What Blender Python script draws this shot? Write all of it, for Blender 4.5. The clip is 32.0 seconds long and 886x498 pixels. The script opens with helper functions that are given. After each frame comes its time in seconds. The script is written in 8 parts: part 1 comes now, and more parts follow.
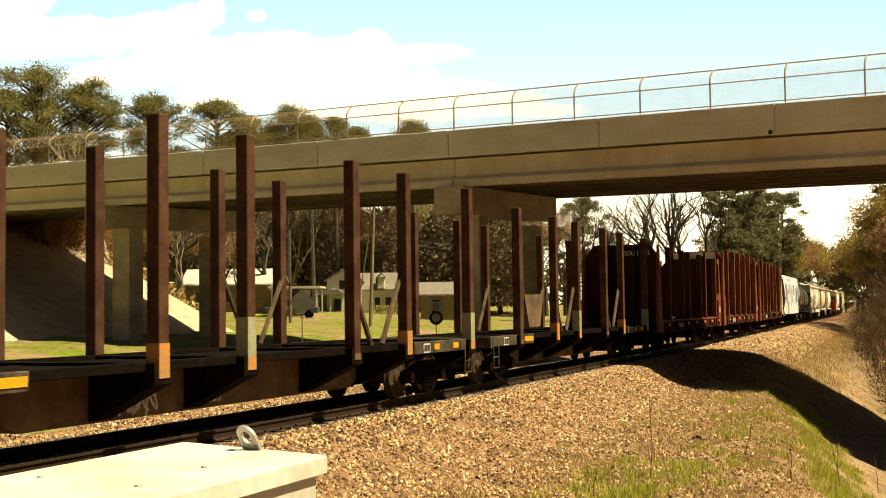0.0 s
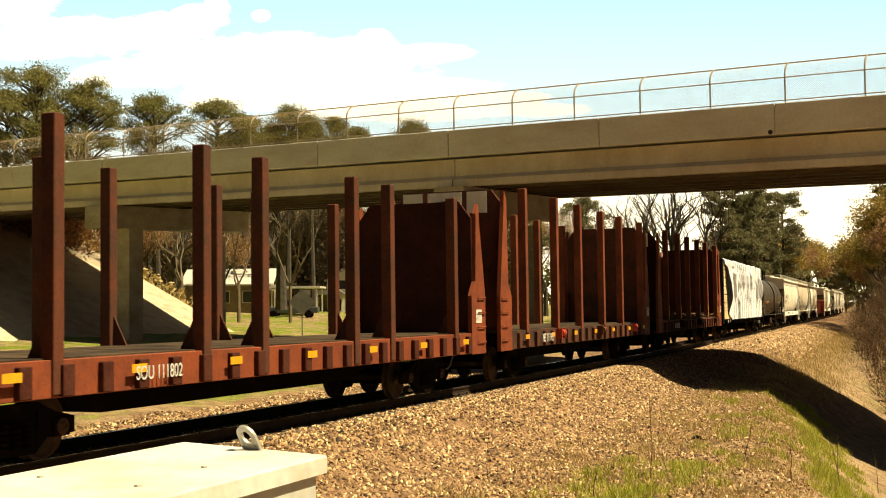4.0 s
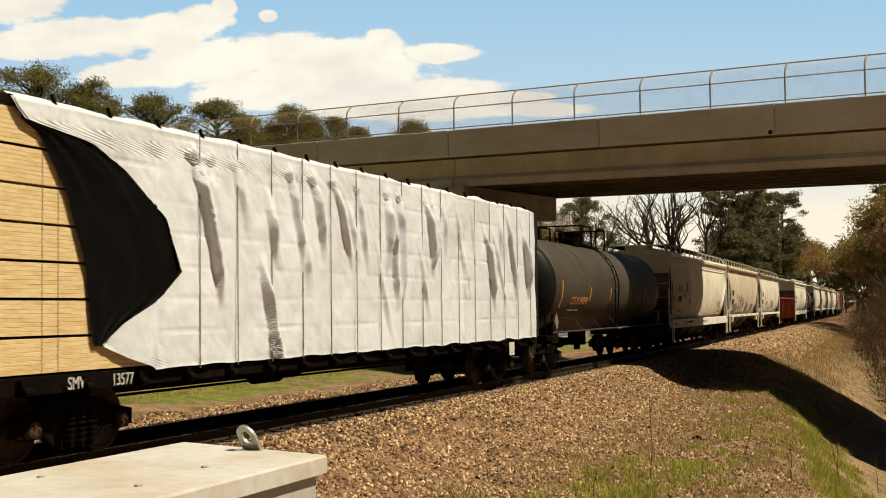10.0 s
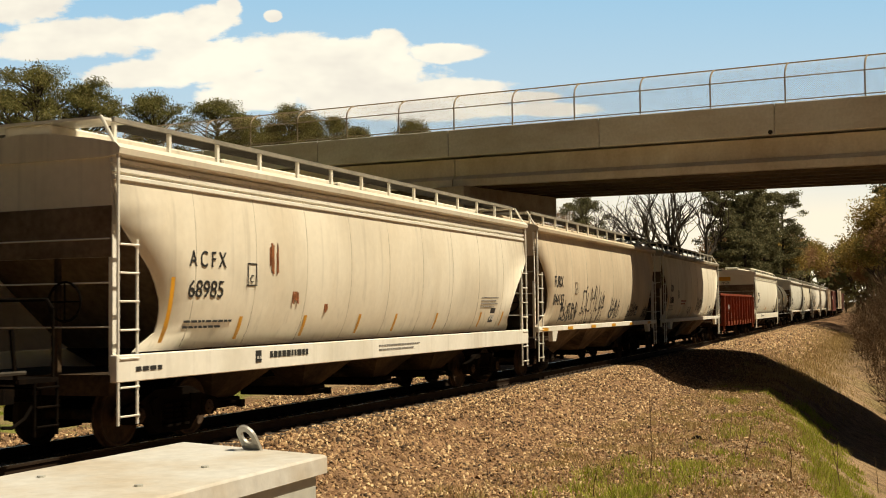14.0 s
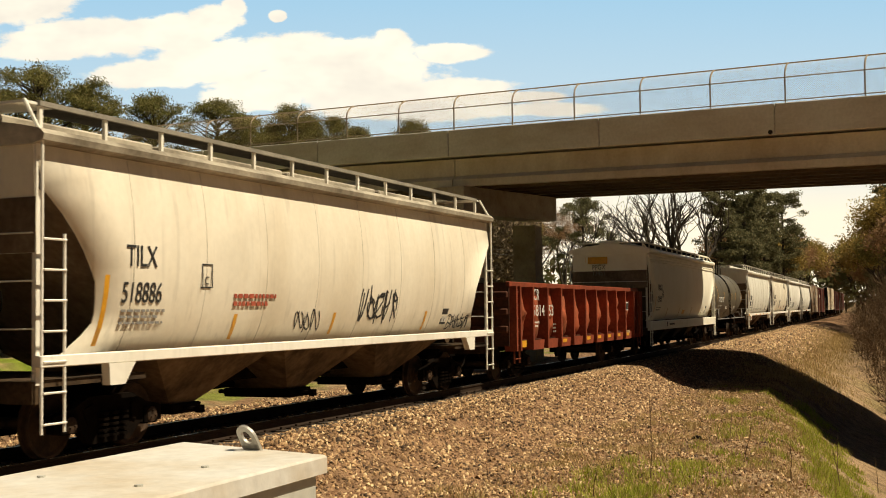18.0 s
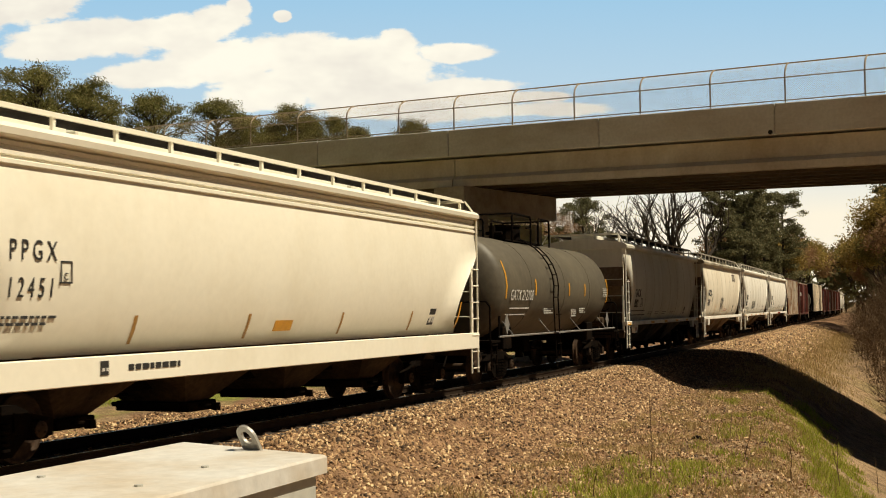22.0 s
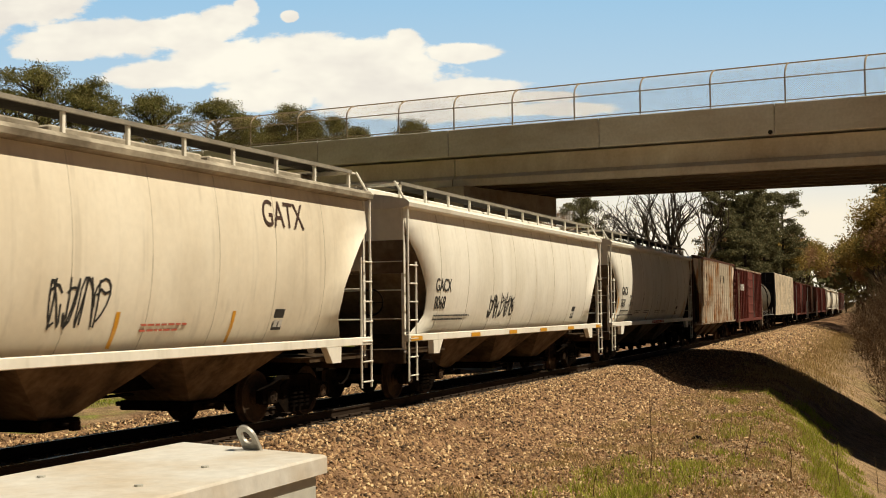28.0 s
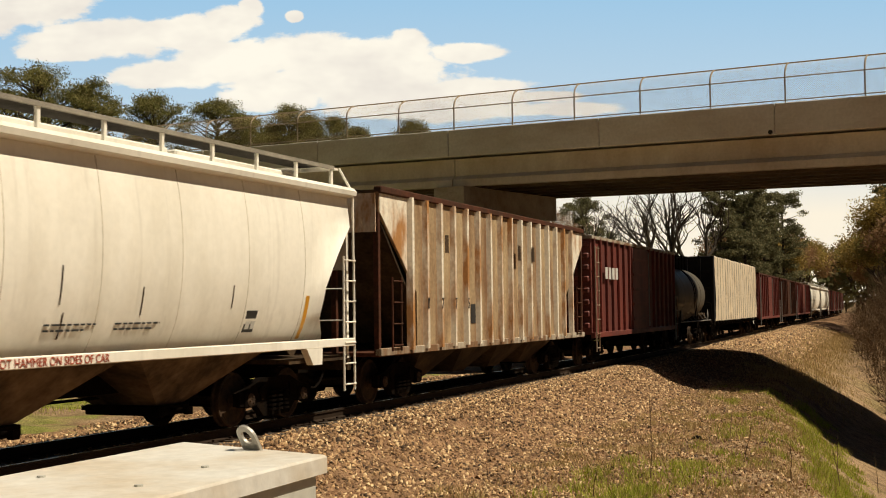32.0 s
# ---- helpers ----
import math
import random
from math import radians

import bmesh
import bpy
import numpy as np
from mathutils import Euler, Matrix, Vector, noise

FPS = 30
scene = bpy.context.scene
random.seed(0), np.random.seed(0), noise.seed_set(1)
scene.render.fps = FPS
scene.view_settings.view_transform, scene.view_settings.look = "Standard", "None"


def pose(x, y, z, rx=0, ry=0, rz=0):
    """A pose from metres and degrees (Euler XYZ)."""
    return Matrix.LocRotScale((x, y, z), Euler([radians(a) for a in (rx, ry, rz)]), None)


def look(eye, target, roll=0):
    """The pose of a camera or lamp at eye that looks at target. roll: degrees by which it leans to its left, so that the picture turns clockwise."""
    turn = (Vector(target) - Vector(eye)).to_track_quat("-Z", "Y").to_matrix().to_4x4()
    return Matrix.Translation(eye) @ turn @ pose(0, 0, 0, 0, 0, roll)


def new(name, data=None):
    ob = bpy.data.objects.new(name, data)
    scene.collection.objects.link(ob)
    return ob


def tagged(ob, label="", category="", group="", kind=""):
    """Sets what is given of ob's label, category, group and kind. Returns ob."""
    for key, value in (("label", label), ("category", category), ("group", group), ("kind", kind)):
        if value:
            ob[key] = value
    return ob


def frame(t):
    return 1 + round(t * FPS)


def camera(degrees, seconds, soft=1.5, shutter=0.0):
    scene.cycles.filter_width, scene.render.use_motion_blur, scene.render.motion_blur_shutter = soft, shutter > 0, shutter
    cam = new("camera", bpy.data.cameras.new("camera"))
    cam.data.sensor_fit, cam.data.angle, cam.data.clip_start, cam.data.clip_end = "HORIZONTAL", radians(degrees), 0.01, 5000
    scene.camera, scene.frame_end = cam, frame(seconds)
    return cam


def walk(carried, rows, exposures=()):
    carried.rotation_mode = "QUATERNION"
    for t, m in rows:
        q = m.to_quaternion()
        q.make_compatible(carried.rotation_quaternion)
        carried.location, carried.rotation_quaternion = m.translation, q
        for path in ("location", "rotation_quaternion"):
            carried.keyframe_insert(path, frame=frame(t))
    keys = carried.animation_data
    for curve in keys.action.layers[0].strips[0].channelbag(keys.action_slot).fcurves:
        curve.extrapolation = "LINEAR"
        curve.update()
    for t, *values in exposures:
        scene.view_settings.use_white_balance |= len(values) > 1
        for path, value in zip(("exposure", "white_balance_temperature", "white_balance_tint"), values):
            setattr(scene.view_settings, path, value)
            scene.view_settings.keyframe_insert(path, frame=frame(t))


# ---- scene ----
cam = camera(40.32, 32.0, soft=1.0, shutter=0.1)
EYE = (0.0, 0.0, 1.923)
VIEW = look(EYE, (0.0, 10.0, 1.923 + 10.0 * math.tan(radians(2.888))), roll=-0.742)
EXPOSURES = [(0.0, 0.46, 8700.0, 3.0), (6.0, 0.44, 8600.0, 3.0), (8.0, 0.36, 8500.0, 3.0), (9.0, 0.12, 8100.0, 5.0), (10.0, -0.34, 7000.0, 9.0), (11.2, -0.38, 6900.0, 9.0), (12.2, -0.02, 7700.0, 6.0),
             (13.2, 0.0, 7900.0, 5.0), (14.2, -0.34, 7100.0, 9.0), (17.0, -0.24, 7300.0, 9.0), (19.0, -0.12, 7500.0, 9.0), (20.0, 0.14, 7900.0, 8.0), (21.2, -0.05, 7600.0, 8.0), (22.2, -0.36, 7000.0, 9.0),
             (23.2, -0.2, 7300.0, 9.0), (24.2, 0.03, 7600.0, 8.0), (25.0, -0.1, 7400.0, 9.0), (28.0, -0.37, 7000.0, 10.0), (30.0, -0.39, 7000.0, 10.0), (32.0, -0.37, 7000.0, 11.0)]
walk(cam, [(0.0, VIEW), (32.0, VIEW)], EXPOSURES)


# ---- the railway line: a gentle curve, s metres along it, l metres to its side that faces the camera ----
def heading(s):
    x = np.clip(s, -40.0, 330.0) / 100.0
    return 0.412595 - 0.134845 * x + 0.093084 * x ** 2 - 0.0200368 * x ** 3


LINE_S = np.linspace(-1600.0, 2600.0, 8401)
_h = heading(LINE_S)
_mx = np.concatenate([[0.0], np.cumsum((np.sin(_h[1:]) + np.sin(_h[:-1])) * 0.25)])
_my = np.concatenate([[0.0], np.cumsum((np.cos(_h[1:]) + np.cos(_h[:-1])) * 0.25)])
_i0 = int(np.argmin(abs(LINE_S)))
LINE_X = _mx - _mx[_i0] - 12.0584 * math.cos(0.412595)
LINE_Y = _my - _my[_i0] + 12.0584 * math.sin(0.412595)


def on_line(s, l=0.0):
    """World x, y of a place on the line."""
    a = heading(s)
    return (np.interp(s, LINE_S, LINE_X) + l * np.cos(a), np.interp(s, LINE_S, LINE_Y) - l * np.sin(a))


def rolled(t):
    """Metres that the train has gone by at t seconds."""
    x = (t - 16.0) / 16.0
    return 9.46836 * t - 3.98175 * (x * x - 1) - 1.93461 * (x ** 3 - x) + 0.51858 * (x ** 4 - 1) + 1.32694 * (x ** 5 - x)


# ---- the road bridge's frame: u along it to the right, b across it away from the camera ----
BA = radians(31.6)
B0 = Vector((-6.647, 54.47, 0.0))
BRIDGE = Matrix.Translation(B0) @ pose(0, 0, 0, 0, 0, -31.6)

# ---- light ----
SUN_ELEV, SUN_TURN = radians(59.0), radians(13.5)
sun_from = Vector((math.cos(SUN_TURN) * math.cos(SUN_ELEV), -math.sin(SUN_TURN) * math.cos(SUN_ELEV), math.sin(SUN_ELEV)))
sun = new("sun", bpy.data.lights.new("sun", "SUN"))
sun.data.energy, sun.data.angle, sun.data.color = 6.95, radians(0.53), (1.0, 0.92, 0.74)
sun.matrix_world = look(sun_from * 100.0, (0, 0, 0))
world = bpy.data.worlds.new("sky")
scene.world = world
world.use_nodes = True
wn = world.node_tree.nodes
sky = wn.new("ShaderNodeTexSky")
sky.sky_type, sky.sun_disc, sky.sun_elevation = "NISHITA", False, SUN_ELEV
sky.sun_rotation = math.atan2(sun_from.x, sun_from.y)
sky.air_density, sky.dust_density, sky.ozone_density = 1.0, 1.2, 1.0
world.node_tree.links.new(sky.outputs[0], wn["Background"].inputs[0])
wn["Background"].inputs[1].default_value = 0.016


def sky_backdrop():
    """A far curved sheet of spring sky with drifting cumulus; its shape is read in directions from the middle of the place."""
    m = bpy.data.materials.new("sky_with_cumulus")
    m.use_nodes = True
    n, k = m.node_tree.nodes, m.node_tree.links
    n.remove(n["Principled BSDF"])
    co = n.new("ShaderNodeTexCoord")
    sep = n.new("ShaderNodeSeparateXYZ")
    k.new(co.outputs["Object"], sep.inputs[0])

    def op(kind, a, b=None, clamp=False):
        q = n.new("ShaderNodeMath")
        q.operation, q.use_clamp = kind, clamp
        for i, w in enumerate((a, b)):
            if w is None:
                continue
            if isinstance(w, (int, float)):
                q.inputs[i].default_value = w
            else:
                k.new(w, q.inputs[i])
        return q.outputs[0]

    X, Y = op("DIVIDE", sep.outputs[0], sep.outputs[1]), op("DIVIDE", sep.outputs[2], sep.outputs[1])
    vec = n.new("ShaderNodeCombineXYZ")
    k.new(X, vec.inputs[0])
    k.new(op("MULTIPLY", Y, 1.9), vec.inputs[1])

    def noise_at(scale, detail):
        t = n.new("ShaderNodeTexNoise")
        t.inputs["Scale"].default_value, t.inputs["Detail"].default_value, t.inputs["Roughness"].default_value = scale, detail, 0.6
        k.new(vec.outputs[0], t.inputs["Vector"])
        return t.outputs[0]

    field = None
    for cx, cy, ax, ay in CLOUDS:
        dx, dy = op("DIVIDE", op("SUBTRACT", X, cx), ax), op("DIVIDE", op("SUBTRACT", Y, cy), ay)
        d = op("SUBTRACT", 1.0, op("SQRT", op("ADD", op("MULTIPLY", dx, dx), op("MULTIPLY", dy, dy))))
        field = d if field is None else op("MAXIMUM", field, d)
    f = op("ADD", op("MULTIPLY", op("MAXIMUM", field, -0.6), 1.0), op("MULTIPLY", op("SUBTRACT", noise_at(24.0, 8.0), 0.52), 0.85))
    f = op("ADD", f, op("MULTIPLY", op("SUBTRACT", noise_at(62.0, 6.0), 0.5), 0.58))
    mask = n.new("ShaderNodeMapRange")
    mask.interpolation_type = "SMOOTHSTEP"
    mask.inputs[1].default_value, mask.inputs[2].default_value = -0.08, 0.2
    k.new(f, mask.inputs[0])
    high = n.new("ShaderNodeMapRange")
    high.inputs[1].default_value, high.inputs[2].default_value = 0.02, 0.30
    k.new(Y, high.inputs[0])
    grad = n.new("ShaderNodeValToRGB")
    grad.color_ramp.elements[0].color, grad.color_ramp.elements[1].color = (*SKY_LOW, 1), (*SKY_HIGH, 1)
    grad.color_ramp.elements[0].position = 0.2
    grad.color_ramp.elements.new(0.45).color = (*SKY_MID, 1)
    k.new(high.outputs[0], grad.inputs[0])
    mix = n.new("ShaderNodeMix")
    mix.data_type = "RGBA"
    k.new(mask.outputs[0], mix.inputs[0])
    k.new(grad.outputs[0], mix.inputs[6])
    shade = n.new("ShaderNodeValToRGB")
    shade.color_ramp.elements[0].position, shade.color_ramp.elements[1].position = 0.35, 0.6
    shade.color_ramp.elements[0].color, shade.color_ramp.elements[1].color = (*CLOUD_SHADE, 1), (*CLOUD, 1)
    k.new(noise_at(9.0, 4.0), shade.inputs[0])
    k.new(shade.outputs[0], mix.inputs[7])
    em = n.new("ShaderNodeEmission")
    k.new(mix.outputs[2], em.inputs[0])
    k.new(em.outputs[0], n["Material Output"].inputs[0])
    bm = bmesh.new()
    seg, r = 24, 2600.0
    a = [bm.verts.new((r * math.sin(q), r * math.cos(q), -60.0)) for q in np.linspace(-0.5, 0.5, seg)]
    b = [bm.verts.new((r * math.sin(q), r * math.cos(q), 860.0)) for q in np.linspace(-0.5, 0.5, seg)]
    for i in range(seg - 1):
        bm.faces.new((a[i], a[i + 1], b[i + 1], b[i]))
    me = bpy.data.meshes.new("sky_backdrop")
    bm.to_mesh(me)
    bm.free()
    me.materials.append(m)
    return tagged(new("sky_backdrop", me), "pale blue spring sky with white cumulus clouds", "sky", kind="structure")


# centre and half-size of each cloud, as slopes from the camera
CLOUDS = [(-0.362, 0.2627, 0.0607, 0.0210), (-0.419, 0.2569, 0.0657, 0.0252), (-0.295, 0.2327, 0.0759, 0.0178), (-0.333, 0.2228, 0.0455, 0.0105), (-0.228, 0.2355, 0.0556, 0.0168), (-0.191, 0.2454, 0.0253, 0.0147), (-0.175, 0.2557, 0.0121, 0.0094), (-0.242, 0.2002, 0.0617, 0.0126), (-0.185, 0.2108, 0.0607, 0.0220), (-0.126, 0.2156, 0.0657, 0.0199), (-0.064, 0.2089, 0.0556, 0.0220), (-0.042, 0.2238, 0.0182, 0.0136), (0.005, 0.2154, 0.0384, 0.0089), (-0.100, 0.1942, 0.1113, 0.0157), (-0.157, 0.1798, 0.0506, 0.0136), (-0.067, 0.1817, 0.0657, 0.0210), (0.009, 0.1829, 0.0556, 0.0126), (-0.020, 0.1700, 0.0961, 0.0136), (0.072, 0.1772, 0.0354, 0.0052), (0.082, 0.1666, 0.0556, 0.0063), (-0.138, 0.2484, 0.0076, 0.0058)]
SKY_HIGH, SKY_MID, SKY_LOW = (0.345, 0.715, 1.10), (0.66, 0.88, 1.08), (1.22, 1.16, 1.0)
CLOUD, CLOUD_SHADE = (1.25, 1.24, 1.14), (1.02, 1.0, 0.96)
BACKDROP = sky_backdrop()


# ---- materials ----
def mat(name, color, rough=0.6, metal=0.0, var=0.25, scale=3.0, fine=40.0, bump=0.15, second=None, amount=0.5, streak=0.0, contrast=0.12, spec=0.5, drip=0.0):
    """A painted or natural surface: base colour, broken up at two scales by grime or a second colour, with fine relief."""
    m = bpy.data.materials.new(name)
    m.use_nodes = True
    n, k = m.node_tree.nodes, m.node_tree.links
    b = n["Principled BSDF"]
    co = n.new("ShaderNodeTexCoord")
    mp = n.new("ShaderNodeMapping")
    k.new(co.outputs["Object"], mp.inputs[0])
    own = n.new("ShaderNodeObjectInfo")
    away = n.new("ShaderNodeVectorMath")
    away.operation = "SCALE"
    away.inputs[0].default_value = (31.0, 17.0, 23.0)
    k.new(own.outputs["Random"], away.inputs["Scale"])
    k.new(away.outputs[0], mp.inputs["Location"])
    if streak:
        mp.inputs["Scale"].default_value = (1.0, 1.0, streak)
    big = n.new("ShaderNodeTexNoise")
    big.inputs["Scale"].default_value, big.inputs["Detail"].default_value = scale, 6.0
    big.inputs["Roughness"].default_value = 0.65
    small = n.new("ShaderNodeTexNoise")
    small.inputs["Scale"].default_value, small.inputs["Detail"].default_value = fine, 3.0
    k.new(mp.outputs[0], big.inputs[0])
    k.new(co.outputs["Object"], small.inputs[0])
    ramp = n.new("ShaderNodeValToRGB")
    mid = 1.0 - amount
    ramp.color_ramp.elements[0].position = max(0.0, 0.25 + 0.5 * mid - contrast)
    ramp.color_ramp.elements[1].position = min(1.0, 0.25 + 0.5 * mid + contrast)
    sec = second if second else tuple(c * (1.0 - var) for c in color)
    ramp.color_ramp.elements[0].color = (*color, 1)
    ramp.color_ramp.elements[1].color = (*sec, 1)
    k.new(big.outputs[0], ramp.inputs[0])
    mix = n.new("ShaderNodeMix")
    mix.data_type, mix.blend_type = "RGBA", "MULTIPLY"
    mix.inputs[0].default_value = 1.0
    r2 = n.new("ShaderNodeMapRange")
    r2.inputs[1].default_value, r2.inputs[2].default_value = 0.3, 0.7
    r2.inputs[3].default_value, r2.inputs[4].default_value = 1.0 - var * 0.8, 1.0 + var * 0.3
    k.new(small.outputs[0], r2.inputs[0])
    k.new(ramp.outputs[0], mix.inputs[6])
    k.new(r2.outputs[0], mix.inputs[7])
    paint = mix.outputs[2]
    if drip:
        # grime that has run down from the roof edge, and smears of road dust
        for stretch, size, lo, hi, share in (((2.6, 2.6, 0.10), 2.2, 0.54, 0.70, drip), ((0.35, 0.35, 0.9), 1.7, 0.48, 0.72, drip * 0.8)):
            run = n.new("ShaderNodeMapping")
            run.inputs["Scale"].default_value = stretch
            k.new(mp.outputs[0], run.inputs[0])
            stain = n.new("ShaderNodeTexNoise")
            stain.inputs["Scale"].default_value, stain.inputs["Detail"].default_value = size, 5.0
            k.new(run.outputs[0], stain.inputs[0])
            cut = n.new("ShaderNodeMapRange")
            cut.interpolation_type = "SMOOTHSTEP"
            cut.inputs[1].default_value, cut.inputs[2].default_value, cut.inputs[4].default_value = lo, hi, share
            k.new(stain.outputs[0], cut.inputs[0])
            over = n.new("ShaderNodeMix")
            over.data_type = "RGBA"
            k.new(cut.outputs[0], over.inputs[0])
            k.new(paint, over.inputs[6])
            over.inputs[7].default_value = (0.20, 0.165, 0.12, 1)
            paint = over.outputs[2]
    k.new(paint, b.inputs["Base Color"])
    rr = n.new("ShaderNodeMapRange")
    rr.inputs[3].default_value, rr.inputs[4].default_value = max(0.05, rough - 0.12), min(1.0, rough + 0.12)
    k.new(big.outputs[0], rr.inputs[0])
    k.new(rr.outputs[0], b.inputs["Roughness"])
    b.inputs["Metallic"].default_value = metal
    b.inputs["Specular IOR Level"].default_value = spec
    if bump:
        bu = n.new("ShaderNodeBump")
        bu.inputs["Strength"].default_value, bu.inputs["Distance"].default_value = bump, 0.02
        k.new(small.outputs[0], bu.inputs["Height"])
        k.new(bu.outputs[0], b.inputs["Normal"])
    return m


# dark brown copy of the bridge concrete: shade under the deck, given as colour
SHADED_GIRDER = mat("shade_browned_concrete", (0.17, 0.125, 0.085), 0.9, var=0.25, scale=0.4, fine=9, second=(0.11, 0.08, 0.055), amount=0.5, streak=3.0, spec=0.1)
CONCRETE = mat("bridge_concrete", (0.66, 0.625, 0.56), 0.85, var=0.12, scale=0.35, fine=9, second=(0.55, 0.49, 0.41), amount=0.4, streak=2.5)
# darker than the parapets: shade below the deck is mixed into this colour
PIER_CONCRETE = mat("shade_darkened_pier_concrete", (0.47, 0.41, 0.33), 0.88, var=0.2, scale=0.5, fine=9, second=(0.33, 0.27, 0.20), amount=0.5, streak=2.0, spec=0.2)
GIRDER_CONCRETE = mat("tan_girder_concrete", (0.64, 0.575, 0.475), 0.85, var=0.12, scale=0.5, fine=9, second=(0.48, 0.40, 0.30), amount=0.42, streak=0.5)
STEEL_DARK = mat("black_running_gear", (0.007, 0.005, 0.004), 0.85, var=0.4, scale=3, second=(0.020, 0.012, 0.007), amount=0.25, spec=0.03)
RAIL = mat("rail_steel", (0.04, 0.026, 0.018), 0.75, 0.1, var=0.3, scale=2, spec=0.12)
RAIL_TOP = mat("polished_rail_head", (0.55, 0.53, 0.50), 0.28, 1.0, var=0.1, scale=2)
GALV = mat("weathered_fence_steel", (0.36, 0.28, 0.19), 0.55, 0.25, var=0.2, scale=4)
WHITE = mat("weathered_white_paint", (0.86, 0.83, 0.755), 0.55, var=0.055, bump=0.05, scale=0.6, fine=9, second=(0.72, 0.68, 0.59), amount=0.36, streak=0.35, drip=0.12)
CREAM = mat("weathered_cream_paint", (0.84, 0.775, 0.65), 0.55, var=0.055, bump=0.05, scale=0.6, fine=9, second=(0.72, 0.64, 0.51), amount=0.42, streak=0.35, drip=0.17)
RED = mat("faded_oxide_red_paint", (0.055, 0.015, 0.010), 0.8, var=0.35, scale=1.2, fine=15, second=(0.08, 0.026, 0.017), amount=0.5, spec=0.1)
BROWN = mat("rust_brown_paint", (0.10, 0.035, 0.02), 0.75, var=0.4, scale=1.3, fine=15, second=(0.06, 0.03, 0.02), amount=0.5, spec=0.15)
YELLOW = mat("reflective_yellow_strip", (0.75, 0.36, 0.03), 0.4, var=0.15, scale=4)
LETTER_BLACK = mat("black_lettering", (0.03, 0.03, 0.03), 0.6, bump=0)
LETTER_WHITE = mat("white_lettering", (0.72, 0.70, 0.66), 0.6, bump=0)


# ---- mesh helpers ----
def finish(bm, name, material, smooth=False):
    me = bpy.data.meshes.new(name)
    if smooth:
        for f in bm.faces:
            f.smooth = True
    bm.to_mesh(me)
    bm.free()
    me.materials.append(material)
    return me


def part(name, bm, material, parent=None, label="", smooth=False):
    """Links a bmesh as one mesh object under a thing or part."""
    ob = new(name, finish(bm, name, material, smooth))
    if parent:
        ob.parent = parent
    if label:
        ob["label"] = label
    return ob


def shared(name, me, parent, m=None, label=""):
    """Another object on a mesh that exists already."""
    ob = new(name, me)
    ob.parent = parent
    if m is not None:
        ob.matrix_basis = m
    if label:
        ob["label"] = label
    return ob


def thing(name, label, category, group="", kind=""):
    return tagged(new(name), label, category, group, kind)


def bx(bm, x0, x1, y0, y1, z0, z1, bevel=0.0, m=None):
    v = [bm.verts.new(p) for p in ((x0, y0, z0), (x1, y0, z0), (x1, y1, z0), (x0, y1, z0), (x0, y0, z1), (x1, y0, z1), (x1, y1, z1), (x0, y1, z1))]
    fs = [bm.faces.new([v[i] for i in q]) for q in ((0, 3, 2, 1), (4, 5, 6, 7), (0, 1, 5, 4), (1, 2, 6, 5), (2, 3, 7, 6), (3, 0, 4, 7))]
    if bevel:
        es = list({e for f in fs for e in f.edges})
        out = bmesh.ops.bevel(bm, geom=es, offset=bevel, segments=1, affect="EDGES")
        v = list({w for f in out["faces"] for w in f.verts} | {w for w in v if w.is_valid})
    if m is not None:
        for w in v:
            w.co = m @ w.co
    return bm


def rod(bm, p0, p1, r, seg=8, r1=None, caps=True):
    p0, p1 = Vector(p0), Vector(p1)
    d = (p1 - p0).normalized()
    a = d.orthogonal().normalized()
    c = d.cross(a)
    r1 = r if r1 is None else r1
    ring = []
    for p, q in ((p0, r), (p1, r1)):
        ring.append([bm.verts.new(p + (a * math.cos(i * math.tau / seg) + c * math.sin(i * math.tau / seg)) * q) for i in range(seg)])
    for i in range(seg):
        j = (i + 1) % seg
        bm.faces.new((ring[0][i], ring[0][j], ring[1][j], ring[1][i]))
    if caps:
        bm.faces.new(ring[0][::-1])
        bm.faces.new(ring[1])
    return bm


def pipe(bm, pts, r, seg=6):
    for a, b in zip(pts[:-1], pts[1:]):
        rod(bm, a, b, r, seg)
    return bm


def prism(bm, prof, x0, x1, axis="x"):
    """A closed outline of (y, z), extruded from x0 to x1."""
    def at(x, q):
        return (x, q[0], q[1]) if axis == "x" else ((q[0], x, q[1]) if axis == "y" else (q[0], q[1], x))
    a = [bm.verts.new(at(x0, q)) for q in prof]
    b = [bm.verts.new(at(x1, q)) for q in prof]
    n = len(prof)
    bm.faces.new(a[::-1])
    bm.faces.new(b)
    for i in range(n):
        j = (i + 1) % n
        bm.faces.new((a[i], a[j], b[j], b[i]))
    bmesh.ops.recalc_face_normals(bm, faces=list(bm.faces))
    return bm


def loft(bm, rings, close=True, caps=True):
    """Joins rings of points (same count each)."""
    vs = [[bm.verts.new(p) for p in r] for r in rings]
    n = len(vs[0])
    for a, b in zip(vs[:-1], vs[1:]):
        for i in range(n if close else n - 1):
            j = (i + 1) % n
            bm.faces.new((a[i], a[j], b[j], b[i]))
    if caps:
        bm.faces.new(vs[0][::-1])
        bm.faces.new(vs[-1])
    bmesh.ops.recalc_face_normals(bm, faces=list(bm.faces))
    return bm
# ---- ground ----
def smooth_step(a, b, x):
    t = np.clip((x - a) / (b - a), 0.0, 1.0)
    return t * t * (3 - 2 * t)


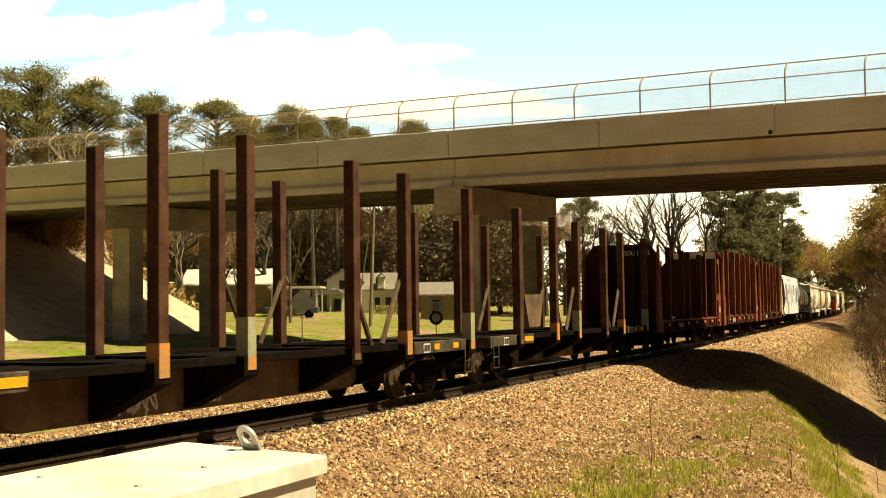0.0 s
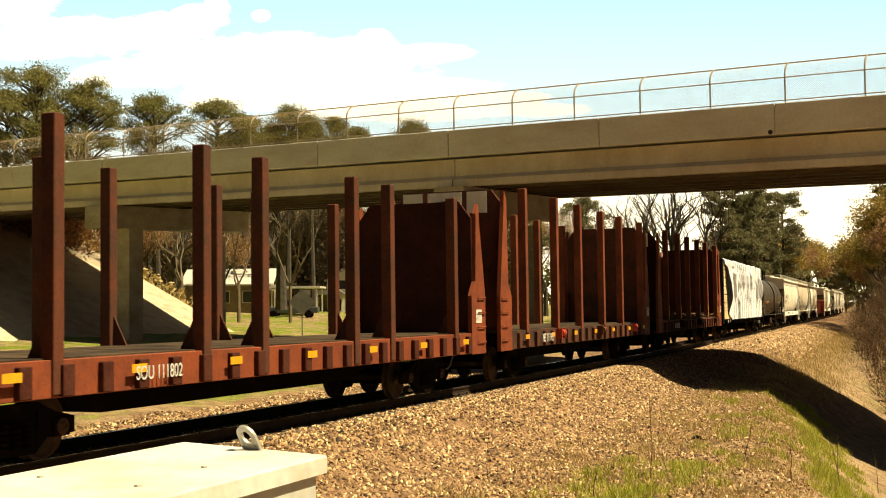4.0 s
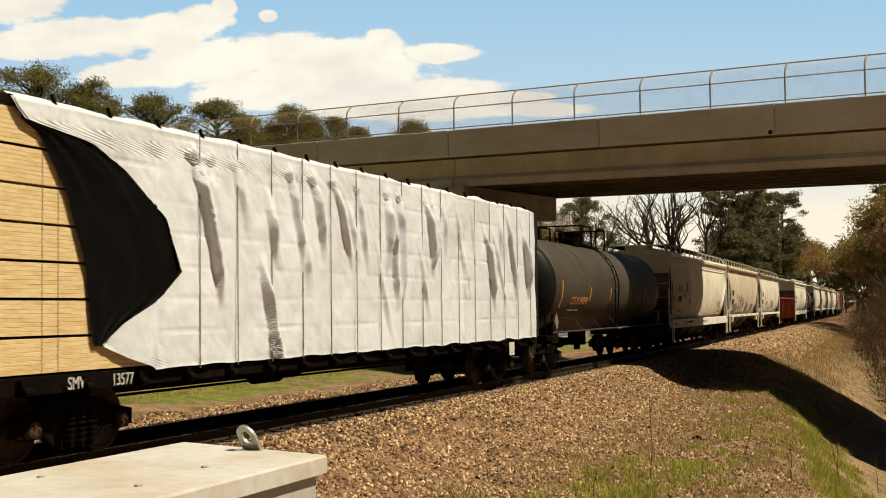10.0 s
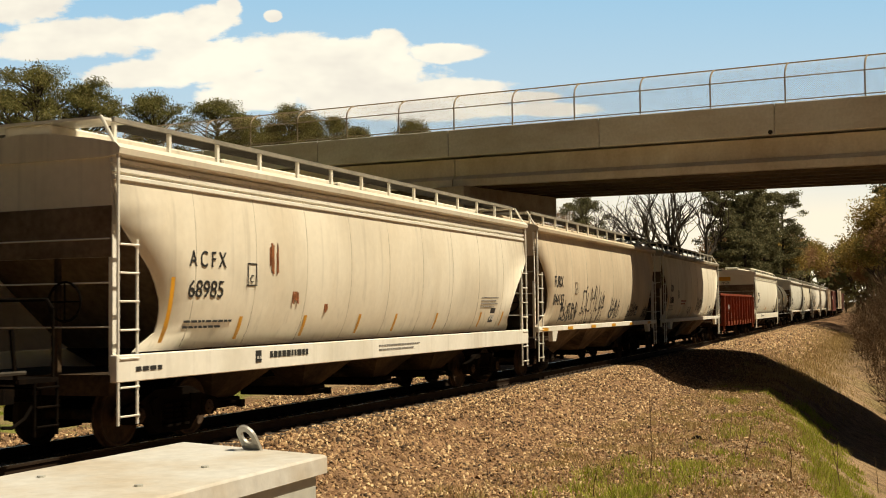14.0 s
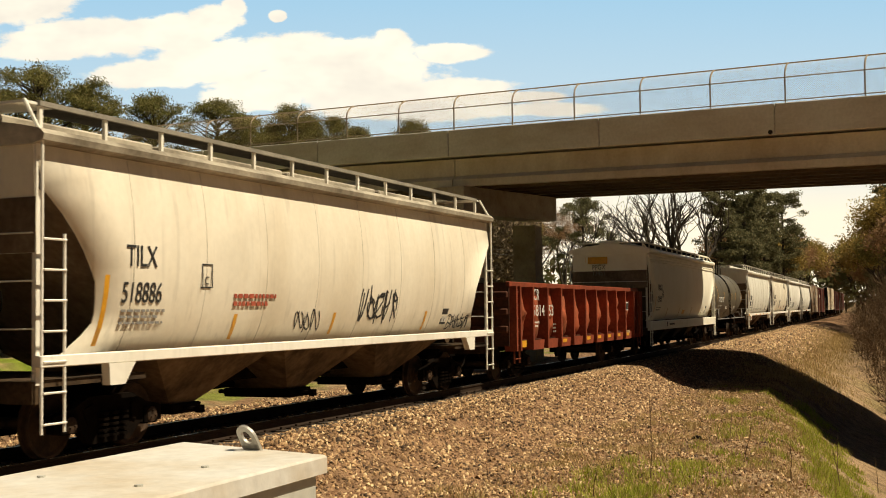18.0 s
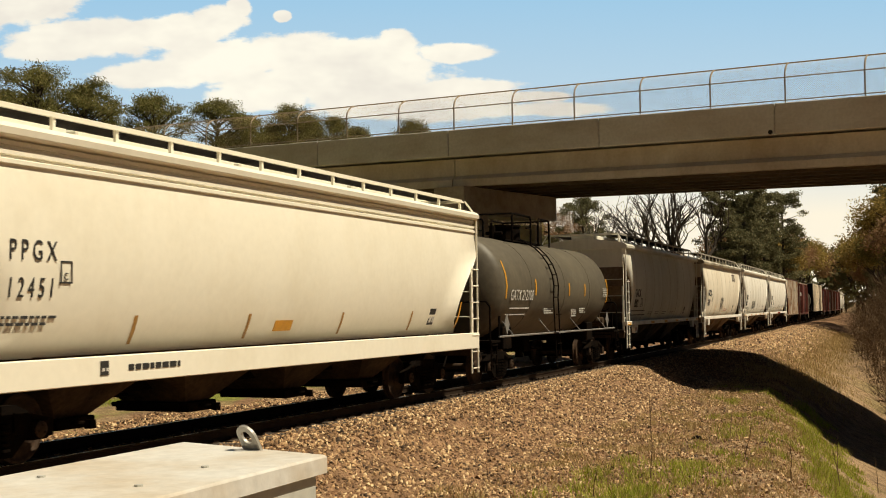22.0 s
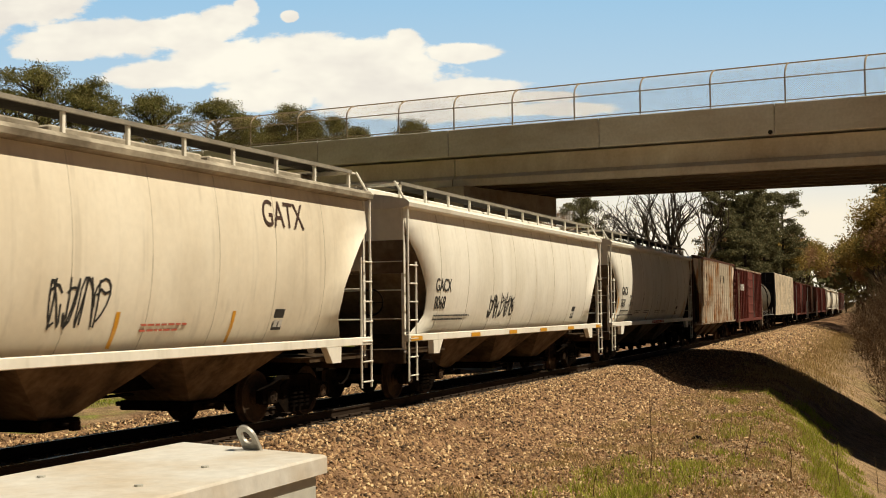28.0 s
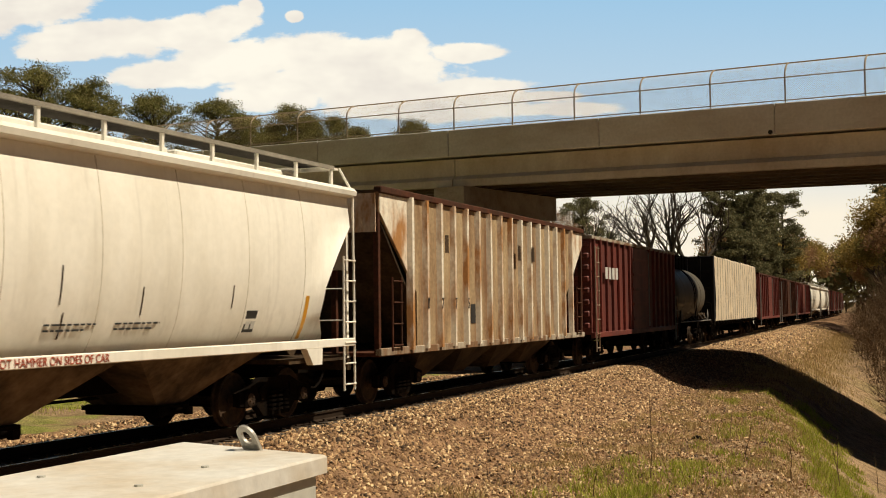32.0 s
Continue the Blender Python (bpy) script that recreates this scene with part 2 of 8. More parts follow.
# height of the ground across the line: beyond it, and on the camera's side before, under and past the bridge
FAR_L = [-400, -150, -110, -70, -52, -35, -24, -20.5, -20, -13.5, -13, -9, -6.5, -4.6, -3.0, -2.1]
FAR_Z = [5.0, 4.0, 3.4, 2.8, 1.9, 0.8, 0.45, 0.10, -0.38, -0.42, -0.50, -0.58, -0.66, -0.68, -0.5, -0.22]
BENCH_L, BENCH_Z = [2.1, 2.6, 3.4, 4.1, 6.2, 7.2, 8.1, 9.0, 9.8, 11.0, 12.5, 15, 20, 40, 150], [-0.24, -0.42, -0.8, -1.04, -1.12, -1.75, -2.5, -3.05, -3.4, -3.6, -3.1, -1.5, 0.3, 1.0, 3.0]
UNDER_L, UNDER_Z = [2.1, 3.3, 4.6, 5.9, 6.9, 8.4, 10.0, 11.5, 13, 15, 20, 40, 150], [-0.2, -0.28, -0.55, -1.08, -1.55, -2.33, -3.4, -3.6, -2.9, -1.4, 0.4, 1.0, 3.0]
PAST_L, PAST_Z = [2.1, 3.3, 4.6, 6.0, 7.5, 9.0, 11.0, 14.0, 20, 40, 150], [-0.2, -0.28, -0.6, -1.0, -1.25, -0.9, 0.3, 1.8, 3.0, 3.0, 3.0]


def crest_l(s):
    """Where the bench beside the line breaks off into the ditch; it widens towards the camera."""
    return 6.2 + 0.13 * np.clip(44.0 - s, 0.0, 28.0)


def bank_l(s, l):
    c = crest_l(s)
    return np.where(l < 4.1, l, np.where(l < c, 4.1 + (l - 4.1) * 2.1 / (c - 4.1), 6.2 + l - c))


def ground_z(s, l):
    l0, l = l, bank_l(s, l)
    a, b = smooth_step(48.0, 57.0, s), smooth_step(62.0, 84.0, s)
    near = np.interp(l, BENCH_L, BENCH_Z) * (1 - a) + np.interp(l, UNDER_L, UNDER_Z) * a * (1 - b) + np.interp(l, PAST_L, PAST_Z) * b
    z = np.where(l < 2.0, np.interp(l, FAR_L, FAR_Z), near)
    off = (np.abs(l) > 2.5) & ((l > -13.0) | (l < -21.0))
    z = z + smooth_step(13.0, 5.0, s) * smooth_step(5.5, 8.5, l0) * (0.12 - z) * (l0 < 18)
    return z + off * (0.05 * np.sin(s * 0.9 + l * 1.3) + 0.04 * np.sin(s * 2.3 - l * 1.9))


def ground_material():
    """Ballast gravel beside the line, grass and dry litter away from it; 'gravel' says how far each has spread."""
    m = bpy.data.materials.new("gravel_and_spring_grass")
    m.use_nodes = True
    n, k = m.node_tree.nodes, m.node_tree.links
    b = n["Principled BSDF"]
    b.inputs["Roughness"].default_value = 0.92
    b.inputs["Specular IOR Level"].default_value = 0.2
    co = n.new("ShaderNodeTexCoord")
    at_ = n.new("ShaderNodeAttribute")
    at_.attribute_name = "gravel"

    def tex(kind, scale, detail=3.0):
        t = n.new(kind)
        t.inputs["Scale"].default_value = scale
        if "Detail" in t.inputs:
            t.inputs["Detail"].default_value = detail
        k.new(co.outputs["Object"], t.inputs["Vector"])
        return t

    def ramp(src, stops):
        r = n.new("ShaderNodeValToRGB")
        while len(r.color_ramp.elements) < len(stops):
            r.color_ramp.elements.new(0.5)
        for e, (p, c) in zip(r.color_ramp.elements, stops):
            e.position, e.color = p, (*c, 1)
        k.new(src, r.inputs[0])
        return r

    stones = tex("ShaderNodeTexVoronoi", 17.0)
    grav = ramp(stones.outputs["Color"], [(0.0, (0.017, 0.009, 0.006)), (0.35, (0.078, 0.040, 0.020)), (0.7, (0.165, 0.088, 0.048)), (1.0, (0.312, 0.191, 0.112))])
    patchy = tex("ShaderNodeTexNoise", 0.35, 6.0)
    blades = tex("ShaderNodeTexNoise", 26.0, 4.0)
    grass = ramp(blades.outputs[0], [(0.3, (0.068, 0.098, 0.010)), (0.55, (0.187, 0.246, 0.025)), (0.75, (0.306, 0.357, 0.051))])
    dry = ramp(blades.outputs[0], [(0.3, (0.120, 0.075, 0.045)), (0.52, (0.330, 0.225, 0.131)), (0.72, (0.510, 0.383, 0.247))])
    pm = ramp(patchy.outputs[0], [(0.42, (0, 0, 0)), (0.60, (1, 1, 1))])
    mix1 = n.new("ShaderNodeMix")
    mix1.data_type = "RGBA"
    lush = n.new("ShaderNodeAttribute")
    lush.attribute_name = "dry"
    ad = n.new("ShaderNodeMath")
    ad.operation = "ADD"
    ad.use_clamp = True
    k.new(pm.outputs[0], ad.inputs[0])
    k.new(lush.outputs["Fac"], ad.inputs[1])
    k.new(ad.outputs[0], mix1.inputs[0])
    k.new(grass.outputs[0], mix1.inputs[6])
    k.new(dry.outputs[0], mix1.inputs[7])
    edge = tex("ShaderNodeTexNoise", 1.3, 5.0)
    mm = n.new("ShaderNodeMath")
    mm.operation = "MULTIPLY_ADD"
    k.new(edge.outputs[0], mm.inputs[0])
    mm.inputs[1].default_value = 1.6
    mm.inputs[2].default_value = -0.8
    ss_ = n.new("ShaderNodeMath")
    ss_.operation = "ADD"
    k.new(mm.outputs[0], ss_.inputs[0])
    k.new(at_.outputs["Fac"], ss_.inputs[1])
    cut = ramp(ss_.outputs[0], [(0.42, (0, 0, 0)), (0.58, (1, 1, 1))])
    mix2 = n.new("ShaderNodeMix")
    mix2.data_type = "RGBA"
    k.new(cut.outputs[0], mix2.inputs[0])
    k.new(mix1.outputs[2], mix2.inputs[6])
    k.new(grav.outputs[0], mix2.inputs[7])
    blotch = tex("ShaderNodeTexNoise", 2.2, 8.0)
    tone = ramp(blotch.outputs[0], [(0.3, (0.55, 0.52, 0.50)), (0.5, (0.95, 0.93, 0.9)), (0.7, (1.25, 1.2, 1.15))])
    toned = n.new("ShaderNodeMix")
    toned.data_type, toned.blend_type = "RGBA", "MULTIPLY"
    toned.inputs[0].default_value = 1.0
    k.new(mix2.outputs[2], toned.inputs[6])
    k.new(tone.outputs[0], toned.inputs[7])
    k.new(toned.outputs[2], b.inputs["Base Color"])
    bu = n.new("ShaderNodeBump")
    bu.inputs["Strength"].default_value, bu.inputs["Distance"].default_value = 0.8, 0.05
    k.new(stones.outputs["Distance"], bu.inputs["Height"])
    bu.invert = True
    k.new(bu.outputs[0], b.inputs["Normal"])
    return m


def build_ground():
    ss = np.concatenate([np.arange(-1500, -60, 120.0), np.arange(-60, -6, 3.0), np.arange(-6, 70, 0.4), np.arange(70, 330, 4.0), np.arange(330, 2500, 120.0)])
    ls = np.concatenate([[-2500, -1500, -900, -500, -320, -220], np.arange(-150, -30, 6.0), np.arange(-30, -21, 1.5), [-20.6, -20.05, -19.95, -17, -13.55, -13.45, -12.9], np.arange(-12, -6, 1.0), np.arange(-6, 14, 0.35), np.arange(14, 40, 2.0), [44, 55, 80, 120, 200, 400, 900, 2000]])
    S, L = np.meshgrid(ss, ls, indexing="ij")
    x, y = on_line(S, L)
    w = smooth_step(60.0, 200.0, np.abs(L))
    h0 = 0.36
    x2 = LINE_X[_i0] + S * math.sin(h0) + L * math.cos(h0)
    y2 = LINE_Y[_i0] + S * math.cos(h0) - L * math.sin(h0)
    x, y = x * (1 - w) + x2 * w, y * (1 - w) + y2 * w
    z = ground_z(S, np.clip(L, -400, 150))
    n, k = S.shape
    v = np.stack([x, y, z], -1).reshape(-1, 3)
    i = np.arange(n * k).reshape(n, k)
    f = np.stack([i[:-1, :-1], i[1:, :-1], i[1:, 1:], i[:-1, 1:]], -1).reshape(-1, 4)[:, ::-1]
    me = bpy.data.meshes.new("ground")
    me.from_pydata(v.tolist(), [], f.tolist())
    me.polygons.foreach_set("use_smooth", [True] * len(f))
    B = bank_l(S, L)
    gravel = np.interp(B, [-9.5, -6.0, -3.0, 3.8, 4.8, 6.4, 7.4, 9.5], [0.0, 0.62, 1.4, 1.4, 0.55, 0.5, 0.1, 0.0])
    gravel = gravel + 0.5 * smooth_step(50, 90, S) * (np.abs(L) < 6.0)
    dry = np.interp(B, [-30, -15, -9, 5.5, 7.0, 7.9, 9.6, 11.0, 12.5, 16.0], [0.0, 0.0, 0.2, 1.0, 1.0, 0.95, 0.8, 0.85, 1.0, 1.0])
    for name, a in (("gravel", gravel), ("dry", dry)):
        at_ = me.attributes.new(name, "FLOAT", "POINT")
        at_.data.foreach_set("value", a.reshape(-1).astype(np.float32))
    me.materials.append(ground_material())
    tagged(new("ground", me), "gravelly railway bank running into spring grass and scrub", "ground", kind="structure")


build_ground()


def build_bridge():
    top, slope, cross, width = 9.58, -0.0185, 0.048, 16.4
    shear = Matrix.Identity(4)
    shear[2][0], shear[2][1] = slope, cross
    root = thing("road_bridge", "grey-brown concrete road bridge over the railway, weathered", "bridge", kind="structure")
    root.matrix_world = BRIDGE
    def add(name, bm, material=CONCRETE, label=""):
        for v in bm.verts:
            v.co = shear @ v.co
        return part(name, bm, material, root, label)
    for b0, b1 in ((0.0, 0.35), (width - 0.35, width)):
        u = 8.12 - 6.86 * 11
        while u < 72:
            bm = bmesh.new()
            bx(bm, u + 0.012, u + 6.86 - 0.012, b0, b1, top - 1.13, top, 0.03)
            add("parapet_panel", bm)
            u += 6.86
    bm = bmesh.new()
    bx(bm, -70, 70, 0.34, width - 0.34, top - 1.10, top - 0.9)
    add("deck_slab", bm)
    bm = bmesh.new()
    rod(bm, (21.68, -0.012, top - 1.03), (21.68, 0.01, top - 1.03), 0.085, 12)
    add("scupper", bm, WRAP_HOLE, "dark drain hole in the parapet")
    for u0, u1 in ((-70, -12.9), (-12.85, 8.08), (8.13, 70)):
        bm = bmesh.new()
        z = top - 2.36
        prism(bm, [(0.34, z), (0.96, z), (0.96, z + 0.2), (0.85, z + 0.34), (0.85, z + 1.17), (0.56, z + 1.17), (0.56, z + 0.45), (0.34, z + 0.28)], u0, u1)
        add("edge_girder", bm, GIRDER_CONCRETE)
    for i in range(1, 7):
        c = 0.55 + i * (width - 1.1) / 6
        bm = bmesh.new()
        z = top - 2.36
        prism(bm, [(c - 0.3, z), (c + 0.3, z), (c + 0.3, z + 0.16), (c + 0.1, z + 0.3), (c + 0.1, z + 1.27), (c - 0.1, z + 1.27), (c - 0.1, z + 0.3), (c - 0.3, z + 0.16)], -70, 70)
        add("girder", bm, SHADED_GIRDER, "inner girder, its brown darkened to stand for shade")
    for cu in (-13.03, 8.1):
        pier = thing("bridge_pier", "concrete bridge pier with a cap beam on two square columns", "bridge pier", "bridge piers", "structure")
        pier.matrix_world = BRIDGE
        zt = top - 2.36 + slope * cu
        def sk(u, b, z):
            return Vector((cu + u - 0.187 * b, b, z))
        bm = bmesh.new()
        loft(bm, [[sk(-0.73, 0.05, zt - 1.15), sk(0.73, 0.05, zt - 1.15), sk(0.73, 0.05, zt - 0.01), sk(-0.73, 0.05, zt - 0.01)],
                  [sk(-0.73, 14.0, zt - 1.15 + 0.57), sk(0.73, 14.0, zt - 1.15 + 0.57), sk(0.73, 14.0, zt + 0.66), sk(-0.73, 14.0, zt + 0.66)]])
        part("cap_beam", bm, PIER_CONCRETE, pier)
        for b in (2.2, 10.4):
            bm = bmesh.new()
            loft(bm, [[sk(-0.62, b, -1), sk(0.62, b, -1), sk(0.62, b + 1.2, -1), sk(-0.62, b + 1.2, -1)],
                      [sk(-0.62, b, zt - 1.0), sk(0.62, b, zt - 1.0), sk(0.62, b + 1.2, zt - 1.0), sk(-0.62, b + 1.2, zt - 1.0)]])
            part("column", bm, PIER_CONCRETE, pier)
    # fence along both parapets, leaning in at the top
    for b0, out in ((0.16, 1), (width - 0.16, -1)):
        fence = thing("bridge_fence", "galvanised pipe fence with bowed posts on the parapet", "fence", kind="structure")
        fence.matrix_world = BRIDGE
        bm = bmesh.new()
        pts = [(0, 0, 0), (0, 0, 0.95)]
        for i in range(1, 7):
            q = i / 6 * math.radians(72)
            pts.append((0, out * 0.8 * (1 - math.cos(q)), 0.95 + 0.62 * math.sin(q)))
        pipe(bm, pts, 0.032, 6)
        me = finish(bm, "fence_post", GALV)
        u = -2.7755 * 18
        us = []
        while u < 62:
            shared("fence_post", me, fence, pose(u, b0, top + slope * u + cross * b0))
            us.append(u)
            u += 2.7755
        tip = pts[-1]
        for dy, dz, r in ((0, 0.10, 0.02), (0, 0.93, 0.022), (tip[1], tip[2], 0.026)):
            bm = bmesh.new()
            rod(bm, (us[0], b0 + dy, top + slope * us[0] + cross * b0 + dz), (us[-1], b0 + dy, top + slope * us[-1] + cross * b0 + dz), r, 6)
            part("fence_rail", bm, GALV, fence)
        rows = [pts[0], pts[1], pts[4], pts[-1]]
        for u0, u1 in zip(us[:-1], us[1:]):
            bm = bmesh.new()
            g = [[bm.verts.new((q, b0 + p[1], top + slope * q + cross * b0 + p[2])) for q in (u0, u1)] for p in rows]
            for r0, r1 in zip(g[:-1], g[1:]):
                bm.faces.new((r0[0], r0[1], r1[1], r1[0]))
            part("chain_link_panel", bm, CHAIN, fence)
    return root


def chain_link():
    """Diamond mesh of thin wire, open between."""
    m = bpy.data.materials.new("chain_link_wire")
    m.use_nodes = True
    n, k = m.node_tree.nodes, m.node_tree.links
    co = n.new("ShaderNodeTexCoord")
    sep = n.new("ShaderNodeSeparateXYZ")
    k.new(co.outputs["Object"], sep.inputs[0])
    out = []
    for op in ("ADD", "SUBTRACT"):
        a = n.new("ShaderNodeMath")
        a.operation = op
        k.new(sep.outputs[0], a.inputs[0])
        k.new(sep.outputs[2], a.inputs[1])
        s_ = n.new("ShaderNodeMath")
        s_.operation = "MULTIPLY"
        s_.inputs[1].default_value = 14.0
        k.new(a.outputs[0], s_.inputs[0])
        f = n.new("ShaderNodeMath")
        f.operation = "FRACT"
        k.new(s_.outputs[0], f.inputs[0])
        l = n.new("ShaderNodeMath")
        l.operation = "LESS_THAN"
        l.inputs[1].default_value = 0.11
        k.new(f.outputs[0], l.inputs[0])
        out.append(l)
    mx = n.new("ShaderNodeMath")
    mx.operation = "MAXIMUM"
    k.new(out[0].outputs[0], mx.inputs[0])
    k.new(out[1].outputs[0], mx.inputs[1])
    b = n["Principled BSDF"]
    b.inputs["Base Color"].default_value = (0.46, 0.33, 0.20, 1)
    b.inputs["Metallic"].default_value, b.inputs["Roughness"].default_value = 0.3, 0.55
    k.new(mx.outputs[0], b.inputs["Alpha"])
    return m


CHAIN = chain_link()
WRAP_HOLE = mat("shadowed_drain", (0.02, 0.018, 0.015), 0.9, bump=0)
build_bridge()


SLEEPER = mat("creosoted_timber", (0.055, 0.04, 0.03), 0.85, var=0.4, scale=5, second=(0.10, 0.08, 0.06), amount=0.4, streak=1.0)


def build_track():
    t = thing("railway_track", "rusty steel rails on timber sleepers in ballast", "railway track", kind="structure")
    for side in (-0.7525, 0.7525):
        bm = bmesh.new()
        sv = np.concatenate([np.arange(-60, 120, 4.0), np.arange(120, 420, 10.0)])
        prof = [(-0.037, 0.0), (0.037, 0.0), (0.037, -0.035), (0.012, -0.05), (0.012, -0.14), (0.07, -0.165), (0.07, -0.18), (-0.07, -0.18), (-0.07, -0.165), (-0.012, -0.14), (-0.012, -0.05), (-0.037, -0.035)]
        rings = []
        for s in sv:
            rings.append([(*[float(c) for c in on_line(s, side + q[0])], q[1]) for q in prof])
        loft(bm, rings)
        r = part("rail", bm, RAIL, t)
        bm = bmesh.new()
        loft(bm, [[(*[float(c) for c in on_line(s, side + q)], zz) for q, zz in ((-0.03, 0.0), (-0.03, 0.003), (0.03, 0.003), (0.03, 0.0))] for s in sv])
        part("rail_head", bm, RAIL_TOP, r, "wheel-polished top of the rail")
    bm = bmesh.new()
    bx(bm, -0.115, 0.115, -1.3, 1.3, -0.36, -0.185, 0.012)
    me = finish(bm, "sleeper", SLEEPER)
    bm = bmesh.new()
    bx(bm, -0.09, 0.09, -0.17, 0.17, -0.185, -0.168)
    for dy in (-0.12, 0.12):
        bx(bm, -0.02, 0.02, dy - 0.02, dy + 0.02, -0.17, -0.135)
    plate = finish(bm, "tie_plate", RAIL)
    for i in range(130):
        s = -8.0 + i * 0.545
        x, y = on_line(s, 0.0)
        m = pose(float(x), float(y), 0, 0, 0, 90 - math.degrees(float(heading(s))) + random.uniform(-0.8, 0.8))
        shared("sleeper", me, t, m)
        for dy in (-0.7525, 0.7525):
            shared("tie_plate", plate, t, m @ pose(0, dy, 0))


build_track()


def stone_material():
    m = bpy.data.materials.new("ballast_stone")
    m.use_nodes = True
    n, k = m.node_tree.nodes, m.node_tree.links
    b = n["Principled BSDF"]
    g = n.new("ShaderNodeNewGeometry")
    r = n.new("ShaderNodeValToRGB")
    stops = [(0.0, (0.029, 0.015, 0.006)), (0.25, (0.135, 0.072, 0.032)), (0.55, (0.288, 0.162, 0.076)), (0.82, (0.460, 0.289, 0.146)), (1.0, (0.721, 0.532, 0.305))]
    while len(r.color_ramp.elements) < len(stops):
        r.color_ramp.elements.new(0.5)
    for e, (p, c) in zip(r.color_ramp.elements, stops):
        e.position, e.color = p, (*c, 1)
    k.new(g.outputs["Random Per Island"], r.inputs[0])
    co = n.new("ShaderNodeTexCoord")
    t = n.new("ShaderNodeTexNoise")
    t.inputs["Scale"].default_value = 45.0
    k.new(co.outputs["Object"], t.inputs["Vector"])
    mr = n.new("ShaderNodeMapRange")
    mr.inputs[3].default_value, mr.inputs[4].default_value = 0.7, 1.25
    k.new(t.outputs[0], mr.inputs[0])
    mx = n.new("ShaderNodeMix")
    mx.data_type, mx.blend_type = "RGBA", "MULTIPLY"
    mx.inputs[0].default_value = 1.0
    k.new(r.outputs[0], mx.inputs[6])
    k.new(mr.outputs[0], mx.inputs[7])
    k.new(mx.outputs[2], b.inputs["Base Color"])
    b.inputs["Roughness"].default_value = 0.85
    return m


def scatter_solids(name, rng, s, l, size, lift, material, label, category):
    """Many small angular stones in one mesh."""
    n = len(s)
    base = np.array([(1, 0, 0), (-1, 0, 0), (0, 1, 0), (0, -1, 0), (0, 0, 1), (0, 0, -1)], float)
    tri = np.array([(0, 2, 4), (2, 1, 4), (1, 3, 4), (3, 0, 4), (2, 0, 5), (1, 2, 5), (3, 1, 5), (0, 3, 5)])
    v = base[None] * rng.uniform(0.6, 1.25, (n, 6, 1)) + rng.normal(0, 0.18, (n, 6, 3))
    v *= (size[:, None] * rng.uniform(0.65, 1.2, (n, 3)))[:, None, :]
    q = rng.normal(size=(n, 4))
    q /= np.linalg.norm(q, axis=1)[:, None]
    w, x, y, z = q.T
    R = np.stack([1 - 2 * (y * y + z * z), 2 * (x * y - z * w), 2 * (x * z + y * w), 2 * (x * y + z * w), 1 - 2 * (x * x + z * z), 2 * (y * z - x * w), 2 * (x * z - y * w), 2 * (y * z + x * w), 1 - 2 * (x * x + y * y)], -1).reshape(n, 3, 3)
    v = np.einsum("nij,nkj->nki", R, v)
    px, py = on_line(s, l)
    v += np.stack([px, py, ground_z(s, l) + lift * size], -1)[:, None, :]
    f = (tri[None] + (np.arange(n) * 6)[:, None, None]).reshape(-1, 3)
    # the undersides that lie in the bed are left open
    p = v.reshape(-1, 3)
    out = np.cross(p[f[:, 1]] - p[f[:, 0]], p[f[:, 2]] - p[f[:, 0]])
    f = f[out[:, 2] > -0.25 * np.linalg.norm(out, axis=1)]
    me = bpy.data.meshes.new(name)
    me.vertices.add(n * 6)
    me.vertices.foreach_set("co", v.reshape(-1))
    me.loops.add(len(f) * 3)
    me.loops.foreach_set("vertex_index", f.reshape(-1))
    me.polygons.add(len(f))
    me.polygons.foreach_set("loop_start", np.arange(0, len(f) * 3, 3))
    me.update()
    me.validate()
    me.materials.append(material)
    return tagged(new(name, me), label, category, kind="stuff")


def build_ballast():
    rng = np.random.default_rng(5)
    mat_ = stone_material()
    n = 98000
    s = 6.0 + 74.0 * rng.random(n) ** 1.35
    l = 1.05 + (crest_l(s) - 0.8) * rng.random(n) ** 1.25
    keep = rng.random(n) < np.interp(bank_l(s, l), [1.0, 4.2, 5.0, 6.4], [1.0, 1.0, 0.6, 0.35])
    scatter_solids("ballast_stones", rng, s[keep], l[keep], rng.uniform(0.022, 0.046, n)[keep], 0.35, mat_, "loose brown and grey crushed ballast stones", "gravel")
    n = 24000
    s = 66.0 + 64.0 * rng.random(n)
    l = 1.05 + 4.6 * rng.random(n)
    scatter_solids("distant_ballast_stones", rng, s, l, rng.uniform(0.05, 0.10, n), 0.3, mat_, "loose ballast stones on the shoulder past the bridge", "gravel")
    n = 26000
    s = 4.0 + 40.0 * rng.random(n)
    l = -1.05 - 5.5 * rng.random(n)
    scatter_solids("far_ballast_stones", rng, s, l, rng.uniform(0.026, 0.05, n), 0.35, mat_, "loose ballast stones beyond the track", "gravel")
    n = 6000
    s = 2.0 + 40.0 * rng.random(n)
    l = rng.uniform(-0.65, 0.65, n)
    scatter_solids("crib_ballast_stones", rng, s, l, rng.uniform(0.025, 0.045, n), 0.3, mat_, "ballast stones between the sleepers", "gravel")


build_ballast()


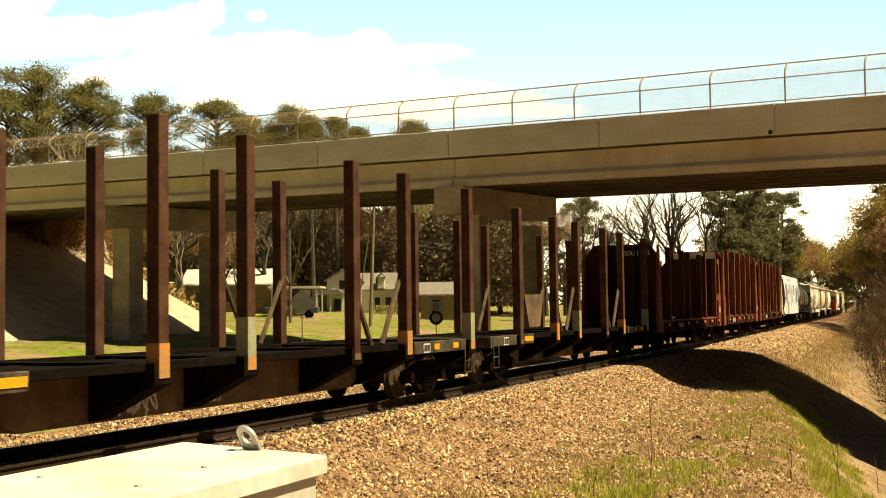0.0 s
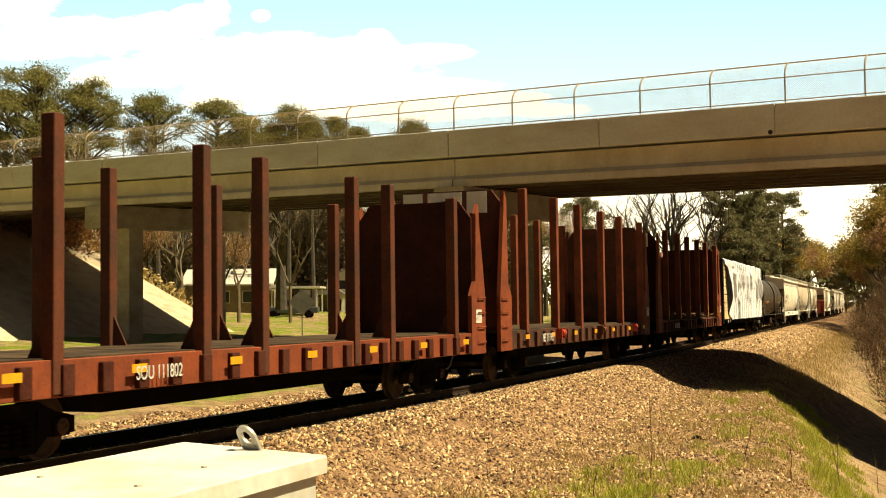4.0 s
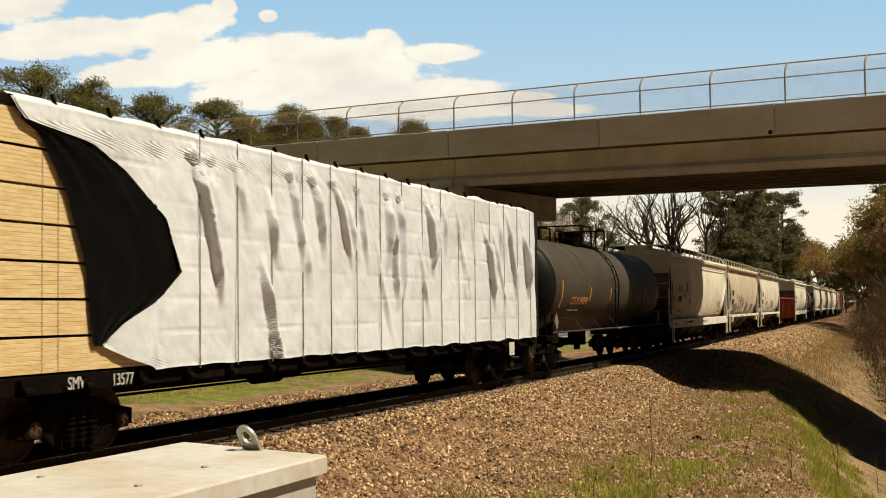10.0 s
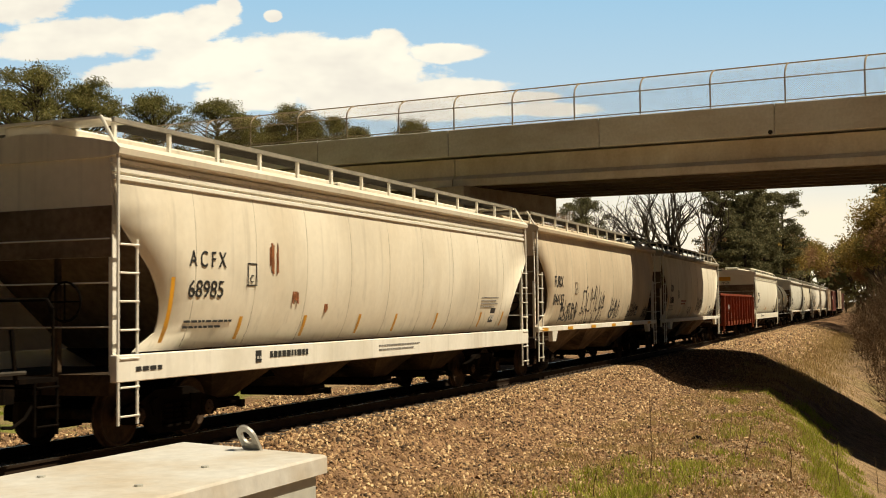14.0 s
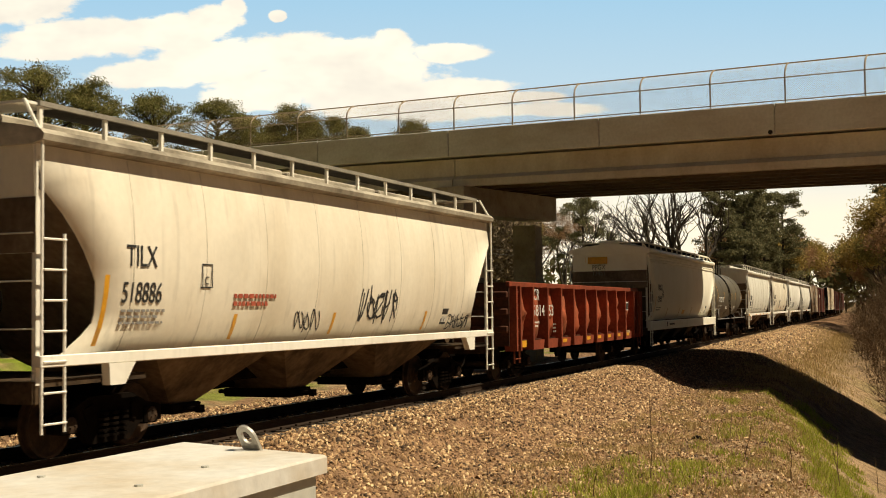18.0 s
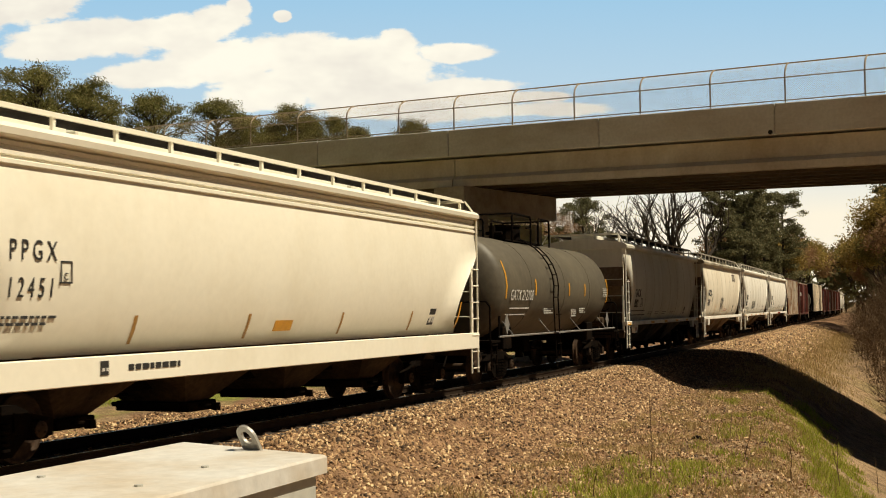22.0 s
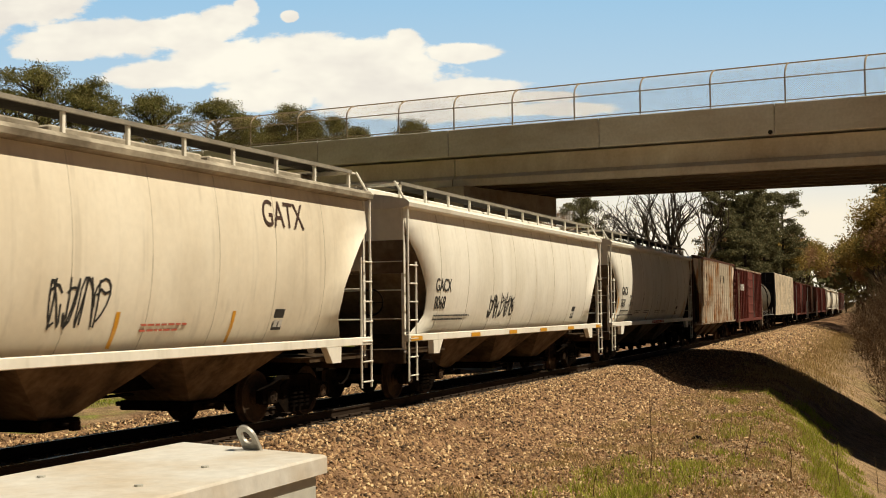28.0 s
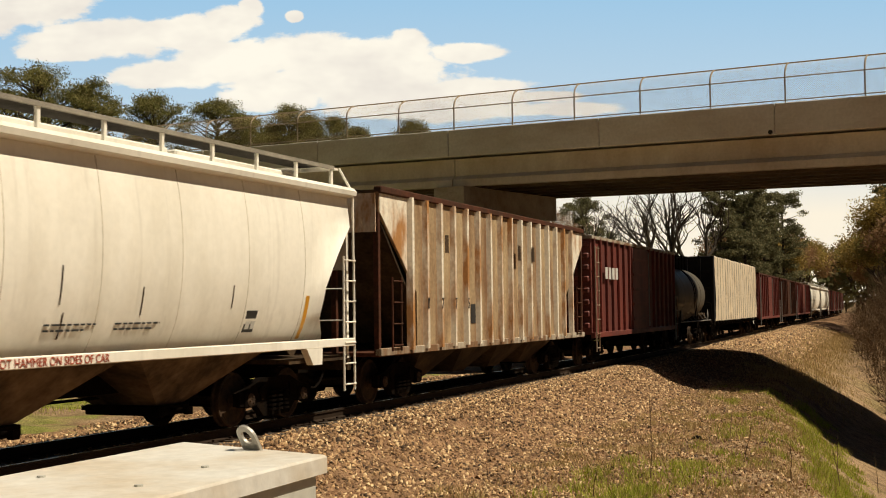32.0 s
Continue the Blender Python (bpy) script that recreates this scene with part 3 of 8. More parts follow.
# ---- the train: s of each car's front and rear end at the start ----
CARS = {"A": (7.95, 26.85), "B": (27.92, 46.77), "C": (48.42, 66.67), "D": (67.78, 85.93), "E": (87.71, 106.01), "F": (108.1, 129.55), "G": (130.22, 147.97), "H": (148.95, 166.55), "I": (167.5, 183.8), "J": (185.49, 201.79), "K": (203.33, 218.83), "L": (220.6, 238.2), "M": (239.41, 253.01), "N": (253.85, 269.75), "O": (271.7, 287.4), "P": (289.1, 305.25), "Q": (306.65, 323.2), "R": (324.44, 339.74), "S": (340.84, 355.64), "T": (356.64, 367.04), "U": (368.04, 389.44), "V": (390.64, 407.64), "W": (409.04, 427.64), "X": (429.04, 451.64), "Y": (453.04, 473.04), "Z": (474.54, 497.04), "XA": (498.34, 515.04), "XB": (516.34, 533.04), "XC": (534.34, 551.04), "XD": (552.34, 569.04)}
TRAIN = {}
WHEELS = []
NAVY = mat("dark_navy_paint", (0.012, 0.013, 0.02), 0.6, var=0.3, scale=1.5, second=(0.025, 0.024, 0.026), spec=0.15)
LUMBER = mat("fresh_pine_lumber", (0.82, 0.64, 0.36), 0.75, var=0.18, scale=3, fine=60, second=(0.68, 0.47, 0.21), amount=0.45, streak=6.0)
WRAP = mat("white_plastic_wrap", (0.84, 0.88, 0.95), 0.38, var=0.06, scale=1.5, fine=20, second=(0.70, 0.75, 0.80), amount=0.4, bump=0.08)
WRAP_TAN = mat("dirty_cream_plastic_wrap", (0.72, 0.60, 0.44), 0.5, var=0.1, scale=1.2, fine=12, second=(0.58, 0.50, 0.40), amount=0.45, bump=0.08)
WRAP_BLACK = mat("black_plastic_wrap_lining", (0.006, 0.006, 0.006), 0.35, var=0.2, scale=6, bump=0.4, spec=0.06)
LETTER_BROWN = mat("faded_brown_lettering", (0.07, 0.035, 0.025), 0.7, var=0.3, scale=4)
FADED_INK = mat("faded_grey_lettering", (0.21, 0.20, 0.17), 0.7, var=0.3, scale=4)
STRAP = mat("grey_lumber_strap", (0.22, 0.21, 0.20), 0.6, var=0.2)
GRIME = mat("brown_grimy_steel", (0.085, 0.055, 0.032), 0.85, var=0.4, scale=1.2, fine=14, second=(0.03, 0.02, 0.014), amount=0.5, spec=0.15)
LOGRED = mat("worn_maroon_stake_paint", (0.050, 0.016, 0.010), 0.75, var=0.35, scale=2, fine=20, second=(0.095, 0.045, 0.026), amount=0.5, spec=0.2)
ORANGE_RED = mat("sun_faded_orange_red_paint", (0.24, 0.058, 0.026), 0.6, var=0.25, scale=1.3, fine=15, second=(0.15, 0.04, 0.022), amount=0.45, spec=0.2)
LOGBROWN = mat("tan_dusty_steel", (0.19, 0.12, 0.065), 0.8, var=0.3, scale=1.2, fine=12, second=(0.08, 0.045, 0.025), amount=0.5)
GREENISH = mat("chalky_green_paint", (0.33, 0.33, 0.21), 0.7, var=0.25, scale=3)
RUSTY_WHITE = mat("rust_streaked_white_paint", (0.46, 0.41, 0.33), 0.7, var=0.3, scale=1.6, fine=12, second=(0.20, 0.105, 0.05), amount=0.52, streak=0.22, contrast=0.1)
BOXRED = mat("dull_boxcar_red_paint", (0.19, 0.038, 0.028), 0.6, var=0.3, scale=1.0, fine=14, second=(0.12, 0.032, 0.026), amount=0.5, streak=0.5)
GREYPAINT = mat("pale_grey_paint", (0.76, 0.74, 0.66), 0.55, bump=0.05, var=0.06, scale=0.6, fine=9, second=(0.63, 0.60, 0.52), amount=0.42, streak=0.35, drip=0.12)
TANPAINT = mat("dusty_tan_paint", (0.66, 0.55, 0.41), 0.6, bump=0.05, var=0.06, scale=0.6, fine=9, second=(0.54, 0.44, 0.32), amount=0.45, streak=0.35, drip=0.17)
RUSTSPOT = mat("bright_rust_stain", (0.36, 0.12, 0.04), 0.8, var=0.4, scale=6)
RED_DEVICE = mat("red_painted_winch", (0.45, 0.05, 0.03), 0.5, var=0.3)
BARK = mat("bark_debris", (0.12, 0.07, 0.04), 0.9, var=0.5, scale=8)
RED_TEXT = mat("red_stencil_lettering", (0.42, 0.09, 0.05), 0.6, bump=0)
ORANGE_TEXT = mat("orange_lettering", (0.55, 0.24, 0.05), 0.6, bump=0)


def lathe(bm, prof, seg=20):
    """A profile of (radius, y) turned about the y axis."""
    rings = [[bm.verts.new((r * math.cos(i * math.tau / seg), y, r * math.sin(i * math.tau / seg))) for i in range(seg)] for r, y in prof]
    for a, b in zip(rings[:-1], rings[1:]):
        for i in range(seg):
            j = (i + 1) % seg
            bm.faces.new((a[i], a[j], b[j], b[i]))
    bm.faces.new(rings[0])
    bm.faces.new(rings[-1][::-1])
    bmesh.ops.recalc_face_normals(bm, faces=list(bm.faces))
    return bm


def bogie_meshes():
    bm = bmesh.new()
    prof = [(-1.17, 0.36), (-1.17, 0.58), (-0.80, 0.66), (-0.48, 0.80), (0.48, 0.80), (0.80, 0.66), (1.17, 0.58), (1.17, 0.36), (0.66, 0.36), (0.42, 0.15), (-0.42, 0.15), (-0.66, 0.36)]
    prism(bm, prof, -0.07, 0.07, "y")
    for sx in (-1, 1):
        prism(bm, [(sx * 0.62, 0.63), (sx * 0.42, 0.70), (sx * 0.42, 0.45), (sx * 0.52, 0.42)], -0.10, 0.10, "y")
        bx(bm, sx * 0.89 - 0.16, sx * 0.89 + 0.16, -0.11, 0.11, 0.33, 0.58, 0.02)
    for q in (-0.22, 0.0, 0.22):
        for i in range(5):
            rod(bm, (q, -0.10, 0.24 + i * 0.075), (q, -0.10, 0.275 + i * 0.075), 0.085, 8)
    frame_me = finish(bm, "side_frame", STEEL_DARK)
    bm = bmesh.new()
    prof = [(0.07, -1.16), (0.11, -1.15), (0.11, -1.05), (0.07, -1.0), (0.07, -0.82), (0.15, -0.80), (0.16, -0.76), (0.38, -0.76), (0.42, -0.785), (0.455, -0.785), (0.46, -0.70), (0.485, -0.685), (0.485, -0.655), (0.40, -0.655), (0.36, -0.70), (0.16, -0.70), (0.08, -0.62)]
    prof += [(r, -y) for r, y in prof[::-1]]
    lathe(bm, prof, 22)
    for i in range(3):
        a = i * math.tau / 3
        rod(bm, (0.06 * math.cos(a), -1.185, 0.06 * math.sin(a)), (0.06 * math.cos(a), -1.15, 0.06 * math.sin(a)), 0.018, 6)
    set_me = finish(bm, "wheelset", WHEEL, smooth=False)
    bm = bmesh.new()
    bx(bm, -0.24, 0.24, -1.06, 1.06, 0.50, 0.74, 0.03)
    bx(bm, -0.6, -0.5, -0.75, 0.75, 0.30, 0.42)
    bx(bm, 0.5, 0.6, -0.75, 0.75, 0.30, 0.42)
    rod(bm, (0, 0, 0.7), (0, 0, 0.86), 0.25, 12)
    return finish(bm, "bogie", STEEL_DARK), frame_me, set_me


WHEEL = mat("wheel_steel", (0.035, 0.024, 0.018), 0.7, 0.2, var=0.35, scale=4, second=(0.09, 0.055, 0.035), spec=0.15)
BOGIE_ME, SIDE_FRAME_ME, WHEELSET_ME = bogie_meshes()


def bogie(car, x):
    b = shared("bogie", BOGIE_ME, car, pose(x, 0, 0))
    for y in (-1.03, 1.03):
        shared("side_frame", SIDE_FRAME_ME, b, pose(0, y, 0, 0, 0, 0 if y < 0 else 180))
    for dx in (-0.89, 0.89):
        w = shared("wheelset", WHEELSET_ME, b, pose(dx, 0, 0.457))
        WHEELS.append((car, w, dx))
    return b


def coupler_mesh():
    bm = bmesh.new()
    bx(bm, 0.0, 0.52, -0.08, 0.08, 0.80, 0.95, 0.015)
    prism(bm, [(0.45, -0.14), (0.70, -0.17), (0.78, -0.08), (0.66, 0.0), (0.72, 0.10), (0.60, 0.19), (0.45, 0.12)], 0.72, 1.02, "z")
    pipe(bm, [(0.1, 0.32, 0.78), (0.35, 0.33, 0.52), (0.6, 0.34, 0.42), (0.8, 0.35, 0.44)], 0.025, 6)
    pipe(bm, [(0.0, -1.25, 0.72), (0.0, -1.25, 0.98), (0.06, -0.1, 1.0)], 0.016, 5)
    return finish(bm, "coupler", STEEL_DARK)


COUPLER_ME = coupler_mesh()


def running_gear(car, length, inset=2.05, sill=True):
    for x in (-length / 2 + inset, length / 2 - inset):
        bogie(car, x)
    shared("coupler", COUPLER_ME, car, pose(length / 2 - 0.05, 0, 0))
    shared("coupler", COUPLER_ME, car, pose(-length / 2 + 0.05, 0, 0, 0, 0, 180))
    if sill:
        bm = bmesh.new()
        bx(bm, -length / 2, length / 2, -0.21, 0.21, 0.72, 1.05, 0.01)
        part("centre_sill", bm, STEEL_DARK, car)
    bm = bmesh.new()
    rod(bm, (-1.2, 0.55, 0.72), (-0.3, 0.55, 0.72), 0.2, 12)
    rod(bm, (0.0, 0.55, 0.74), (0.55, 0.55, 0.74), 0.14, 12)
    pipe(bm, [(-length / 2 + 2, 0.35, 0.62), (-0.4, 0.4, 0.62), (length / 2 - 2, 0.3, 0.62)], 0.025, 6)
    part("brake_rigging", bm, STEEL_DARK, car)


TEXTS = {}


def text(body, size, material, parent, x, y, z, narrow=0.85, rz=0.0, label="", tilt=0.0):
    """Flat lettering that faces the camera's side of the line; x is its left end, z its foot."""
    key = (body, material.name)
    if key not in TEXTS:
        cu = bpy.data.curves.new("lettering", "FONT")
        cu.body, cu.size, cu.extrude = body, 1.0, 0.004
        tmp = bpy.data.objects.new("lettering", cu)
        scene.collection.objects.link(tmp)
        me = bpy.data.meshes.new_from_object(tmp)
        bpy.data.objects.remove(tmp)
        me.materials.clear()
        me.materials.append(material)
        TEXTS[key] = me
    ob = new("lettering", TEXTS[key])
    ob.parent = parent
    if not rz and abs(y + 1.632) < 0.001 and z > 1.4:
        y, tilt = -side_y(z) - 0.012, math.degrees(math.atan2(side_y(z + size) - side_y(z), size))
    ob.matrix_basis = pose(x, y, z, 90 + tilt, 0, rz) @ Matrix.Diagonal((size * narrow * 1.38, size * 1.38, 1.0, 1.0))
    if label:
        ob["label"] = label
    return ob


def bars(parent, x, y, z, w, rows, material, h=0.035, gap=0.05, seed=1, name="stencil_text_block"):
    """Lines of writing too small to read."""
    rnd = random.Random(seed)
    bm = bmesh.new()
    for r in range(rows):
        q = x
        while q < x + w * (1.0 if r % 2 == 0 else 0.8):
            l = rnd.uniform(0.06, 0.16)
            yy = -side_y(z - r * (h + gap) + h) - 0.006 if abs(y + 1.632) < 0.001 and z - rows * (h + gap) > 1.35 else y
            bx(bm, q, min(q + l, x + w), yy - 0.004, yy, z - r * (h + gap), z - r * (h + gap) + h)
            q += l + 0.035
    ob = part(name, bm, material, parent)
    ob["kind"] = "stuff"
    return ob


def patch(parent, name, x0, x1, y, z0, z1, material, label="", t=0.006):
    bm = bmesh.new()
    bx(bm, x0, x1, y - t, y, z0, z1)
    if abs(y + 1.632) < 0.02 and z0 > 1.42:
        for v in bm.verts:
            v.co.y += 1.628 - side_y(v.co.z)
    return part(name, bm, material, parent, label)


def graffiti(parent, x, y, z, w, h, seed, letters=5, width=0.045, label="black sprayed scrawl"):
    """Sprayed scrawl: looping strokes as thin ribbons."""
    rnd = random.Random(seed)
    bm = bmesh.new()
    for i in range(letters):
        cx, n = x + (i + 0.5) * w / letters, 11
        ax, az, ph, kx = w / letters * rnd.uniform(0.35, 0.6), h * rnd.uniform(0.4, 0.55), rnd.uniform(0, 6), rnd.choice((1, 1, 2))
        kz = rnd.choice((1, 2, 2, 3))
        strokes = [[(cx + ax * math.sin(kx * j * 0.55 + ph), z + h / 2 + az * math.cos(kz * j * 0.42 + ph * 1.7)) for j in range(n)]]
        tilt, foot = rnd.uniform(-0.25, 0.35) * ax, z + h * rnd.uniform(-0.1, 0.15)
        strokes.append([(cx - ax * 0.5 + tilt * j / 4, foot + h * rnd.uniform(0.85, 1.05) * j / 4) for j in range(5)])
        if rnd.random() < 0.7:
            bar = z + h * rnd.uniform(0.35, 0.75)
            strokes.append([(cx - ax * 0.7 + ax * 1.5 * j / 3, bar + h * rnd.uniform(-0.05, 0.12)) for j in range(4)])
        for pts in strokes:
            for a, b in zip(pts[:-1], pts[1:]):
                d = Vector((b[0] - a[0], b[1] - a[1]))
                if d.length < 1e-4:
                    continue
                d.normalize()
                q = Vector((-d.y, d.x)) * width * 0.5
                a, b = Vector(a) - d * width * 0.3, Vector(b) + d * width * 0.3
                vs = [bm.verts.new((p[0] + s * q.x, (y if y > -1.2 else -side_y(p[1] + s * q.y) - 0.008), p[1] + s * q.y)) for p, s in ((a, -1), (b, -1), (b, 1), (a, 1))]
                bm.faces.new(vs)
    ob = part("graffiti", bm, LETTER_BLACK, parent, label)
    ob["kind"] = "stuff"
    return ob


LADDERS = {}


def ladder(parent, x, y, z0, z1, w, material, rungs, label="", facing="side"):
    """Two stiles with rungs, each rung a piece of its own."""
    bm = bmesh.new()
    rod(bm, (0, 0, z0), (0, 0, z1), 0.022, 6)
    ob = part("ladder", bm, material, parent, label)
    bm = bmesh.new()
    rod(bm, (w, 0, z0), (w, 0, z1), 0.022, 6)
    part("stile", bm, material, ob)
    ob.matrix_basis = pose(x, y, 0, 0, 0, 0 if facing == "side" else -90)
    key = (round(w, 3), material.name)
    if key not in LADDERS:
        bm = bmesh.new()
        rod(bm, (0, -0.03, 0), (w, -0.03, 0), 0.016, 6)
        LADDERS[key] = finish(bm, "rung", material)
    for i in range(rungs):
        shared("rung", LADDERS[key], ob, pose(0, 0, z0 + 0.12 + i * (z1 - z0 - 0.2) / max(1, rungs - 1)))
    return ob


BOARD_EDGE = mat("worn_grey_board_edge", (0.34, 0.31, 0.26), 0.7, var=0.3, scale=2, spec=0.2)
RUNBOARD = mat("dark_grating_steel", (0.075, 0.064, 0.052), 0.8, var=0.3, scale=2, spec=0.2)
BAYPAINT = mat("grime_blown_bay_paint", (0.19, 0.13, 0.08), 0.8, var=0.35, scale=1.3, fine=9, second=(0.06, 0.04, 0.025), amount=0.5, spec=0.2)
SEAM = mat("grime_streaked_seam_paint", (0.36, 0.31, 0.24), 0.7, var=0.2, scale=1.6, fine=14, second=(0.68, 0.62, 0.52), amount=0.6, streak=0.5)
SOOTED_ROOF = mat("soot_streaked_roof_paint", (0.56, 0.50, 0.40), 0.7, var=0.2, scale=0.8, fine=10, second=(0.17, 0.14, 0.10), amount=0.5, streak=1.5, contrast=0.16)
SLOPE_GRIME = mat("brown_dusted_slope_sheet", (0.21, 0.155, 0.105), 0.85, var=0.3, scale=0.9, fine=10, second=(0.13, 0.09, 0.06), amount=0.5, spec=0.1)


# ---- covered hoppers ----
SECTION = [(1.38, 1.27), (1.5, 1.345), (1.65, 1.42), (1.8, 1.475), (1.95, 1.515), (2.13, 1.553), (2.35, 1.585), (2.55, 1.602), (2.75, 1.61), (2.95, 1.609), (3.2, 1.598), (3.5, 1.57), (3.8, 1.525), (4.1, 1.465)]
EDGE_A = [(1.38, 0.80), (1.5, 0.9), (1.65, 1.12), (1.9, 1.12), (2.13, 1.05), (2.4, 0.88), (2.62, 0.70), (2.95, 0.30), (3.2, 0.05), (4.4, 0.0)]
EDGE_B = [(1.38, 0.75), (1.57, 0.93), (1.75, 1.15), (1.9, 1.17), (2.36, 1.10), (2.65, 0.92), (2.91, 0.72), (3.2, 0.45), (3.49, 0.12), (4.4, 0.05)]
SLOPE = [(1.38, 2.5), (2.0, 1.85), (2.6, 1.15), (3.2, 0.5), (3.35, 0.1), (4.4, 0.1)]


def interp(table, z):
    return float(np.interp(z, [a for a, _ in table], [b for _, b in table]))


def side_y(z):
    return interp(SECTION, z)


def covered_hopper(k, paint, edge, sill, roof=4.46, bays=4, seams=8, trim=None, label="", roof_paint=None, zb=4.64, board_edge=None):
    a, b = CARS[k]
    n = b - a
    car = thing("covered_hopper_car", label, "freight car", "freight cars of the train")
    TRAIN[k] = car
    trim = trim or paint
    zs = [1.38, 1.5, 1.65, 1.8, 1.95, 2.13, 2.35, 2.55, 2.75, 2.95, 3.2, 3.5, 3.8, 4.1]
    # side sheets
    for sgn in (-1, 1):
        bm = bmesh.new()
        outer, inner = [], []
        cols = 14
        for z in zs:
            e = interp(edge, z)
            xs = [(-n / 2 + e) + (n - 2 * e) * i / cols for i in range(cols + 1)]
            outer.append([bm.verts.new((x, sgn * side_y(z), z)) for x in xs])
            inner.append([bm.verts.new((x, sgn * (side_y(z) - 0.02), z)) for x in xs])
        for g, flip in ((outer, sgn > 0), (inner, sgn < 0)):
            for r0, r1 in zip(g[:-1], g[1:]):
                for i in range(cols):
                    q = (r0[i], r0[i + 1], r1[i + 1], r1[i])
                    f = bm.faces.new(q[::-1] if flip else q)
                    f.smooth = True
        for i in (0, cols):
            for j in range(len(zs) - 1):
                bm.faces.new((outer[j][i], outer[j + 1][i], inner[j + 1][i], inner[j][i]))
        part("side_sheet", bm, paint, car)
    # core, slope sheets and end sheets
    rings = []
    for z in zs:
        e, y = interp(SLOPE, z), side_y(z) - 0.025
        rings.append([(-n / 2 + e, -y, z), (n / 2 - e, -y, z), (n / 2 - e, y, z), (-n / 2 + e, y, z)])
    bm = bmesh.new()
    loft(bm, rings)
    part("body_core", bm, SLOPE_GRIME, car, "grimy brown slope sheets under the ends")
    for sgn in (-1, 1):
        bm = bmesh.new()
        x = sgn * (n / 2 - 0.07)
        prism(bm, [(-1.48, 2.7), (1.48, 2.7), (1.50, 3.18), (1.45, 4.12), (0.9, 4.36), (0.3, roof - 0.02), (-0.3, roof - 0.02), (-0.9, 4.36), (-1.45, 4.12), (-1.50, 3.18)], x - 0.02, x + 0.02)
        sheet = part("end_sheet", bm, paint, car)
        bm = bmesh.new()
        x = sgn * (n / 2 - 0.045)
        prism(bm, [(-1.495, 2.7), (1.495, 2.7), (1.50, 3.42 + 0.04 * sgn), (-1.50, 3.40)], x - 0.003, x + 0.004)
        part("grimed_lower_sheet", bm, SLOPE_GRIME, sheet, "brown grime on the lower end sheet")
    # roof with a rolled top chord
    bm = bmesh.new()
    prof = [(-1.46, 4.06), (-1.655, 4.10), (-1.67, 4.18), (-1.59, 4.25), (-1.2, 4.33), (-0.6, 4.42), (0, roof), (0.6, 4.42), (1.2, 4.33), (1.59, 4.25), (1.67, 4.18), (1.655, 4.10), (1.46, 4.06)]
    prism(bm, prof, -n / 2, n / 2)
    part("roof", bm, roof_paint or paint, car)
    if sill == "deep":
        for z in (4.02, 3.90, 3.79):
            bm = bmesh.new()
            y = side_y(z)
            prism(bm, [(-y - 0.045, z - 0.03), (-y - 0.045, z + 0.02), (-y + 0.01, z + 0.04), (-y + 0.01, z - 0.04)], -n / 2 + 0.02, n / 2 - 0.02)
            part("side_rib", bm, trim, car)
    # running boards and hatches on the roof
    for y0, y1 in ((-1.32, -0.72), (0.72, 1.32)):
        bm = bmesh.new()
        bx(bm, -n / 2 + 0.3, n / 2 - 0.3, y0, y1, zb - 0.03, zb)
        board = part("running_board", bm, RUNBOARD, car, "dark open-grid running board")
        bm = bmesh.new()
        q = y0 if y0 < 0 else y1
        bx(bm, -n / 2 + 0.3, n / 2 - 0.3, q - 0.03, q + 0.03, zb - 0.05, zb + 0.015)
        part("board_edge", bm, board_edge or BOARD_EDGE, board)
    for x in (-n / 2 + 0.05, n / 2 - 0.65):
        bm = bmesh.new()
        bx(bm, x, x + 0.6, -1.3, 1.3, zb - 0.04, zb - 0.005)
        part("end_running_board", bm, trim, car)
    count = int(n / 1.35)
    bm = bmesh.new()
    bx(bm, -0.03, 0.03, -0.025, 0.025, 4.22, zb - 0.03)
    me = finish(bm, "bracket", trim)
    for i in range(count + 1):
        for y in (-1.3, 1.3):
            shared("bracket", me, car, pose(-n / 2 + 0.35 + i * (n - 0.7) / count, y, 0))
    for i in range(4):
        bm = bmesh.new()
        x = -n / 2 + (i + 0.5) * n / 4
        bx(bm, x - n / 8 + 0.1, x + n / 8 - 0.1, -0.42, 0.42, roof - 0.05, roof + 0.14, 0.03)
        part("hatch_cover", bm, roof_paint or paint, car)
    # side sills
    for sgn in (-1, 1):
        y0, y1 = sorted((sgn * 1.50, sgn * 1.625))
        bm = bmesh.new()
        if sill == "deep":
            bx(bm, -n / 2, n / 2, y0, y1, 1.0, 1.37, 0.012)
        else:
            bx(bm, -n / 2 + 0.02, n / 2 - 0.02, y0, y1, 1.27, 1.42, 0.012)
            for q in (-1, 1):
                x = q * (n / 2 - 1.55)
                prism(bm, [(x - 0.35 * q, 1.27), (x + 0.22 * q, 1.27), (x + 0.2 * q, 0.98), (x - 0.12 * q, 0.98)], y0 - 0.005 if sgn < 0 else y0, y1 if sgn < 0 else y1 + 0.005, "y")
        part("side_sill", bm, trim, car)
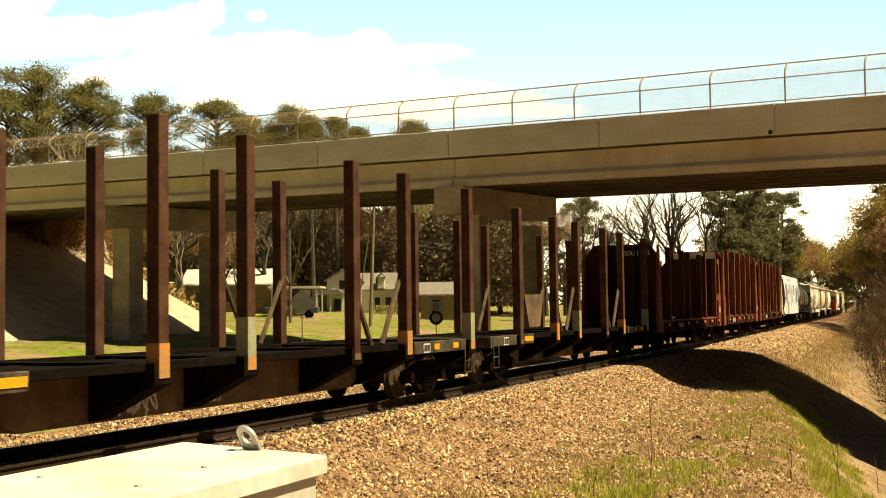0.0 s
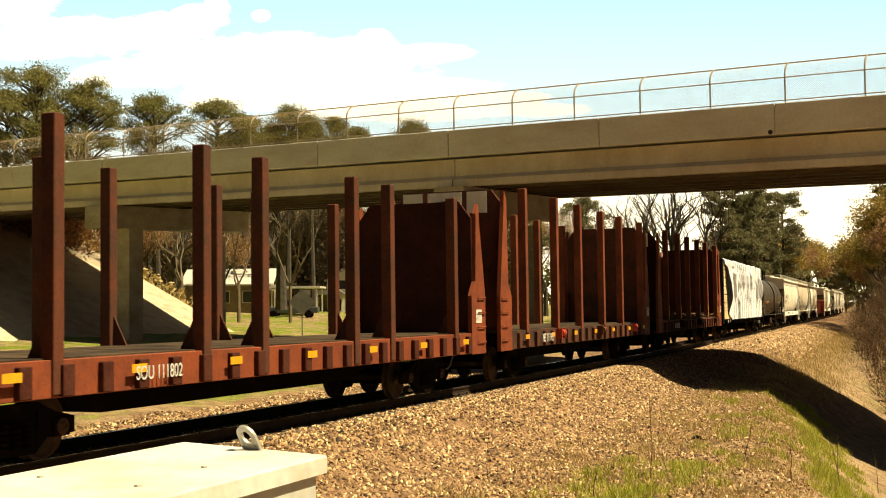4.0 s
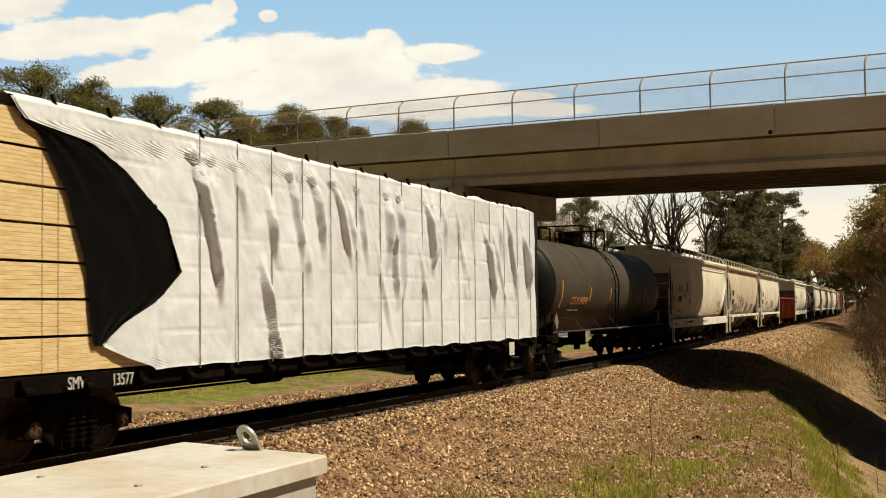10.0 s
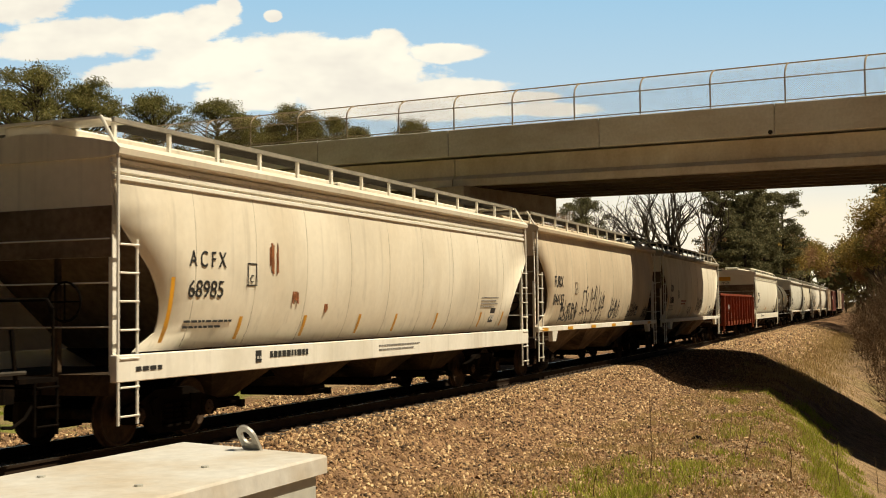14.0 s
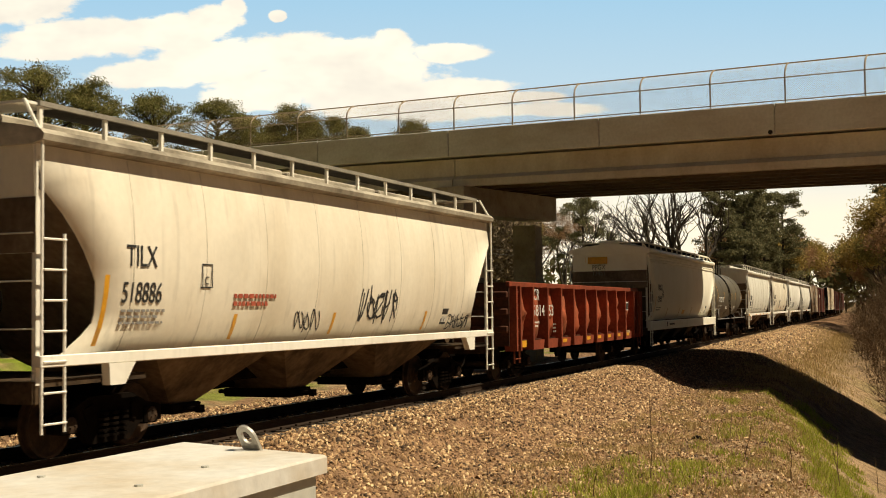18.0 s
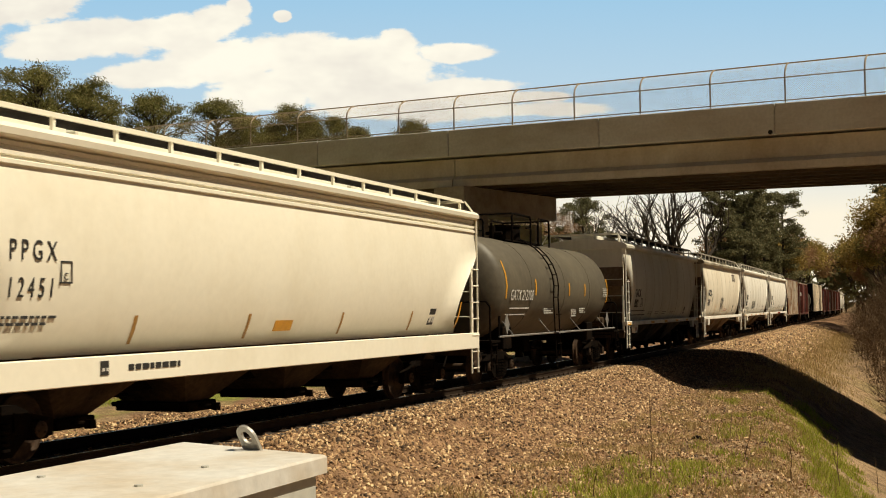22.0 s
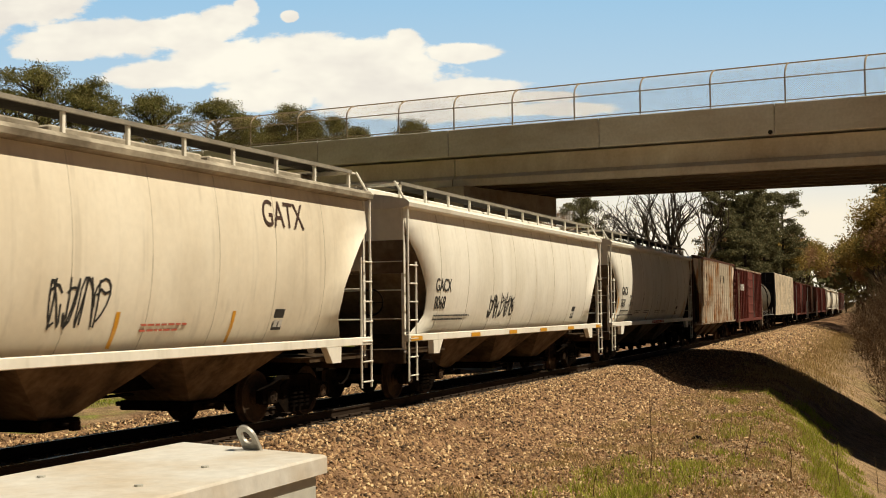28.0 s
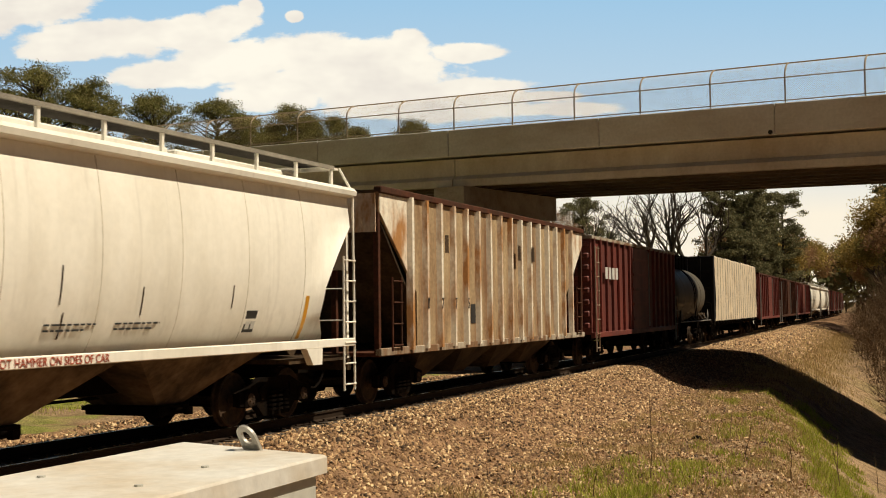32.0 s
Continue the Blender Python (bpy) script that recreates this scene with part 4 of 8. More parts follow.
    # end platforms, posts, ladders and grab irons
    for sgn in (-1, 1):
        xe = sgn * n / 2
        bm = bmesh.new()
        x0, x1 = sorted((xe, xe - sgn * 2.3))
        bx(bm, x0, x1, -1.5, 1.5, 1.02, 1.10)
        bx(bm, min(xe, xe - sgn * 0.12), max(xe, xe - sgn * 0.12), -1.5, 1.5, 0.82, 1.10)
        part("end_platform", bm, GRIME, car)
        for y in (-1.47, -0.55, 0.55, 1.47):
            bm = bmesh.new()
            bx(bm, xe - sgn * 0.10 - 0.04, xe - sgn * 0.10 + 0.04, y - 0.032, y + 0.032, 1.05, 4.1 if abs(y) > 1 else 3.3)
            part("end_post", bm, trim if abs(y) > 1 else GRIME, car)
        for z in (1.75, 2.35, 2.95):
            bm = bmesh.new()
            rod(bm, (xe - sgn * 0.04, -1.47, z), (xe - sgn * 0.04, 1.47, z), 0.012, 6)
            part("grab_iron", bm, trim, car)
        for y in (-1.60, 1.60):
            ladder(car, xe - (0.05 if sgn > 0 else 0.0) - (0.40 if sgn > 0 else -0.05), y, 0.42 if sill == "deep" else 0.45, 2.95, 0.42, trim, 7)
            bm = bmesh.new()
            q = xe - sgn * 0.05
            pipe(bm, [(q, y, 2.9), (q, y, 4.15), (q, y * 0.82, zb + 0.0)], 0.024, 6)
            part("corner_handrail", bm, trim, car)
    bm = bmesh.new()
    rod(bm, (n / 2 - 0.9, -0.75, 1.32), (n / 2 - 0.9, 0.1, 1.32), 0.2, 14)
    part("air_reservoir", bm, GRIME, car)
    bm = bmesh.new()
    q = Vector((-n / 2 - 0.06, -0.8, 2.1))
    pipe(bm, [q + Vector((0, 0.27 * math.cos(i * math.tau / 16), 0.27 * math.sin(i * math.tau / 16))) for i in range(17)], 0.018, 5)
    for i in range(4):
        rod(bm, q, q + Vector((0, 0.27 * math.cos(i * math.tau / 4), 0.27 * math.sin(i * math.tau / 4))), 0.012, 5)
    part("brake_wheel", bm, STEEL_DARK, car)
    # bays below
    w = (n - 5.2) / bays
    for i in range(bays):
        c = -n / 2 + 2.6 + (i + 0.5) * w
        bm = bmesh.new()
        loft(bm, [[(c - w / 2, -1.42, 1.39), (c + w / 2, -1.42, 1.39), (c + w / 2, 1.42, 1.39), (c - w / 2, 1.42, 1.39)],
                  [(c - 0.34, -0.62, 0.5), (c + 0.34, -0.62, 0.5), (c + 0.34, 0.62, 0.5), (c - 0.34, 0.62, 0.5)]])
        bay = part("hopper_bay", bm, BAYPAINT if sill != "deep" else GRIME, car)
        bm = bmesh.new()
        bx(bm, c - 0.4, c + 0.4, -0.72, 0.72, 0.34, 0.5, 0.02)
        rod(bm, (c - 0.1, -1.0, 0.42), (c - 0.1, 1.0, 0.42), 0.04, 8)
        bx(bm, c - 0.16, c - 0.04, -1.08, -0.98, 0.36, 0.48)
        part("outlet_gate", bm, STEEL_DARK, bay)
    # seams
    if seams:
        bm = bmesh.new()
        zz = [1.42, 1.55, 1.7, 1.85, 2.0, 2.2, 2.4, 2.6, 2.8, 3.0, 3.2, 3.4, 3.6, 3.85, 4.05]
        outer = [bm.verts.new((0.0, -side_y(z) - 0.008, z)) for z in zz]
        left = [bm.verts.new((-0.014, -side_y(z) + 0.004, z)) for z in zz]
        right = [bm.verts.new((0.014, -side_y(z) + 0.004, z)) for z in zz]
        for i in range(len(zz) - 1):
            bm.faces.new((left[i], outer[i], outer[i + 1], left[i + 1]))
            bm.faces.new((outer[i], right[i], right[i + 1], outer[i + 1]))
        me = finish(bm, "weld_seam", SEAM)
        for i in range(seams):
            shared("weld_seam", me, car, pose(-n / 2 + 1.9 + i * (n - 3.8) / (seams - 1), 0, 0))
    running_gear(car, n)
    return car


def strip(car, k, off, z0, z1, w=0.10, material=None):
    """A reflective strip, or a dent's dark mark, up the curved side, off metres from the front end."""
    x = off - (CARS[k][1] - CARS[k][0]) / 2
    bm = bmesh.new()
    zz = [z0 + (z1 - z0) * i / 4 for i in range(5)]
    a = [bm.verts.new((x, -side_y(z) - 0.008, z)) for z in zz]
    b = [bm.verts.new((x + w, -side_y(z) - 0.008, z)) for z in zz]
    for i in range(4):
        bm.faces.new((a[i], b[i], b[i + 1], a[i + 1]))
    part("reflective_strip", bm, material or YELLOW, car)


def at(k, off):
    return off - (CARS[k][1] - CARS[k][0]) / 2


def data_panel(car, x, y, z, size=0.32):
    p = patch(car, "consolidated_stencil", x, x + size, y, z, z + size * 1.1, LETTER_BLACK)
    for i in range(2):
        patch(p, "stencil_bar", x + 0.03 + i * size * 0.5, x + size * 0.45 + i * size * 0.47, y - 0.006, z + 0.05, z + size * 0.55, LETTER_WHITE)


def clearance_mark(car, x, y, z, s=0.28):
    bm = bmesh.new()
    for q in ((0, s, 0, 0.02), (0, s, s * 1.3 - 0.02, s * 1.3), (0, 0.02, 0, s * 1.3), (s - 0.02, s, 0, s * 1.3)):
        bx(bm, x + q[0], x + q[1], -side_y(z + q[3]) - 0.01, -side_y(z + q[3]) - 0.004, z + q[2], z + q[3])
    m = part("clearance_mark", bm, LETTER_BLACK, car)
    text("C", s * 0.45, LETTER_BLACK, m, x + s * 0.32, y, z + s * 0.2)


OCHRE = mat("aged_ochre_reflector", (0.45, 0.24, 0.06), 0.5, var=0.2, scale=6)
CLEAN_CREAM = mat("clean_pale_cream_paint", (0.86, 0.82, 0.70), 0.5, var=0.04, scale=0.7, fine=8, second=(0.79, 0.74, 0.61), amount=0.35, streak=0.6, bump=0.03)


def build_hoppers():
    y = -1.632
    # H: smooth-sided cream car with a deep white sill
    c = covered_hopper("H", CREAM, EDGE_A, "deep", trim=WHITE, seams=9, label="cream covered hopper car with deep white sill and rust spots")
    text("A C F X", 0.25, LETTER_BLACK, c, at("H", 1.72), y, 2.62, 0.85)
    text("68985", 0.27, LETTER_BLACK, c, at("H", 1.72), y, 2.16, 1.05)
    strip(c, "H", 1.28, 1.5, 2.45, 0.10)
    clearance_mark(c, at("H", 3.35), y, 2.35)
    bars(c, at("H", 1.75), y, 1.78, 1.3, 2, LETTER_BLACK, seed=2)
    for o in (3.28, 5.42, 7.6, 9.3, 11.5, 14.3, 15.9):
        strip(c, "H", o, 1.50, 1.86)
    data_panel(c, at("H", 15.0), y, 1.60)
    for o, z, w, h in ((4.0, 2.55, 0.30, 0.55), (4.85, 2.05, 0.2, 0.28), (6.1, 1.9, 0.1, 0.2)):
        bm = bmesh.new()
        rnd = random.Random(int(o * 10))
        for i in range(9):
            q = at("H", o) + rnd.uniform(0, w)
            bx(bm, q, q + rnd.uniform(0.015, 0.05), -side_y(z + h / 2) - 0.012, -side_y(z + h / 2) - 0.004, z + rnd.uniform(0, h * 0.4), z + h - rnd.uniform(0, h * 0.4))
        part("rust_stain", bm, RUSTSPOT, c)
    bars(c, at("H", 14.2), y, 2.2, 1.2, 4, STRAP, h=0.025, seed=7)
    data_panel(c, at("H", 3.55), y, 1.12, 0.17)
    bars(c, at("H", 4.0), y, 1.18, 1.3, 1, LETTER_BLACK, h=0.10, seed=3)
    bars(c, at("H", 8.2), y, 1.22, 2.0, 2, STRAP, h=0.03, seed=4)
    bars(c, at("H", 0.4), y, 1.14, 0.6, 1, LETTER_BLACK, h=0.06, seed=5)
    # I: tan car with scrawls along its foot
    c = covered_hopper("I", TANPAINT, EDGE_B, "thin", trim=WHITE, bays=3, label="dusty tan covered hopper car with scrawls along its side")
    text("FURX", 0.34, LETTER_BLACK, c, at("I", 1.7), y, 2.55, 0.8)
    text("844155", 0.34, LETTER_BLACK, c, at("I", 1.7), y, 2.02, 0.8)
    clearance_mark(c, at("I", 4.0), y, 2.35)
    for o, w, h, z, sd, nl in ((2.6, 2.0, 0.55, 1.55, 3, 5), (4.9, 2.2, 1.25, 1.35, 11, 4), (7.2, 0.7, 0.85, 1.5, 13, 2), (8.8, 1.5, 0.62, 1.58, 5, 4), (11.6, 1.3, 0.45, 1.6, 8, 3), (14.3, 1.1, 0.4, 1.55, 9, 5)):
        graffiti(c, at("I", o), y - 0.004, z, w, h, sd, nl)
    data_panel(c, at("I", 13.0), y, 1.62)
    for o in (0.35, 3.0, 5.8, 8.6, 11.4, 14.5):
        patch(c, "reflective_strip", at("I", o), at("I", o + 0.55), -1.632, 1.29, 1.38, YELLOW)
    # J
    c = covered_hopper("J", CREAM, EDGE_B, "thin", trim=WHITE, bays=3, label="cream covered hopper car with dirty roof edge and white sill", roof_paint=SOOTED_ROOF)
    text("TILX", 0.31, LETTER_BLACK, c, at("J", 1.72), y, 2.58, 0.8)
    text("518886", 0.30, LETTER_BLACK, c, at("J", 1.66), y, 2.08, 0.75)
    clearance_mark(c, at("J", 3.55), y, 2.3)
    strip(c, "J", 1.28, 1.5, 2.45, 0.10)
    bars(c, at("J", 1.7), y, 1.95, 1.0, 3, STRAP, seed=12)
    bars(c, at("J", 4.5), y, 2.15, 1.3, 2, RED_TEXT, h=0.07, seed=13)
    for o in (4.6, 8.0, 12.3):
        strip(c, "J", o, 1.5, 1.9)
    graffiti(c, at("J", 9.0), y - 0.004, 1.72, 1.8, 0.62, 21, 5, 0.045)
    graffiti(c, at("J", 6.6), y - 0.004, 1.6, 0.9, 0.35, 22, 3, 0.03)
    graffiti(c, at("J", 13.7), y - 0.004, 1.5, 1.3, 0.3, 23, 5, 0.03)
    data_panel(c, at("J", 13.3), y, 1.6)
    text("TILX", 0.24, LETTER_BLACK, c, at("J", -0.035), 0.75, 3.85, 0.8, -90)
    text("518886", 0.22, LETTER_BLACK, c, at("J", -0.035), 0.75, 3.55, 0.8, -90)
    # L: smooth-sided grey-white car
    c = covered_hopper("L", CLEAN_CREAM, EDGE_A, "deep", trim=CLEAN_CREAM, seams=0, zb=4.53, board_edge=CLEAN_CREAM, label="smooth grey-white covered hopper car with deep white sill")
    text("P P G X", 0.26, LETTER_BLACK, c, at("L", 1.82), y, 2.60, 0.72)
    text("1 2 4 5 1", 0.26, LETTER_BLACK, c, at("L", 1.82), y, 2.14, 0.66)
    clearance_mark(c, at("L", 2.75), y, 2.32, 0.22)
    bars(c, at("L", 1.8), y, 1.88, 1.0, 2, LETTER_BLACK, seed=31)
    strip(c, "L", 1.42, 1.45, 2.35, 0.09)
    for o in (4.4, 7.4, 10.7, 13.9):
        strip(c, "L", o, 1.5, 1.9, 0.08, OCHRE)
    patch(c, "yellow_decal", at("L", 8.3), at("L", 8.9), y, 1.6, 1.78, YELLOW)
    data_panel(c, at("L", 14.9), y, 1.60)
    strip(c, "L", 16.6, 1.5, 2.1, 0.08)
    data_panel(c, at("L", 3.5), y, 1.12, 0.17)
    bars(c, at("L", 4.1), y, 1.16, 1.2, 1, LETTER_BLACK, h=0.08, seed=33)
    patch(c, "end_decal", at("L", -0.02), at("L", -0.01), 0.95, 3.72, 3.95, YELLOW)
    bm = bmesh.new()
    bx(bm, at("L", -0.036), at("L", -0.03), 0.05, 0.85, 3.68, 3.95)
    part("yellow_decal", bm, YELLOW, c)
    text("PPGX", 0.2, FADED_INK, c, at("L", -0.035), 0.68, 3.45, 0.8, -90)
    text("12451", 0.2, FADED_INK, c, at("L", -0.035), 0.68, 3.22, 0.8, -90)
    # N, O, P, Q: four alike grey-white cars
    c = covered_hopper("N", GREYPAINT, EDGE_B, "thin", trim=WHITE, bays=3, label="grey-white covered hopper car with yellow marks on its sill")
    text("GACX", 0.31, LETTER_BLACK, c, at("N", 1.7), y, 2.32, 0.8)
    text("8082", 0.31, LETTER_BLACK, c, at("N", 1.66), y, 1.93, 0.8)
    clearance_mark(c, at("N", 2.75), y, 1.95, 0.25)
    bars(c, at("N", 1.4), y, 1.78, 2.4, 1, LETTER_BLACK, seed=41)
    bars(c, at("N", 1.2), y, 1.62, 2.8, 1, LETTER_BLACK, seed=42)
    for i, o in enumerate((0.1, 4.4, 7.2, 9.8, 12.4, 15.2)):
        patch(c, "reflective_strip", at("N", o), at("N", o + 0.6), -1.632, 1.29, 1.38, YELLOW)
    for i, o in enumerate((4.6, 6.1, 7.6, 9.4)):
        bars(c, at("N", o), y, 1.72, 0.8, 2, STRAP, h=0.025, seed=44 + i)
    data_panel(c, at("N", 12.7), y, 1.62, 0.28)
    patch(c, "red_warning_decal", at("N", 1.35), at("N", 1.48), -1.64, 1.06, 1.2, RED_DEVICE)
    c = covered_hopper("O", CREAM, EDGE_B, "thin", trim=WHITE, bays=3, label="soot-streaked cream covered hopper car with rust runs", roof_paint=SOOTED_ROOF)
    text("GACX", 0.36, LETTER_BLACK, c, at("O", 1.75), y, 2.45, 0.85)
    text("7419", 0.36, LETTER_BLACK, c, at("O", 1.75), y, 1.95, 0.85)
    clearance_mark(c, at("O", 3.1), y, 2.2)
    text("GATX", 0.46, LETTER_BROWN, c, at("O", 11.7), -1.632, 3.36, 0.8)
    for o in (4.9, 8.0, 10.9):
        strip(c, "O", o, 1.45, 1.95, 0.09)
    graffiti(c, at("O", 6.6), y - 0.004, 1.75, 1.2, 0.65, 51, 4, 0.035)
    data_panel(c, at("O", 12.2), y, 1.62)
    bars(c, at("O", 8.6), y, 1.75, 1.1, 2, RED_TEXT, h=0.03, seed=53)
    c = covered_hopper("P", WHITE, EDGE_B, "thin", trim=WHITE, bays=3, label="white covered hopper car with yellow sill marks and a scrawl")
    text("GACX 8068", 0.2, LETTER_BLACK, c, at("P", -0.035), 0.9, 3.75, 0.9, -90)
    text("GACX", 0.30, LETTER_BLACK, c, at("P", 1.6), y, 2.34, 0.8)
    text("8068", 0.30, LETTER_BLACK, c, at("P", 1.6), y, 1.95, 0.8)
    graffiti(c, at("P", 5.2), y - 0.004, 1.72, 2.0, 0.55, 61, 5, 0.05)
    for o in (0.1, 3.7, 6.5, 9.2, 12.0, 15.3):
        patch(c, "reflective_strip", at("P", o), at("P", o + 0.6), -1.632, 1.29, 1.38, YELLOW)
    data_panel(c, at("P", 12.9), y, 1.62)
    bars(c, at("P", 1.7), y, 1.78, 2.2, 2, LETTER_BLACK, seed=63)
    c = covered_hopper("Q", WHITE, EDGE_B, "thin", trim=WHITE, bays=3, label="white covered hopper car, dents and yellow strips at its ends")
    text("GACX", 0.30, LETTER_BLACK, c, at("Q", 1.75), y, 2.38, 0.8)
    text("7633", 0.30, LETTER_BLACK, c, at("Q", 1.75), y, 1.95, 0.8)
    clearance_mark(c, at("Q", 3.1), y, 2.0)
    bars(c, at("Q", 1.8), y, 1.80, 1.3, 1, LETTER_BLACK, seed=71)
    bars(c, at("Q", 1.5), y, 1.64, 2.6, 1, LETTER_BLACK, seed=72)
    for i, o in enumerate((4.3, 6.0, 8.2, 9.6)):
        bars(c, at("Q", o), y, 1.78, 1.0, 2, LETTER_BLACK, h=0.025, seed=74 + i)
    strip(c, "Q", 1.25, 1.45, 2.3, 0.12)
    strip(c, "Q", 6.9, 1.45, 1.8, 0.1)
    strip(c, "Q", 14.75, 1.45, 2.2, 0.12)
    data_panel(c, at("Q", 12.9), y, 1.60)
    text("DO NOT HAMMER ON SIDES OF CAR", 0.115, RED_TEXT, c, at("Q", 6.9), -1.632, 1.29, 0.9)
    # dents: flat dark strips, with the shade of each crease put in as colour
    for o, z0, z1 in ((5.6, 2.1, 2.5), (8.4, 2.05, 2.55), (8.5, 1.6, 1.95), (10.1, 1.9, 2.3), (3.3, 1.95, 2.25), (12.4, 2.0, 2.35)):
        strip(c, "Q", o, z0, z1, 0.028, GRIME)
    text("GACX", 0.22, LETTER_BLACK, c, at("Q", -0.035), 0.4, 3.82, 0.8, -90)
    text("7633", 0.22, LETTER_BLACK, c, at("Q", -0.035), 0.4, 3.55, 0.8, -90)
    for k in ("Y", "Z"):
        covered_hopper(k, WHITE, EDGE_B, "thin", trim=WHITE, bays=3, label="white covered hopper car far down the train")


build_hoppers()


# ---- tank cars ----
def tank_car(k, paint, radius, centre, label, marks, lx=0.0, rails=((-1.3, -0.35), (0.35, 1.4)), rail_h=0.6, gap=0.75, dome=0.62, cnt=7, rail_paint=None, head_paint=None):
    a, b = CARS[k]
    n = b - a
    car = thing("tank_car", label, "freight car", "freight cars of the train")
    TRAIN[k] = car
    half = n / 2 - gap
    bm = bmesh.new()
    rings, seg = [], 36
    prof = []
    for i in range(7):
        q = i / 6 * math.pi / 2
        prof.append((-half + dome - dome * math.cos(q), max(0.03, radius * math.sin(q) ** 0.8)))
    prof += [(x, r) for x, r in ((-half / 2, radius), (0, radius), (half / 2, radius))]
    prof += [(-x, r) for x, r in prof[:7][::-1]]
    for x, r in prof:
        rings.append([(x, r * math.sin(j * math.tau / seg), centre + r * math.cos(j * math.tau / seg)) for j in range(seg)])
    loft(bm, rings)
    part("tank", bm, paint, car, smooth=True)
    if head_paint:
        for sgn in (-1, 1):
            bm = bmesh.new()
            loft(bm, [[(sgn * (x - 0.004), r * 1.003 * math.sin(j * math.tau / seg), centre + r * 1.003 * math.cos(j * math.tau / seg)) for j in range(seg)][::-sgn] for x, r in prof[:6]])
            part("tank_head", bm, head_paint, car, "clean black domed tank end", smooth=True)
    for x in (-half * 0.52, half * 0.05, half * 0.55):
        bm = bmesh.new()
        lathe(bm, [(radius + 0.001, -0.03), (radius + 0.008, -0.03), (radius + 0.008, 0.03), (radius + 0.001, 0.03)], 36)
        for v in bm.verts:
            v.co = Vector((x + v.co.y, v.co.x, centre + v.co.z))
        part("tank_band", bm, paint, car)
    for sgn in (-1, 1):
        bm = bmesh.new()
        x0, x1 = sorted((sgn * (n / 2), sgn * (half - 2.0)))
        bx(bm, x0, x1, -0.3, 0.3, 0.75, 1.1, 0.01)
        bx(bm, *sorted((sgn * (half - 1.9), sgn * (half - 1.2))), -1.1, 1.1, 0.85, 1.45, 0.02)
        part("stub_sill", bm, STEEL_DARK, car)
        bm = bmesh.new()
        bx(bm, *sorted((sgn * n / 2, sgn * (n / 2 - 0.7))), -1.5, 1.5, 1.08, 1.14)
        part("end_platform", bm, STEEL_DARK, car)
        for y in (-1.45, 1.45):
            bm = bmesh.new()
            q = sgn * (n / 2 - 0.05)
            pipe(bm, [(q, y, 1.1), (q, y, 2.0), (q, y * 0.93, 2.12), (q, y * 0.4, 2.12)], 0.024, 6)
            part("end_handrail", bm, STEEL_DARK, car)
            bm = bmesh.new()
            rod(bm, (sgn * (n / 2 - 0.7), y, 1.1), (sgn * (n / 2 - 0.78), y, 1.75), 0.03, 6)
            part("rail_stanchion", bm, STEEL_DARK, car)
            ladder(car, sgn * n / 2 - (0.42 if sgn > 0 else 0.0), y * 1.03, 0.42, 1.1, 0.4, STEEL_DARK, 3)
    for y in (-1.5, 1.5):
        bm = bmesh.new()
        rod(bm, (-n / 2 + 0.6, y, 1.22), (n / 2 - 0.6, y, 1.22), 0.028, 6)
        part("side_rail", bm, rail_paint or STRAP, car)
        for i in range(cnt):
            x = -half + 0.9 + i * (2 * half - 1.8) / (cnt - 1)
            bm = bmesh.new()
            rod(bm, (x, y, 1.22), (x - 0.12, y * 0.80, 1.62), 0.014, 6)
            part("rail_bracket", bm, rail_paint or STRAP, car)
        bm = bmesh.new()
        pts = []
        for i in range(9):
            q = i / 8 * math.radians(100)
            pts.append((0, math.copysign((radius + 0.1) * math.sin(q), y), centre + (radius + 0.1) * math.cos(q)))
        pts.append((0, y * 1.04, 0.5))
        for dx in (-0.24, 0.24):
            pipe(bm, [(p[0] + dx + lx, p[1], p[2]) for p in pts], 0.02, 6)
        lad = part("centre_ladder", bm, STEEL_DARK, car)
        for p in pts[1:]:
            bm = bmesh.new()
            rod(bm, (lx - 0.24, p[1], p[2]), (lx + 0.24, p[1], p[2]), 0.016, 6)
            part("rung", bm, STEEL_DARK, lad)
        for z in (1.75, 1.3, 0.9, 0.52):
            bm = bmesh.new()
            rod(bm, (lx - 0.24, y * 1.06, z), (lx + 0.24, y * 1.06, z), 0.016, 6)
            part("rung", bm, STEEL_DARK, lad)
        bm = bmesh.new()
        bx(bm, lx - 0.35, lx + 0.35, *sorted((y * 0.98, y * 1.12)), 1.2, 1.24)
        part("step", bm, STRAP, car)
    # top fittings inside a railed platform
    zt = centre + radius
    bm = bmesh.new()
    bx(bm, rails[0][0], rails[-1][1], -0.55, 0.55, zt - 0.06, zt - 0.02)
    part("top_platform", bm, STEEL_DARK, car)
    bm = bmesh.new()
    rod(bm, (lx - 0.15, 0, zt - 0.05), (lx - 0.15, 0, zt + 0.42), 0.45, 16)
    rod(bm, (lx - 0.15, 0, zt + 0.42), (lx - 0.15, 0, zt + 0.47), 0.49, 16)
    part("manway", bm, STEEL_DARK, car)
    for x in (lx - 1.0, lx + 0.65):
        bm = bmesh.new()
        rod(bm, (x, 0.1, zt), (x, 0.1, zt + 0.42), 0.09, 10)
        rod(bm, (x, -0.2, zt + 0.2), (x, 0.3, zt + 0.2), 0.05, 8)
        part("valve", bm, STEEL_DARK, car)
